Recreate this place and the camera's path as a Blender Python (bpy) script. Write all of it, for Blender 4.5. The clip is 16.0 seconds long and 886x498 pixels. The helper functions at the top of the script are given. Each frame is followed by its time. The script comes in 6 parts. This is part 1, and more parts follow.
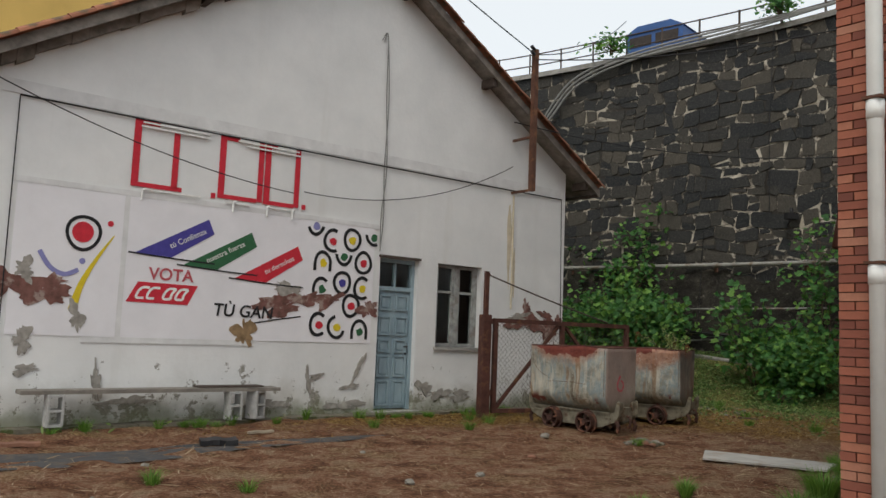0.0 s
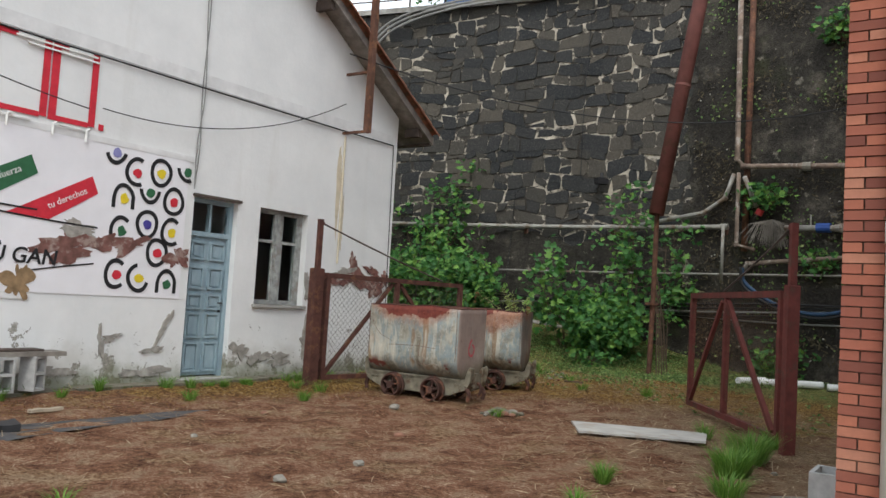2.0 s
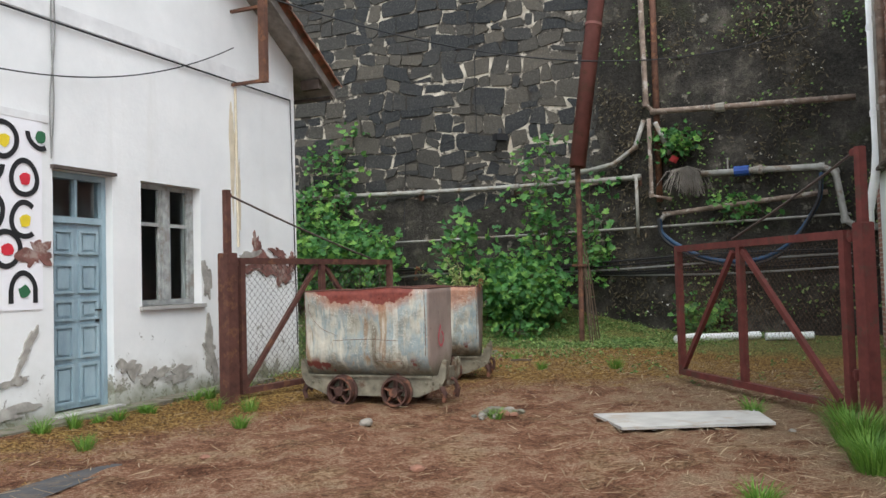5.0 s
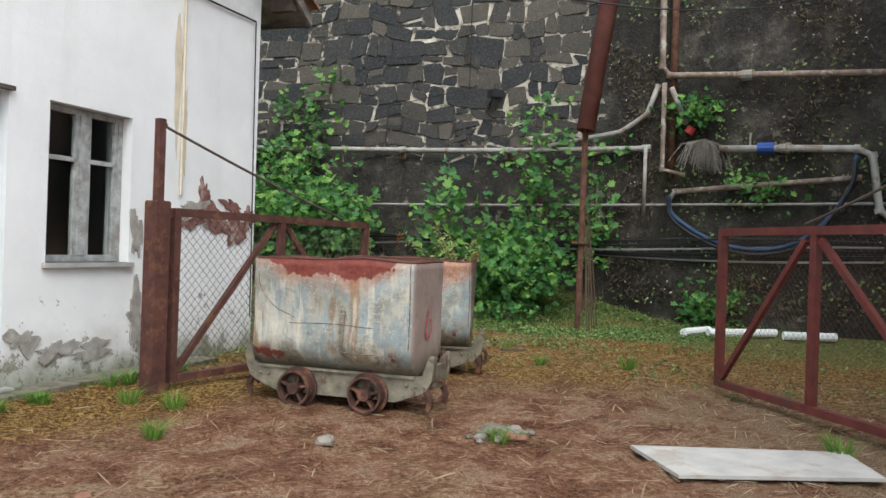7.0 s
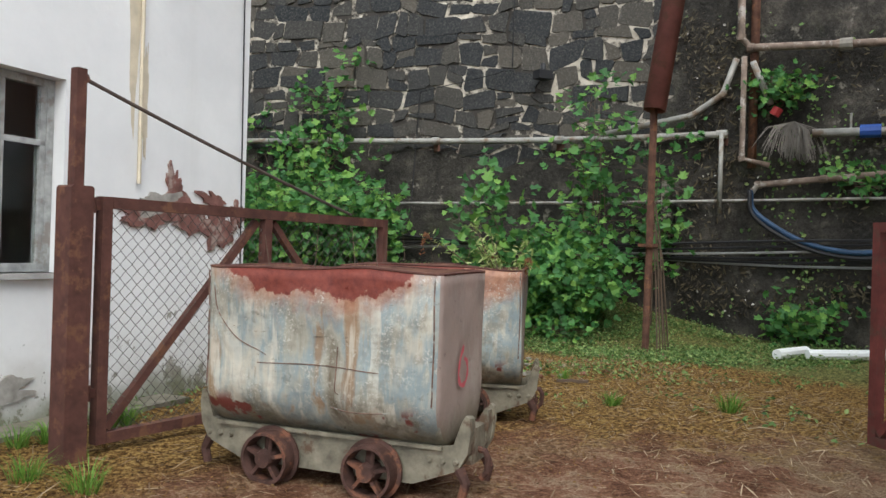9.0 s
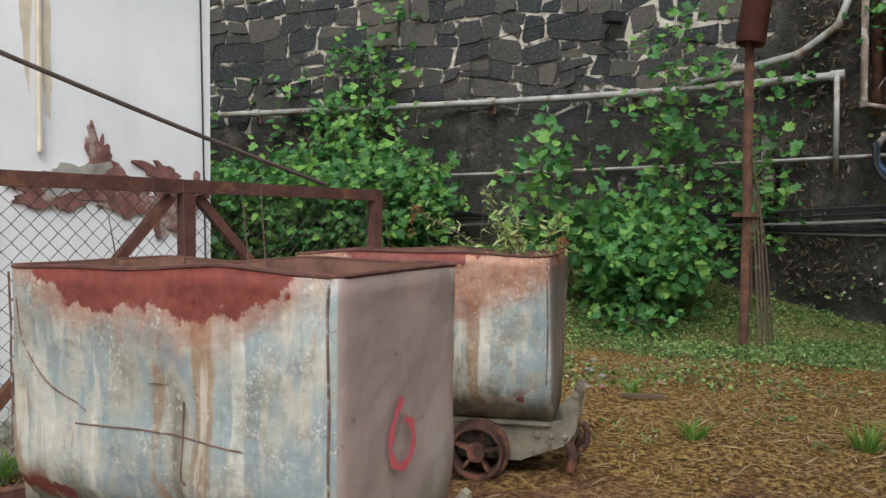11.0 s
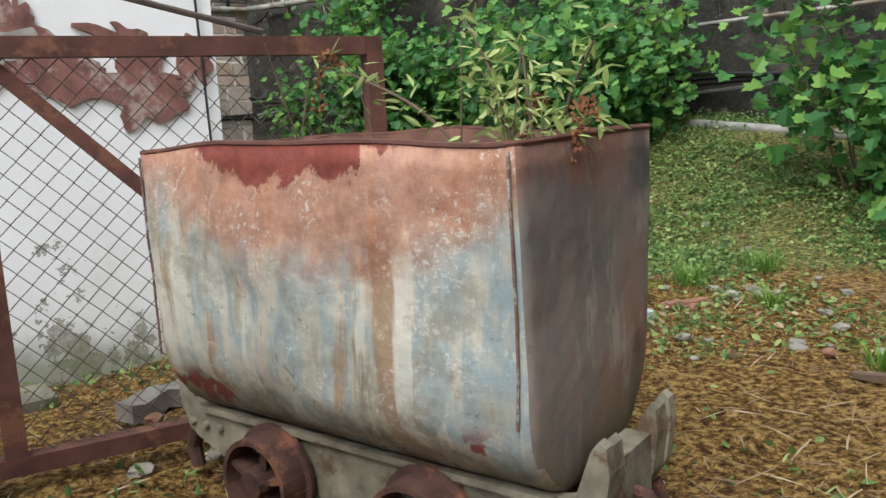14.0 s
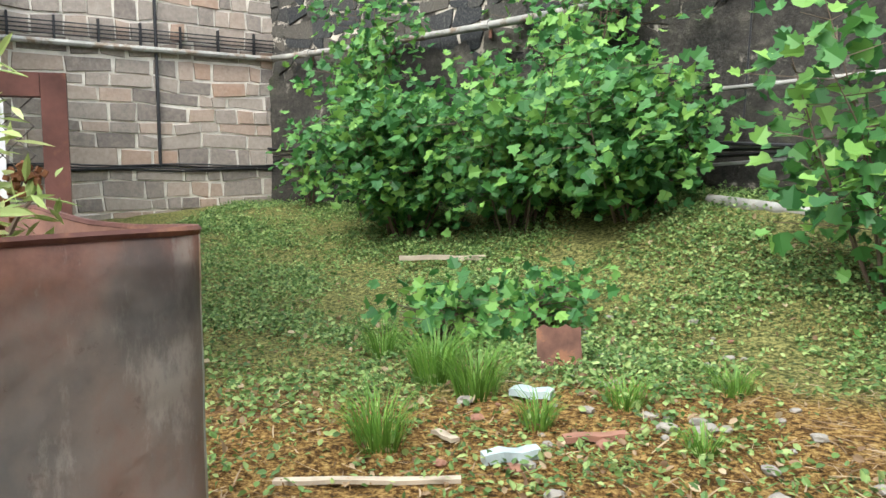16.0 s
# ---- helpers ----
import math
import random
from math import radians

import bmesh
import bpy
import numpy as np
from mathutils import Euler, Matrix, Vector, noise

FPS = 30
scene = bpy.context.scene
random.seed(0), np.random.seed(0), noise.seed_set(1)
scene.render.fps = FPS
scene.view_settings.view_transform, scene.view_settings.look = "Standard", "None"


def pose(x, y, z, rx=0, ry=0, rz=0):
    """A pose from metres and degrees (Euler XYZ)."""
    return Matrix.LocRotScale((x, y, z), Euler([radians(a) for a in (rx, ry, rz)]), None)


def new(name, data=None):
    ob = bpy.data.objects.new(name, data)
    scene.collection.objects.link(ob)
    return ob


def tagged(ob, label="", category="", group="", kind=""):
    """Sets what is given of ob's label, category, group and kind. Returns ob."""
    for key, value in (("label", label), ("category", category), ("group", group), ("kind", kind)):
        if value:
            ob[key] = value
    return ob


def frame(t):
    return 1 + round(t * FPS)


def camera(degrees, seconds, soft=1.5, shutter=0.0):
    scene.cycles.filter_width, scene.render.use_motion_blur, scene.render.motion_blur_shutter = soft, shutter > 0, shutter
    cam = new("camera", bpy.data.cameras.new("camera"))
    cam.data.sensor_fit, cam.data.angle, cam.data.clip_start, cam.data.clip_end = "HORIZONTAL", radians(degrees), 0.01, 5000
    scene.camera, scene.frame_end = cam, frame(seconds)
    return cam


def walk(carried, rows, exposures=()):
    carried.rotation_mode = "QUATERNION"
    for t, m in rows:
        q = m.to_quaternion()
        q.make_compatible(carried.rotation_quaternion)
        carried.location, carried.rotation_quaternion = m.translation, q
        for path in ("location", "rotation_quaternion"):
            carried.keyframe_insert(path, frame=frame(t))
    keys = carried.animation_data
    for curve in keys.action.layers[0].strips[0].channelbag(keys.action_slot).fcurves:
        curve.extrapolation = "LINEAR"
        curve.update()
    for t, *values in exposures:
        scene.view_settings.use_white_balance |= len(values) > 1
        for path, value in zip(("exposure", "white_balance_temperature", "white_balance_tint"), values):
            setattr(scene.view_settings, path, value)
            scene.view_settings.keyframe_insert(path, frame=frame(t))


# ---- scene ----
cam = camera(57.2, 16.0)
METRES, EYE, TILT, LEAN, TURN = 16.0, 1.412, 0.0, 0.0, 0.0
ROWS = [
    (0.0, 0.0, 0.0, 0.0, -0.23, 5.81, -2.29),
    (0.5, -0.0138, 0.0294, -0.0005, -4.76, 4.4, -3.18),
    (1.0, -0.0331, 0.0537, -0.0006, -11.27, 2.42, -2.43),
    (1.5, -0.0414, 0.082, -0.0015, -12.95, 4.16, -1.86),
    (2.0, -0.0554, 0.1088, -0.0032, -16.62, 3.65, -3.52),
    (2.5, -0.066, 0.1362, -0.0013, -21.63, 2.47, -2.86),
    (3.0, -0.0735, 0.1667, -0.0022, -21.57, 0.36, -2.71),
    (3.5, -0.0863, 0.1904, -0.0019, -26.04, -0.11, -1.86),
    (4.0, -0.0919, 0.2164, -0.0041, -26.38, 2.43, 1.07),
    (6.5, -0.0587, 0.3676, -0.0038, -30.05, 1.21, 0.15),
    (7.0, -0.0397, 0.3967, -0.0007, -29.84, -0.1, -2.0),
    (7.5, -0.0248, 0.4285, -0.0003, -32.76, -0.34, -0.76),
    (8.0, -0.0052, 0.4585, -0.0013, -30.96, -0.28, -2.18),
    (8.5, 0.0137, 0.4923, -0.0018, -28.91, 0.3, -2.06),
    (11.0, 0.1229, 0.6225, -0.0003, -20.59, -1.48, -0.19),
    (11.5, 0.1497, 0.6443, -0.0021, -19.8, -2.36, 1.09),
    (12.0, 0.1708, 0.664, -0.0032, -17.82, -3.93, 0.36),
    (12.5, 0.193, 0.6865, -0.0031, -13.71, -7.35, 1.72),
    (13.0, 0.2153, 0.7055, -0.0041, -4.29, -11.66, 1.02),
    (13.5, 0.2311, 0.7304, -0.0046, -1.61, -12.12, -0.05),
    (14.0, 0.2495, 0.7512, -0.0051, 1.62, -9.43, 2.84),
    (14.5, 0.2701, 0.7733, -0.0041, 5.76, -9.92, 2.03),
    (15.0, 0.2838, 0.7948, -0.002, 4.7, -8.62, 3.82),
    (15.5, 0.3053, 0.8089, -0.0017, 9.73, -5.43, 1.86),
    (16.0, 0.3237, 0.8273, -0.0032, 7.8, -5.38, 0.24),
]
walk(cam, [(t, pose(0, 0, EYE, TILT, LEAN, TURN) @ pose(METRES * x, METRES * y, METRES * z, 90 + pitch, roll, yaw)) for t, x, y, z, yaw, pitch, roll in ROWS],
     [(0.0, -0.25, 6750, 7), (1.0, 0.10, 6700, 7), (2.0, 0.4, 6400, 7), (2.5, 0.6, 6250, 7), (3.0, 0.8, 6250, 7), (3.5, 0.9, 6250, 7), (4.0, 0.88, 6250, 7), (6.5, 0.84, 6250, 7), (7.0, 0.96, 6250, 7), (8.0, 0.90, 6250, 7), (8.5, 0.92, 6250, 7), (10.8, 0.85, 6250, 7), (11.0, 0.9, 6250, 7), (11.5, 1.35, 6250, 7), (12.5, 1.35, 6250, 7), (13.5, 1.25, 6250, 7), (14.5, 1.3, 6250, 7), (15.5, 1.38, 6250, 7), (16.0, 2.05, 6250, 7)])

# ---- world, sun ----
world = bpy.data.worlds.new("overcast_sky")
scene.world = world
world.use_nodes = True
wn, wl = world.node_tree.nodes, world.node_tree.links
SUN_ELEV, SUN_AZ = 52.0, 200.0
sky = wn.new("ShaderNodeTexSky")
sky.sky_type = "NISHITA"
sky.sun_disc = False
sky.sun_elevation, sky.sun_rotation = radians(SUN_ELEV), radians(SUN_AZ)
sky.dust_density, sky.air_density = 4.0, 1.0
haze = wn.new("ShaderNodeMixRGB")
haze.inputs[0].default_value = 0.72
haze.inputs[2].default_value = (9.0, 9.4, 9.9, 1)
wl.new(sky.outputs[0], haze.inputs[1])
wl.new(haze.outputs[0], wn["Background"].inputs[0])
wn["Background"].inputs[1].default_value = 0.145
sun_data = bpy.data.lights.new("sun", "SUN")
sun_data.energy, sun_data.angle, sun_data.color = 0.9, radians(25), (1.0, 0.97, 0.92)
sun = new("sun", sun_data)
sun.matrix_world = pose(0, 0, 30, 90 - SUN_ELEV, 0, 180 - SUN_AZ)


# ---- materials ----
class Mat:
    """Small node builder round one Principled material."""

    def __init__(self, name, rough=0.8, metal=0.0, spec=0.3):
        self.m = bpy.data.materials.new(name)
        self.m.use_nodes = True
        self.n, self.l = self.m.node_tree.nodes, self.m.node_tree.links
        self.b = self.n["Principled BSDF"]
        self.b.inputs["Roughness"].default_value = rough
        self.b.inputs["Metallic"].default_value = metal
        self.b.inputs["Specular IOR Level"].default_value = spec
        self.tc = self.n.new("ShaderNodeTexCoord")

    def noise(self, scale, detail=5, rough=0.6, stretch=(1, 1, 1), dist=0.0, coords="Object"):
        mp = self.n.new("ShaderNodeMapping")
        mp.inputs["Scale"].default_value = stretch
        self.l.new(self.tc.outputs[coords], mp.inputs[0])
        t = self.n.new("ShaderNodeTexNoise")
        t.inputs["Scale"].default_value, t.inputs["Detail"].default_value = scale, detail
        t.inputs["Roughness"].default_value, t.inputs["Distortion"].default_value = rough, dist
        self.l.new(mp.outputs[0], t.inputs["Vector"])
        return t.outputs["Fac"]

    def axis(self, k, coords="Object"):
        s = self.n.new("ShaderNodeSeparateXYZ")
        self.l.new(self.tc.outputs[coords], s.inputs[0])
        return s.outputs[k]

    def rnd(self):
        return self.n.new("ShaderNodeObjectInfo").outputs["Random"]

    def island(self):
        return self.n.new("ShaderNodeNewGeometry").outputs["Random Per Island"]

    def attr(self, name):
        a = self.n.new("ShaderNodeAttribute")
        a.attribute_name = name
        return a.outputs["Fac"]

    def math(self, op, a, b=0.0, c=None):
        m = self.n.new("ShaderNodeMath")
        m.operation = op
        for i, v in enumerate((a, b) if c is None else (a, b, c)):
            if isinstance(v, (int, float)):
                m.inputs[i].default_value = v
            else:
                self.l.new(v, m.inputs[i])
        return m.outputs[0]

    def step(self, fac, lo, hi):
        m = self.n.new("ShaderNodeMapRange")
        m.interpolation_type = "SMOOTHSTEP"
        m.inputs[1].default_value, m.inputs[2].default_value = lo, hi
        self.l.new(fac, m.inputs[0])
        return m.outputs[0]

    def mix(self, fac, a, b, mode="MIX"):
        m = self.n.new("ShaderNodeMixRGB")
        m.blend_type = mode
        for i, v in ((0, fac), (1, a), (2, b)):
            if isinstance(v, (int, float)):
                m.inputs[i].default_value = v
            elif isinstance(v, tuple):
                m.inputs[i].default_value = (*v, 1)
            else:
                self.l.new(v, m.inputs[i])
        return m.outputs[0]

    def ramp(self, fac, *stops):
        r = self.n.new("ShaderNodeValToRGB")
        e = r.color_ramp.elements
        while len(e) < len(stops):
            e.new(0.5)
        for el, (p, c) in zip(e, stops):
            el.position, el.color = p, (*c, 1)
        self.l.new(fac, r.inputs[0])
        return r.outputs[0]

    def done(self, colour, bump=None, strength=0.3, distance=0.01, rough=None):
        if isinstance(colour, tuple):
            self.b.inputs["Base Color"].default_value = (*colour, 1)
        else:
            self.l.new(colour, self.b.inputs["Base Color"])
        if bump is not None:
            k = self.n.new("ShaderNodeBump")
            k.inputs["Strength"].default_value, k.inputs["Distance"].default_value = strength, distance
            self.l.new(bump, k.inputs["Height"])
            self.l.new(k.outputs[0], self.b.inputs["Normal"])
        if rough is not None:
            self.l.new(rough, self.b.inputs["Roughness"])
        return self.m


def plain(name, colour, rough=0.7, metal=0.0, vary=0.25, scale=6.0, bump=0.15, second=None):
    m = Mat(name, rough, metal)
    a, b = m.noise(scale), m.noise(scale * 9, 3)
    dark = tuple(c * (1 - vary) for c in colour)
    light = tuple(min(1, c * (1 + vary * 0.6)) for c in colour)
    col = m.ramp(a, (0.3, dark), (0.7, light))
    if second:
        col = m.mix(m.step(m.noise(scale * 0.6, 6, 0.7), 0.52, 0.62), col, second)
    return m.done(col, b, bump, 0.004)


def make_materials():
    k = {}
    m = Mat("white_wall_paint", 0.85, 0, 0.2)
    big, fine = m.noise(0.7, 6, 0.65), m.noise(14, 5)
    z = m.axis(2)
    col = m.ramp(big, (0.3, (0.68, 0.69, 0.69)), (0.65, (0.80, 0.805, 0.80)))
    streak = m.step(m.noise(2.2, 5, 0.6, (1, 1, 0.08)), 0.56, 0.75)
    col = m.mix(m.math("MULTIPLY", streak, 0.16), col, (0.52, 0.50, 0.44))
    damp = m.math("MULTIPLY", m.step(m.math("ADD", z, m.math("MULTIPLY", m.noise(1.6, 6), -1.6)), -0.15, -0.8), 0.45)
    col = m.mix(damp, col, (0.42, 0.40, 0.35))
    grit = m.ramp(m.noise(22, 6, 0.75), (0.35, (0.20, 0.19, 0.165)), (0.65, (0.46, 0.44, 0.39)))
    for scale, lo, top in ((2.3, 0.60, 0.85), (4.6, 0.62, 1.0), (8.0, 0.645, 0.7)):
        shed = m.math("ADD", m.noise(scale, 8, 0.72), m.math("MULTIPLY", z, -0.11 / top))
        core = m.step(shed, lo - 0.055, lo - 0.050)
        rim = m.math("SUBTRACT", m.step(shed, lo - 0.066, lo - 0.060), core)
        col = m.mix(m.math("MULTIPLY", rim, m.step(z, top, top - 0.1)), col, (0.16, 0.15, 0.13))
        col = m.mix(m.math("MULTIPLY", core, m.step(z, top, top - 0.1)), col, grit)
    moss = m.math("MULTIPLY", m.step(m.math("ADD", z, m.math("MULTIPLY", m.noise(2.5, 4), -0.6)), 0.0, -0.3), 0.7)
    col = m.mix(moss, col, (0.13, 0.14, 0.07))
    k["wall"] = m.done(col, m.math("ADD", fine, m.math("MULTIPLY", big, 2)), 0.35, 0.012)

    k["panel"] = plain("painted_panel", (0.80, 0.79, 0.82), 0.8, 0, 0.07, 1.5, 0.2)
    k["band"] = plain("grey_render_band", (0.71, 0.71, 0.71), 0.85, 0, 0.15, 3, 0.2)
    k["peel"] = plain("exposed_red_undercoat", (0.20, 0.095, 0.08), 0.9, 0, 0.5, 7, 0.5, (0.33, 0.25, 0.22))
    k["render"] = plain("exposed_grey_render", (0.34, 0.32, 0.29), 0.95, 0, 0.4, 9, 0.6)
    k["ochre"] = plain("exposed_brown_render", (0.30, 0.20, 0.11), 0.95, 0, 0.4, 9, 0.6)
    for nm, c in dict(red=(0.58, 0.03, 0.05), black=(0.018, 0.018, 0.02), blue=(0.07, 0.06, 0.30), green=(0.035, 0.13, 0.06),
                      yellow=(0.72, 0.55, 0.03), violet=(0.25, 0.25, 0.50), paint_white=(0.82, 0.82, 0.80), faded_red=(0.50, 0.10, 0.12)).items():
        k[nm] = plain("mural_" + nm, c, 0.75, 0, 0.15, 12, 0.1)
    m = Mat("door_blue_paint", 0.6)
    w = m.noise(5, 6, 0.7, (1, 1, 0.25))
    k["door"] = m.done(m.ramp(w, (0.3, (0.21, 0.29, 0.34)), (0.6, (0.31, 0.41, 0.46)), (0.8, (0.38, 0.46, 0.49))), m.noise(60, 3), 0.1, 0.003)
    k["window_paint"] = plain("old_window_paint", (0.36, 0.37, 0.36), 0.75, 0, 0.4, 9, 0.3, (0.24, 0.22, 0.20))
    m = Mat("window_glass", 0.05, 0, 0.5)
    m.b.inputs["Transmission Weight"].default_value = 1.0
    m.b.inputs["IOR"].default_value = 1.45
    k["glass"] = m.done((0.8, 0.85, 0.85))
    # the darkness of unlit rooms, put into one near-black colour
    k["dark"] = plain("unlit_room_dark", (0.06, 0.05, 0.045), 0.9)
    k["rag"] = plain("brown_board", (0.10, 0.045, 0.03), 0.9, 0, 0.3, 4)
    m = Mat("clay_roof_tile", 0.85)
    k["tile"] = m.done(m.mix(m.step(m.noise(5, 6), 0.48, 0.68), m.ramp(m.rnd(), (0, (0.18, 0.07, 0.045)), (1, (0.40, 0.17, 0.10))), (0.10, 0.09, 0.06)), m.noise(40), 0.4, 0.006)
    k["eave"] = plain("weathered_eave", (0.27, 0.245, 0.22), 0.9, 0, 0.5, 4, 0.4)
    k["timber"] = plain("dark_timber", (0.085, 0.065, 0.055), 0.85, 0, 0.4, 8, 0.3)
    k["yellow_wall"] = plain("yellow_house_paint", (0.62, 0.42, 0.13), 0.85, 0, 0.12, 1)
    m = Mat("retaining_stone", 0.9)
    base = m.ramp(m.rnd(), (0, (0.013, 0.017, 0.022)), (0.35, (0.031, 0.033, 0.036)), (0.7, (0.060, 0.055, 0.047)), (1, (0.135, 0.116, 0.090)))
    col = m.mix(m.math("MULTIPLY", m.noise(9, 7, 0.7), 0.9), base, m.ramp(m.noise(26, 7, 0.78), (0.38, (0.010, 0.011, 0.012)), (0.52, (0.045, 0.045, 0.042)), (0.64, (0.17, 0.16, 0.14))))
    k["rstone"] = m.done(col, m.noise(14, 6, 0.7), 0.8, 0.03)
    m = Mat("retaining_stone_far", 0.9)
    base = m.ramp(m.island(), (0, (0.013, 0.017, 0.022)), (0.35, (0.031, 0.033, 0.036)), (0.7, (0.060, 0.055, 0.047)), (1, (0.135, 0.116, 0.090)))
    col = m.mix(m.math("MULTIPLY", m.noise(9, 7, 0.7), 0.9), base, m.ramp(m.noise(26, 7, 0.78), (0.38, (0.010, 0.011, 0.012)), (0.52, (0.045, 0.045, 0.042)), (0.64, (0.17, 0.16, 0.14))))
    k["rstone_far"] = m.done(col, m.noise(14, 6, 0.7), 0.8, 0.03)
    m = Mat("mortar", 0.95)
    k["mortar"] = m.done(m.mix(m.step(m.noise(1.3, 7, 0.75), 0.47, 0.57), (0.045, 0.040, 0.034), m.ramp(m.noise(3, 6), (0.3, (0.30, 0.265, 0.21)), (0.7, (0.66, 0.60, 0.50)))), m.noise(25, 5), 0.5, 0.01)
    m = Mat("stained_cement_skin", 0.92)
    a, s1 = m.noise(1.3, 8, 0.7), m.noise(1.0, 7, 0.65, (1, 1, 0.18))
    col = m.ramp(a, (0.32, (0.010, 0.009, 0.008)), (0.45, (0.028, 0.025, 0.021)), (0.56, (0.065, 0.058, 0.048)), (0.68, (0.18, 0.16, 0.13)))
    col = m.mix(m.math("MULTIPLY", m.noise(24, 7, 0.78), 0.8), col, m.ramp(m.noise(15, 8, 0.8), (0.40, (0.010, 0.010, 0.009)), (0.54, (0.042, 0.038, 0.032)), (0.68, (0.13, 0.12, 0.10))))
    col = m.mix(m.math("MULTIPLY", m.step(s1, 0.52, 0.7), 0.75), col, (0.03, 0.027, 0.022))
    col = m.mix(m.math("MULTIPLY", m.step(m.noise(0.9, 6), 0.55, 0.7), 0.5), col, (0.06, 0.068, 0.028))
    col = m.mix(m.step(m.noise(2.8, 7, 0.68), 0.60, 0.70), col, (0.22, 0.20, 0.165))
    k["skin"] = m.done(col, m.math("ADD", m.noise(9, 8, 0.75), m.math("MULTIPLY", a, 2)), 0.9, 0.06)
    m = Mat("coursed_stone", 0.9)
    base = m.ramp(m.rnd(), (0, (0.15, 0.122, 0.105)), (0.35, (0.27, 0.225, 0.19)), (0.7, (0.38, 0.315, 0.26)), (1, (0.40, 0.25, 0.17)))
    k["cstone"] = m.done(m.mix(m.math("MULTIPLY", m.noise(7, 7, 0.7), 0.6), base, m.ramp(m.noise(12, 7, 0.75), (0.38, (0.08, 0.07, 0.063)), (0.62, (0.40, 0.345, 0.29)))), m.noise(16, 6, 0.7), 0.7, 0.02)
    k["cmortar"] = plain("pale_mortar", (0.62, 0.57, 0.49), 0.95, 0, 0.3, 4, 0.4)
    m = Mat("red_brick", 0.88)
    k["brick"] = m.done(m.mix(m.math("MULTIPLY", m.noise(20, 5), 0.6), m.ramp(m.rnd(), (0, (0.17, 0.055, 0.042)), (0.5, (0.35, 0.115, 0.075)), (0.8, (0.46, 0.165, 0.10)), (1, (0.50, 0.24, 0.16))), (0.16, 0.07, 0.05)), m.noise(60, 4), 0.4, 0.004)
    # dark mortar, with the shadow under each raked brick put into its colour
    k["joint"] = plain("raked_joint_with_shadow", (0.13, 0.085, 0.065), 0.95, 0, 0.4, 9, 0.4)
    k["sign_blue"] = plain("pale_blue_sign_paint", (0.12, 0.34, 0.46), 0.5, 0, 0.1, 4, 0.05)
    k["apron"] = plain("dirty_broken_concrete", (0.23, 0.215, 0.185), 0.95, 0, 0.45, 9, 0.6, (0.13, 0.085, 0.055))
    m = Mat("far_brickwork", 0.9)
    bt = m.n.new("ShaderNodeTexBrick")
    bt.inputs["Color1"].default_value, bt.inputs["Color2"].default_value, bt.inputs["Mortar"].default_value = (0.36, 0.13, 0.085, 1), (0.22, 0.085, 0.06, 1), (0.46, 0.40, 0.34, 1)
    bt.inputs["Scale"].default_value, bt.inputs["Brick Width"].default_value, bt.inputs["Row Height"].default_value, bt.inputs["Mortar Size"].default_value = 1, 0.25, 0.085, 0.012
    sp, cb = m.n.new("ShaderNodeSeparateXYZ"), m.n.new("ShaderNodeCombineXYZ")
    m.l.new(m.tc.outputs["Object"], sp.inputs[0])
    m.l.new(sp.outputs[0], cb.inputs[0])
    m.l.new(sp.outputs[2], cb.inputs[1])
    m.l.new(cb.outputs[0], bt.inputs["Vector"])
    k["far_brick"] = m.done(m.mix(m.math("MULTIPLY", m.noise(2, 6), 0.5), bt.outputs[0], (0.14, 0.08, 0.06)), bt.outputs[1], -0.4, 0.008)
    k["pipe_white"] = plain("white_downpipe", (0.80, 0.81, 0.79), 0.6, 0, 0.10, 3, 0.05)
    k["pipe_grey"] = plain("grey_galvanised_pipe", (0.33, 0.32, 0.29), 0.6, 0.2, 0.35, 5, 0.2, (0.20, 0.15, 0.11))
    k["pipe_brown"] = plain("stained_brown_pipe", (0.22, 0.165, 0.13), 0.75, 0.1, 0.5, 6, 0.2, (0.38, 0.34, 0.30))
    k["stack"] = plain("red_oxide_duct", (0.17, 0.065, 0.055), 0.7, 0.1, 0.3, 3, 0.15, (0.13, 0.06, 0.045))
    k["rust_post"] = plain("rusted_post", (0.13, 0.065, 0.045), 0.85, 0.2, 0.5, 6, 0.4, (0.21, 0.10, 0.055))
    k["gate"] = plain("red_oxide_gate", (0.13, 0.034, 0.028), 0.75, 0.1, 0.35, 7, 0.25, (0.09, 0.04, 0.03))
    k["gate_brown"] = plain("rusted_gate_steel", (0.105, 0.046, 0.036), 0.8, 0.2, 0.4, 7, 0.3, (0.16, 0.075, 0.045))
    k["wire"] = plain("galvanised_wire", (0.10, 0.085, 0.075), 0.6, 0.4, 0.4, 9, 0)
    k["rust_wire"] = plain("rusty_wire", (0.15, 0.085, 0.05), 0.8, 0.2, 0.3, 9, 0)
    k["cable"] = plain("black_cable", (0.02, 0.02, 0.022), 0.55, 0, 0.2, 5, 0)
    k["cable_grey"] = plain("grey_cable", (0.27, 0.27, 0.26), 0.6, 0, 0.2, 5, 0)
    k["hose"] = plain("blue_hose", (0.025, 0.06, 0.12), 0.5, 0, 0.3, 6, 0)
    k["valve_blue"] = plain("blue_valve_paint", (0.03, 0.08, 0.30), 0.5)
    k["valve_red"] = plain("red_valve_paint", (0.40, 0.04, 0.04), 0.5)
    k["container"] = plain("blue_container_paint", (0.05, 0.12, 0.32), 0.55, 0, 0.2, 1)
    k["concrete"] = plain("grey_concrete", (0.33, 0.32, 0.30), 0.95, 0, 0.35, 5, 0.5, (0.24, 0.23, 0.20))
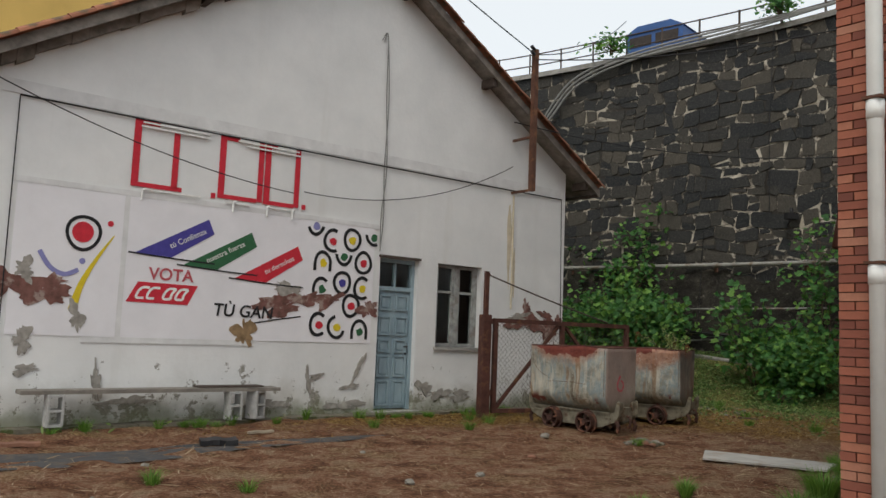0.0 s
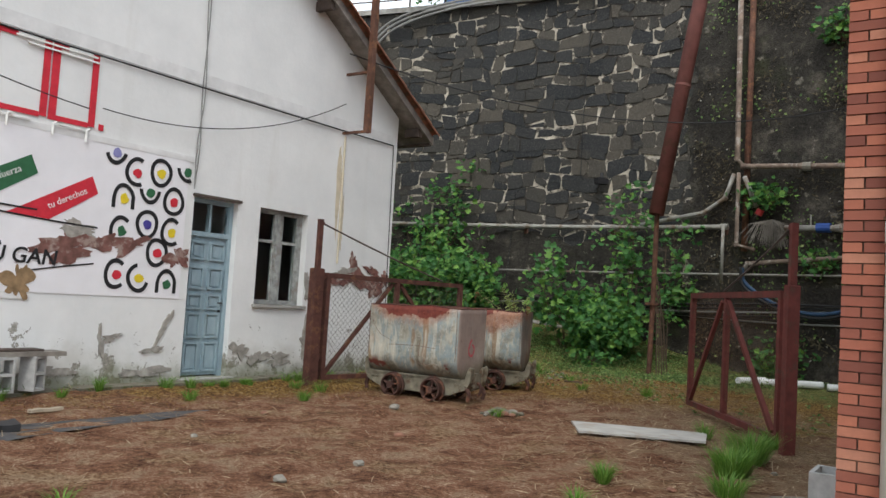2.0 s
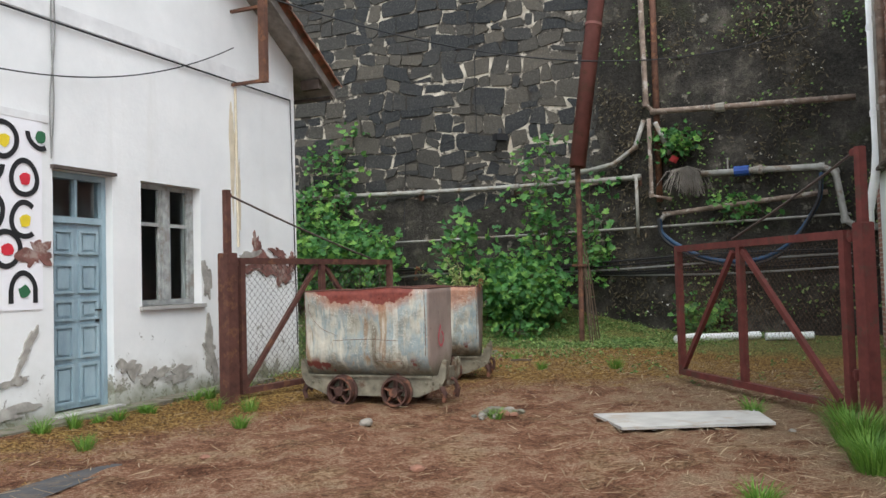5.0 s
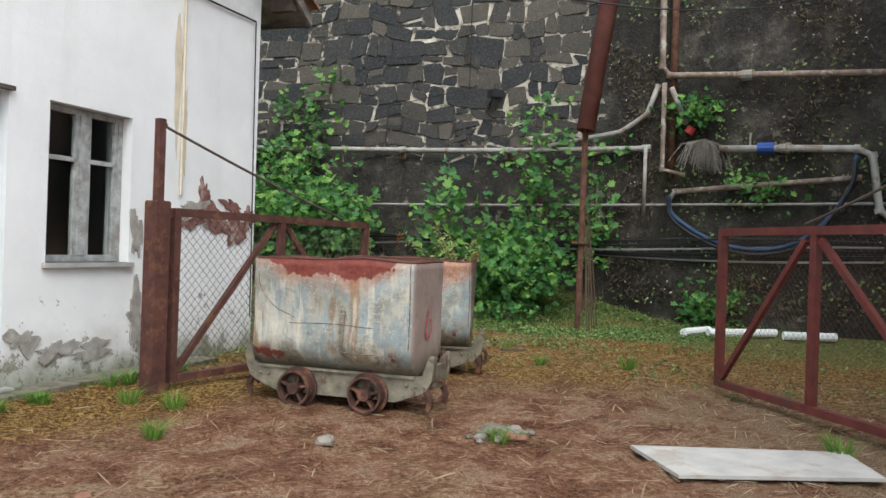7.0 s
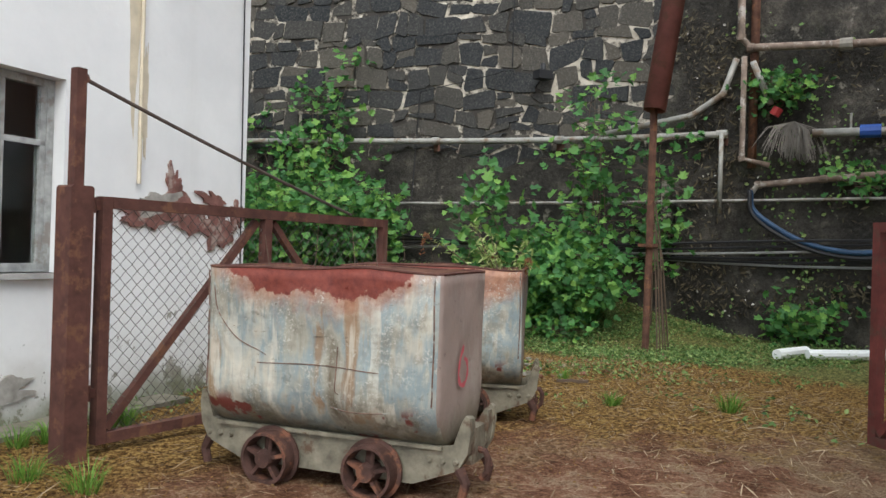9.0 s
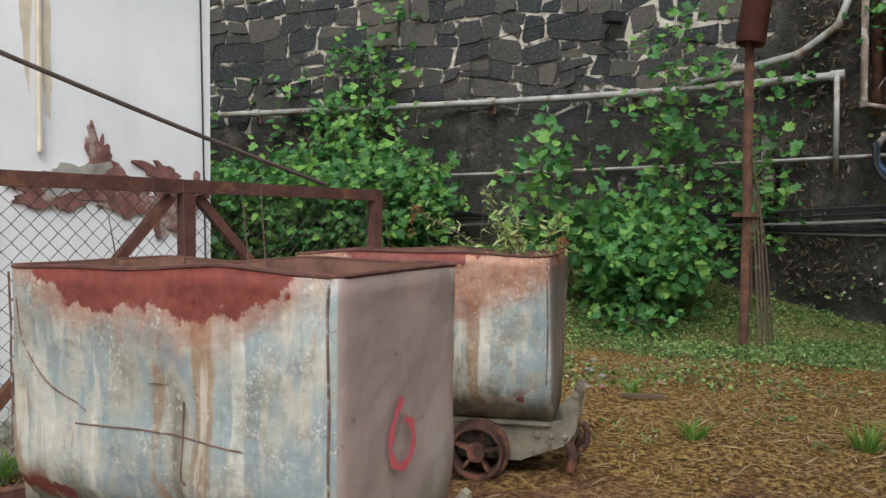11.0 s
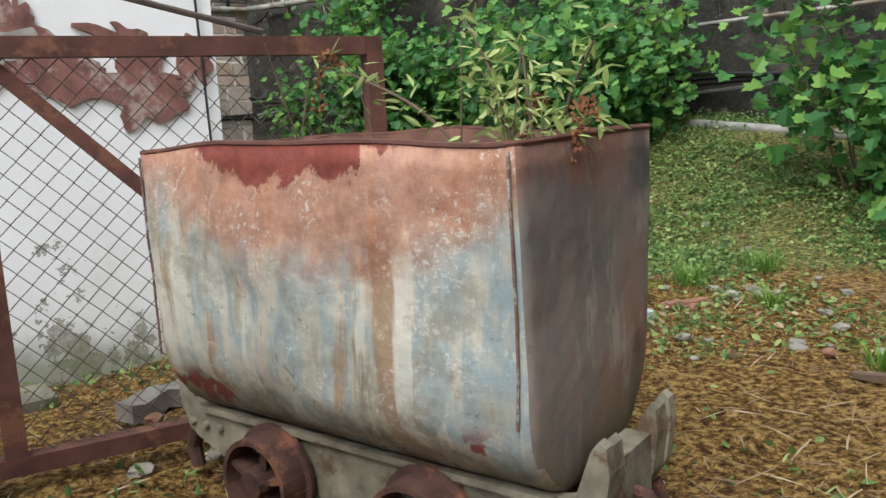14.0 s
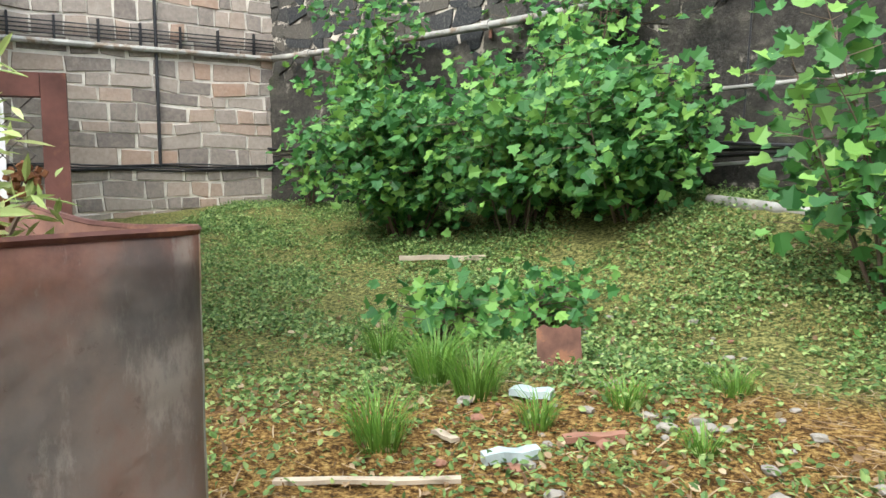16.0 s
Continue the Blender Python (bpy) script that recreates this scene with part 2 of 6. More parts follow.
    k["mossy"] = plain("mossy_concrete", (0.17, 0.155, 0.12), 0.95, 0, 0.4, 6, 0.6, (0.07, 0.085, 0.03))
    k["block"] = plain("concrete_block", (0.42, 0.42, 0.41), 0.95, 0, 0.25, 10, 0.5)
    k["slab"] = plain("pale_board", (0.40, 0.385, 0.355), 0.8, 0, 0.2, 4, 0.15, (0.33, 0.29, 0.245))
    k["wood"] = plain("grey_weathered_wood", (0.22, 0.20, 0.175), 0.9, 0, 0.35, 6, 0.35)
    k["pale_wood"] = plain("pale_dry_wood", (0.38, 0.32, 0.24), 0.9, 0, 0.3, 7, 0.3)
    k["stone_bit"] = plain("pale_rubble", (0.25, 0.23, 0.195), 0.95, 0, 0.35, 8, 0.5)
    k["clay_bit"] = plain("broken_clay", (0.24, 0.12, 0.08), 0.9, 0, 0.3, 8, 0.4)
    k["plastic"] = plain("pale_plastic_bag", (0.36, 0.43, 0.43), 0.4, 0, 0.2, 12, 0.2)
    k["asphalt"] = plain("old_wet_asphalt", (0.062, 0.062, 0.064), 0.8, 0, 0.35, 8, 0.5, (0.10, 0.08, 0.065))
    k["soil_in"] = plain("dark_soil", (0.06, 0.045, 0.03), 0.95, 0, 0.5, 10, 0.6)

    def tub(name, seed, red_deep, red_edge):
        m = Mat(name, 0.62, 0.15, 0.35)
        z, x = m.axis(2), m.axis(0)
        n1, st, fine = m.noise(2.3 + seed * 0.3, 7, 0.7), m.noise(5.0 + seed, 6, 0.65, (1, 1, 0.14)), m.noise(16, 7, 0.75)
        wide = m.noise(1.7 + seed * 0.4, 4, 0.55, (1, 1, 0.55))
        patchy = m.math("MULTIPLY_ADD", wide, 0.65, m.math("MULTIPLY", st, 0.35))
        paint = m.ramp(patchy, (0.38, (0.15, 0.125, 0.085)), (0.44, (0.36, 0.35, 0.29)), (0.48, (0.24, 0.30, 0.31)), (0.53, (0.46, 0.43, 0.35)), (0.58, (0.28, 0.34, 0.34)), (0.65, (0.43, 0.38, 0.29)), (0.74, (0.26, 0.18, 0.11)))
        paint = m.mix(m.math("MULTIPLY", m.step(st, 0.54, 0.62), 0.75), paint, (0.26, 0.155, 0.075))
        paint = m.mix(m.math("MULTIPLY", m.step(m.noise(7, 5, 0.6, (1, 1, 0.10)), 0.56, 0.62), 0.6), paint, (0.60, 0.57, 0.48))
        paint = m.mix(m.math("MULTIPLY", m.step(m.noise(3.1, 6, 0.7), 0.60, 0.68), 0.6), paint, (0.17, 0.16, 0.125))
        paint = m.mix(m.step(m.noise(8, 8, 0.82), 0.64, 0.665), paint, (0.09, 0.055, 0.038))
        paint = m.mix(m.math("MULTIPLY", m.step(n1, 0.5, 0.62), 0.6), paint, (0.19, 0.175, 0.135))
        paint = m.mix(m.math("MULTIPLY", m.step(m.noise(26, 6, 0.75), 0.56, 0.64), 0.4), paint, (0.54, 0.51, 0.43))
        edge = m.math("ADD", z, m.math("MULTIPLY", n1, -0.55))
        edge = m.math("ADD", edge, m.math("MULTIPLY", m.noise(9, 5, 0.6, (1, 1, 0.4)), -0.22))
        arch = m.math("MULTIPLY", m.math("POWER", m.math("ABSOLUTE", m.math("ADD", x, 0.78)), 2.0), -0.42)
        edge = m.math("ADD", edge, arch)
        halo = m.math("MULTIPLY", m.step(m.math("ADD", edge, m.math("MULTIPLY", fine, -0.25)), 0.42 - red_deep, 0.66 - red_deep), 0.85)
        col = m.mix(halo, paint, m.ramp(fine, (0.35, (0.24, 0.095, 0.055)), (0.65, (0.44, 0.22, 0.135))))
        speck = m.math("MULTIPLY", m.step(m.noise(48, 6, 0.8), 0.53, 0.60), m.step(m.noise(4.5, 4, 0.6), 0.45, 0.62))
        col = m.mix(m.math("MULTIPLY", speck, 0.75), col, (0.56, 0.54, 0.48))
        dark = m.math("MULTIPLY", m.step(m.noise(30, 7, 0.8, (0.5, 0.5, 1.5)), 0.60, 0.66), m.step(m.noise(3.0, 3, 0.5), 0.42, 0.60))
        col = m.mix(m.math("MULTIPLY", dark, 0.8), col, (0.09, 0.075, 0.06))
        col = m.mix(m.step(edge, red_edge, red_edge + 0.02), col, m.ramp(fine, (0.3, (0.11, 0.026, 0.020)), (0.7, (0.24, 0.060, 0.042))))
        grime = m.step(m.math("ADD", z, m.math("MULTIPLY", n1, -0.45)), 0.34, 0.08)
        col = m.mix(m.math("MULTIPLY", grime, 0.85), col, m.ramp(st, (0.4, (0.055, 0.045, 0.028)), (0.6, (0.16, 0.14, 0.085))))
        col = m.mix(m.math("MULTIPLY", m.step(m.noise(4, 6, 0.6), 0.56, 0.60), m.step(z, 0.56, 0.46)), col, (0.16, 0.045, 0.035))
        return m.done(col, m.math("ADD", m.math("MULTIPLY", fine, 0.5), m.math("MULTIPLY", m.noise(3.5, 3, 0.5), 5.0)), 0.5, 0.012, m.step(n1, 0.1, 0.9))

    k["tub_a"] = tub("weathered_blue_white_tub", 0.0, 0.0, 0.735)
    k["tub_b"] = tub("rusty_green_white_tub", 1.0, 0.13, 0.80)

    def endplate(name, c1, c2, c3, top):
        m = Mat(name, 0.7, 0.15, 0.3)
        n1 = m.noise(1.8, 7, 0.65, (1, 1, 0.7))
        col = m.ramp(n1, (0.3, c1), (0.5, c2), (0.68, c3))
        col = m.mix(m.math("MULTIPLY", m.step(m.noise(11, 7, 0.75), 0.6, 0.66), 0.5), col, (0.12, 0.09, 0.075))
        z = m.axis(2)
        rust = m.step(m.math("ADD", z, m.math("MULTIPLY", m.noise(2.5, 6, 0.6), -0.6)), 0.78, 0.98)
        col = m.mix(m.math("MULTIPLY", rust, top), col, m.ramp(m.noise(12, 6, 0.7), (0.35, (0.12, 0.045, 0.032)), (0.65, (0.25, 0.11, 0.07))))
        col = m.mix(m.math("MULTIPLY", m.step(m.noise(6, 7, 0.75, (1, 1, 0.35)), 0.54, 0.64), 0.45), col, (0.36, 0.34, 0.29))
        col = m.mix(m.math("MULTIPLY", m.step(m.noise(2.4, 5, 0.5), 0.52, 0.66), 0.7 * top + 0.15), col, (0.05, 0.05, 0.048))
        low = m.step(m.math("ADD", z, m.math("MULTIPLY", m.noise(3, 6), -0.4)), 0.4, 0.15)
        col = m.mix(m.math("MULTIPLY", low, 0.7), col, (0.14, 0.12, 0.07))
        return m.done(col, m.math("ADD", m.math("MULTIPLY", m.noise(18, 5, 0.65), 0.5), m.math("MULTIPLY", m.noise(3.2, 4, 0.55), 4)), 0.45, 0.014)

    k["end_a"] = endplate("dull_pink_end_plate", (0.26, 0.21, 0.19), (0.32, 0.25, 0.22), (0.34, 0.29, 0.25), 0.15)
    k["end_b"] = endplate("grey_rust_end_plate", (0.10, 0.11, 0.11), (0.20, 0.17, 0.145), (0.22, 0.115, 0.078), 0.8)
    k["chassis"] = plain("grey_chassis_steel", (0.215, 0.195, 0.145), 0.8, 0.1, 0.55, 7, 0.6, (0.11, 0.07, 0.045))
    k["wheel"] = plain("rusted_wheel_iron", (0.085, 0.045, 0.036), 0.8, 0.25, 0.5, 9, 0.5, (0.20, 0.09, 0.055))
    k["seam"] = plain("rusty_weld", (0.17, 0.10, 0.075), 0.85, 0.1, 0.6, 20, 0.3, (0.33, 0.35, 0.33))

    m = Mat("yard_ground", 0.97, 0, 0.1)
    a, b, f, g = m.noise(0.55, 7, 0.65), m.noise(2.2, 7, 0.7), m.noise(75, 6, 0.78), m.noise(24, 7, 0.78)
    grain = m.math("ADD", m.math("MULTIPLY", b, 0.35), m.math("MULTIPLY_ADD", g, 0.35, m.math("MULTIPLY", f, 0.30)))
    soil = m.ramp(grain, (0.42, (0.045, 0.019, 0.011)), (0.485, (0.155, 0.074, 0.042)), (0.53, (0.235, 0.126, 0.078)), (0.59, (0.46, 0.35, 0.25)))
    soil = m.mix(m.math("MULTIPLY", m.step(m.noise(1.4, 7, 0.7), 0.50, 0.62), 0.6), soil, m.ramp(g, (0.40, (0.07, 0.040, 0.020)), (0.5, (0.21, 0.135, 0.070)), (0.6, (0.40, 0.30, 0.19))))
    moss = m.ramp(g, (0.41, (0.036, 0.020, 0.008)), (0.50, (0.165, 0.090, 0.026)), (0.59, (0.40, 0.27, 0.10)))
    straw = m.ramp(f, (0.4, (0.085, 0.052, 0.030)), (0.5, (0.19, 0.125, 0.075)), (0.62, (0.40, 0.30, 0.20)))
    green = m.ramp(g, (0.40, (0.028, 0.036, 0.012)), (0.49, (0.10, 0.105, 0.032)), (0.60, (0.29, 0.27, 0.10)))
    col = m.mix(m.step(m.math("ADD", b, m.math("MULTIPLY", m.attr("straw"), 0.16)), 0.50, 0.72), soil, straw)
    col = m.mix(m.step(m.math("ADD", b, m.math("MULTIPLY", m.attr("moss"), 0.8)), 0.80, 1.1), col, moss)
    col = m.mix(m.step(m.math("ADD", a, m.attr("green")), 0.75, 1.15), col, green)
    k["ground"] = m.done(col, m.math("ADD", g, m.math("MULTIPLY", f, 0.6)), 1.0, 0.022)

    def leaf(name, c1, c2, c3):
        m = Mat(name, 0.55, 0, 0.35)
        m.b.inputs["Subsurface Weight"].default_value = 0.0
        col = m.ramp(m.island(), (0, c1), (0.55, c2), (1, c3))
        mat = m.done(col)
        tr = m.n.new("ShaderNodeBsdfTranslucent")
        m.l.new(col, tr.inputs[0])
        ms = m.n.new("ShaderNodeMixShader")
        ms.inputs[0].default_value = 0.35
        m.l.new(m.b.outputs[0], ms.inputs[1])
        m.l.new(tr.outputs[0], ms.inputs[2])
        m.l.new(ms.outputs[0], m.n["Material Output"].inputs[0])
        return mat

    k["leaf"] = leaf("sycamore_leaf", (0.030, 0.11, 0.030), (0.075, 0.215, 0.05), (0.21, 0.385, 0.075))
    k["leaf_pale"] = leaf("buddleia_leaf", (0.20, 0.28, 0.08), (0.32, 0.40, 0.13), (0.50, 0.55, 0.25))
    k["herb"] = leaf("ground_herb", (0.05, 0.105, 0.03), (0.14, 0.24, 0.065), (0.33, 0.42, 0.15))
    k["grass"] = leaf("green_grass", (0.07, 0.16, 0.02), (0.12, 0.25, 0.035), (0.20, 0.34, 0.06))
    k["straw"] = leaf("dry_straw", (0.15, 0.09, 0.05), (0.29, 0.20, 0.115), (0.52, 0.41, 0.27))
    k["mossbit"] = leaf("orange_moss", (0.07, 0.036, 0.011), (0.18, 0.095, 0.026), (0.36, 0.22, 0.075))
    k["deadgrass"] = leaf("dead_wall_growth", (0.035, 0.028, 0.018), (0.085, 0.068, 0.04), (0.17, 0.14, 0.085))
    k["flower_white"] = leaf("pale_flower", (0.4, 0.38, 0.34), (0.55, 0.52, 0.46), (0.65, 0.62, 0.56))
    k["stain"] = plain("ochre_stained_paint", (0.62, 0.55, 0.42), 0.85, 0, 0.2, 5)
    k["twig"] = plain("grey_twig", (0.12, 0.085, 0.06), 0.9)
    k["flower_dry"] = plain("dry_brown_flower", (0.20, 0.085, 0.04), 0.95, 0, 0.4, 40)
    k["sill_stone"] = plain("door_sill_stone", (0.40, 0.39, 0.37), 0.9)
    return k


K = make_materials()
rng = np.random.default_rng(7)


# ---- mesh helpers ----
def mesh_ob(name, verts, faces, mat, parent=None, label="", smooth=False):
    me = bpy.data.meshes.new(name)
    me.from_pydata([tuple(v) for v in verts], [], faces)
    me.materials.append(mat)
    if smooth:
        me.polygons.foreach_set("use_smooth", [True] * len(me.polygons))
    me.update()
    ob = new(name, me)
    ob.parent = parent
    if label:
        ob["label"] = label
    return ob


class Geo:
    """Collects the faces of one mesh."""

    def __init__(self):
        self.v, self.f = [], []

    def add(self, verts, faces):
        o = len(self.v)
        self.v += [tuple(p) for p in verts]
        self.f += [tuple(i + o for i in q) for q in faces]
        return self

    def box(self, x0, y0, z0, x1, y1, z1, m=None):
        v = [Vector(p) for p in ((x0, y0, z0), (x1, y0, z0), (x1, y1, z0), (x0, y1, z0), (x0, y0, z1), (x1, y0, z1), (x1, y1, z1), (x0, y1, z1))]
        if m is not None:
            v = [m @ p for p in v]
        return self.add(v, [(3, 2, 1, 0), (4, 5, 6, 7), (0, 1, 5, 4), (1, 2, 6, 5), (2, 3, 7, 6), (3, 0, 4, 7)])

    def prism(self, outline, y0, y1):
        """An upright outline of (x, z), counter-clockwise, made solid from y0 (front) to y1."""
        n = len(outline)
        v = [(x, y0, z) for x, z in outline] + [(x, y1, z) for x, z in outline]
        f = [tuple(range(n)), tuple(range(2 * n - 1, n - 1, -1))]
        f += [(i, i + n, (i + 1) % n + n, (i + 1) % n) for i in range(n)]
        return self.add(v, f)

    def tube(self, pts, r, seg=8, r1=None, closed=False):
        pts = [Vector(p) for p in pts]
        n = len(pts)
        r1 = r if r1 is None else r1
        v, side = [], None
        for i, p in enumerate(pts):
            d = (pts[min(i + 1, n - 1)] - pts[max(i - 1, 0)]).normalized()
            if side is None:
                side = d.orthogonal().normalized()
            side = (side - d * side.dot(d)).normalized()
            up = d.cross(side)
            rr = r + (r1 - r) * i / max(1, n - 1)
            v += [p + (side * math.cos(a) + up * math.sin(a)) * rr for a in (2 * math.pi * k / seg for k in range(seg))]
        f = [(i * seg + k, i * seg + (k + 1) % seg, (i + 1) * seg + (k + 1) % seg, (i + 1) * seg + k) for i in range(n - 1) for k in range(seg)]
        f += [tuple(range(seg - 1, -1, -1)), tuple(range((n - 1) * seg, n * seg))]
        return self.add(v, f)

    def beam(self, a, b, w, h=None):
        """A square bar from a to b."""
        a, b = Vector(a), Vector(b)
        d = (b - a).normalized()
        x = d.cross(Vector((0, 0, 1)))
        x = x.normalized() if x.length > 0.05 else Vector((1, 0, 0))
        y = x.cross(d).normalized()
        h = w if h is None else h
        c = [(x * sx * w / 2 + y * sy * h / 2) for sx, sy in ((-1, -1), (1, -1), (1, 1), (-1, 1))]
        return self.add([a + q for q in c] + [b + q for q in c], [(3, 2, 1, 0), (4, 5, 6, 7), (0, 1, 5, 4), (1, 2, 6, 5), (2, 3, 7, 6), (3, 0, 4, 7)])

    def ob(self, name, mat, parent=None, label="", smooth=False):
        return mesh_ob(name, self.v, self.f, mat, parent, label, smooth)


def weld(ob):
    bm = bmesh.new()
    bm.from_mesh(ob.data)
    bmesh.ops.remove_doubles(bm, verts=bm.verts, dist=0.001)
    bm.to_mesh(ob.data)
    bm.free()
    return ob


def empty(name, m=None):
    e = new(name)
    e.empty_display_size = 0.1
    if m is not None:
        e.matrix_world = m
    return e


def arc(pts, sag=0.0, n=16):
    """Points along a hanging line from the first to the last point."""
    a, b = Vector(pts[0]), Vector(pts[-1])
    return [a.lerp(b, i / n) - Vector((0, 0, sag * 4 * (i / n) * (1 - i / n))) for i in range(n + 1)]


def smooth_line(pts, n=6):
    pts = [Vector(p) for p in pts]
    q = [pts[0] * 2 - pts[1], *pts, pts[-1] * 2 - pts[-2]]
    out = []
    for i in range(1, len(q) - 2):
        for k in range(n):
            t = k / n
            a, b, c, d = q[i - 1:i + 3]
            out.append(0.5 * ((2 * b) + (c - a) * t + (2 * a - 5 * b + 4 * c - d) * t * t + (3 * b - a - 3 * c + d) * t ** 3))
    return out + [pts[-1]]


def sstep(t):
    t = np.clip(t, 0, 1)
    return t * t * (3 - 2 * t)


# ---- plan: curved retaining wall, ground ----
CURVE = np.array([(16.2, 10.3), (15.0, 13.0), (13.65, 15.5), (11.6, 18.85), (9.4, 21.7), (6.6, 24.2), (2.8, 27.2), (-0.45, 29.2)])
LINE = np.array([p.to_2d() for p in smooth_line([(*p, 0) for p in CURVE], 8)])
ARC = np.concatenate([[0], np.cumsum(np.linalg.norm(np.diff(LINE, axis=0), axis=1))])


def on_wall(s, z, off=0.0):
    """A point at s metres along the retaining wall, off metres in front of it."""
    p = np.array([np.interp(s, ARC, LINE[:, k]) for k in (0, 1)])
    q = np.array([np.interp(min(s + 0.3, ARC[-1]), ARC, LINE[:, k]) for k in (0, 1)]) - np.array([np.interp(max(s - 0.3, 0), ARC, LINE[:, k]) for k in (0, 1)])
    q /= np.linalg.norm(q)
    n = np.array([-q[1], q[0]])
    n = n if n @ (np.array([4, 10]) - p) > 0 else -n
    return Vector((p[0] + n[0] * off, p[1] + n[1] * off, z))


def at_x(x, z, off=0.0):
    return on_wall(float(np.interp(-x, -LINE[:, 0], ARC)), z, off)


def ground_z(x, y):
    x, y = np.asarray(x, float), np.asarray(y, float)
    d = np.min(np.hypot(x[..., None] - LINE[:, 0], y[..., None] - LINE[:, 1]), axis=-1)
    bank = (0.28 + 0.57 * sstep((x - 3.0) / 4.0)) * sstep((4.4 - d) / 3.8) * sstep((y - 17.5) / 4.5)
    back = 0.5 * sstep((y - 19.5) / 8)
    bumps = 0.018 * np.sin(1.7 * x + 0.6 * y) * np.sin(1.3 * y - 0.4 * x) + 0.01 * np.sin(5.1 * x) * np.sin(4.3 * y + x)
    near = np.minimum(sstep((np.hypot(x + 1, y) - 2) / 3), 1)
    return -0.03 + bank + back + bumps * near


def gz(x, y):
    return float(ground_z(x, y))


def build_ground():
    xs = np.concatenate([[-900, -300, -120, -60, -40, -30, -22, -16], np.arange(-12, 16.01, 0.16), [18, 22, 30, 40, 60, 120, 300, 900]])
    ys = np.concatenate([[-900, -300, -120, -60, -40, -28, -20, -14, -10, -7], np.arange(-5, 31.01, 0.16), [34, 38, 45, 60, 120, 300, 900]])
    X, Y = np.meshgrid(xs, ys)
    Z = ground_z(X, Y) + 0.012 * rng.normal(size=X.shape) * (np.abs(X) < 17)
    nx, ny = len(xs), len(ys)
    i = np.arange(nx * ny).reshape(ny, nx)
    F = np.stack([i[:-1, :-1], i[:-1, 1:], i[1:, 1:], i[1:, :-1]], -1).reshape(-1, 4)
    ob = mesh_ob("ground", np.stack([X, Y, Z], -1).reshape(-1, 3).tolist(), F.tolist(), K["ground"], smooth=True)
    x, y = X.ravel(), Y.ravel()
    d = np.min(np.hypot(x[:, None] - LINE[:, 0], y[:, None] - LINE[:, 1]), axis=1)
    wall_d = -((x + 1.07) * -0.649 + (y - 13.95) * 0.760)
    green = sstep((5.2 - d) / 3.0) * 0.75 + sstep((y - 17.2) / 2.2) * 0.4 + 0.35 * sstep((0.9 - wall_d) / 0.8)
    moss = sstep((y - 11.3) / 3.5) * 0.62 + 0.25 * sstep((x - 3.5) / 2) * sstep((y - 8) / 3) + 0.42 * sstep((2.6 - wall_d) / 1.6) * sstep((wall_d - 0.2) / 0.4)
    straw = sstep((x - 0.5 * y + 2.5) / 3)
    moss += 0.35 * sstep((x - 0.5 * y + 1.0) / 2.5)
    green += 0.28 * sstep((x - 0.55 * y + 0.6) / 1.5)
    for nm, val in (("green", green), ("moss", moss), ("straw", straw)):
        at = ob.data.attributes.new(nm, "FLOAT", "POINT")
        at.data.foreach_set("value", val.astype(np.float32))
    tagged(ob, "reddish bare earth yard with orange moss, straw and weeds", "ground", kind="structure")


build_ground()

# ---- the white house ----
HOUSE = pose(-1.07, 13.95, 0, 0, 0, 39.3)
S0, S1, APEX, EAVE, MIDS = -6.15, 4.65, 8.0, 4.81, -0.62


def gable(s):
    return APEX - (APEX - EAVE) * (abs(s - MIDS) / (S1 - MIDS))


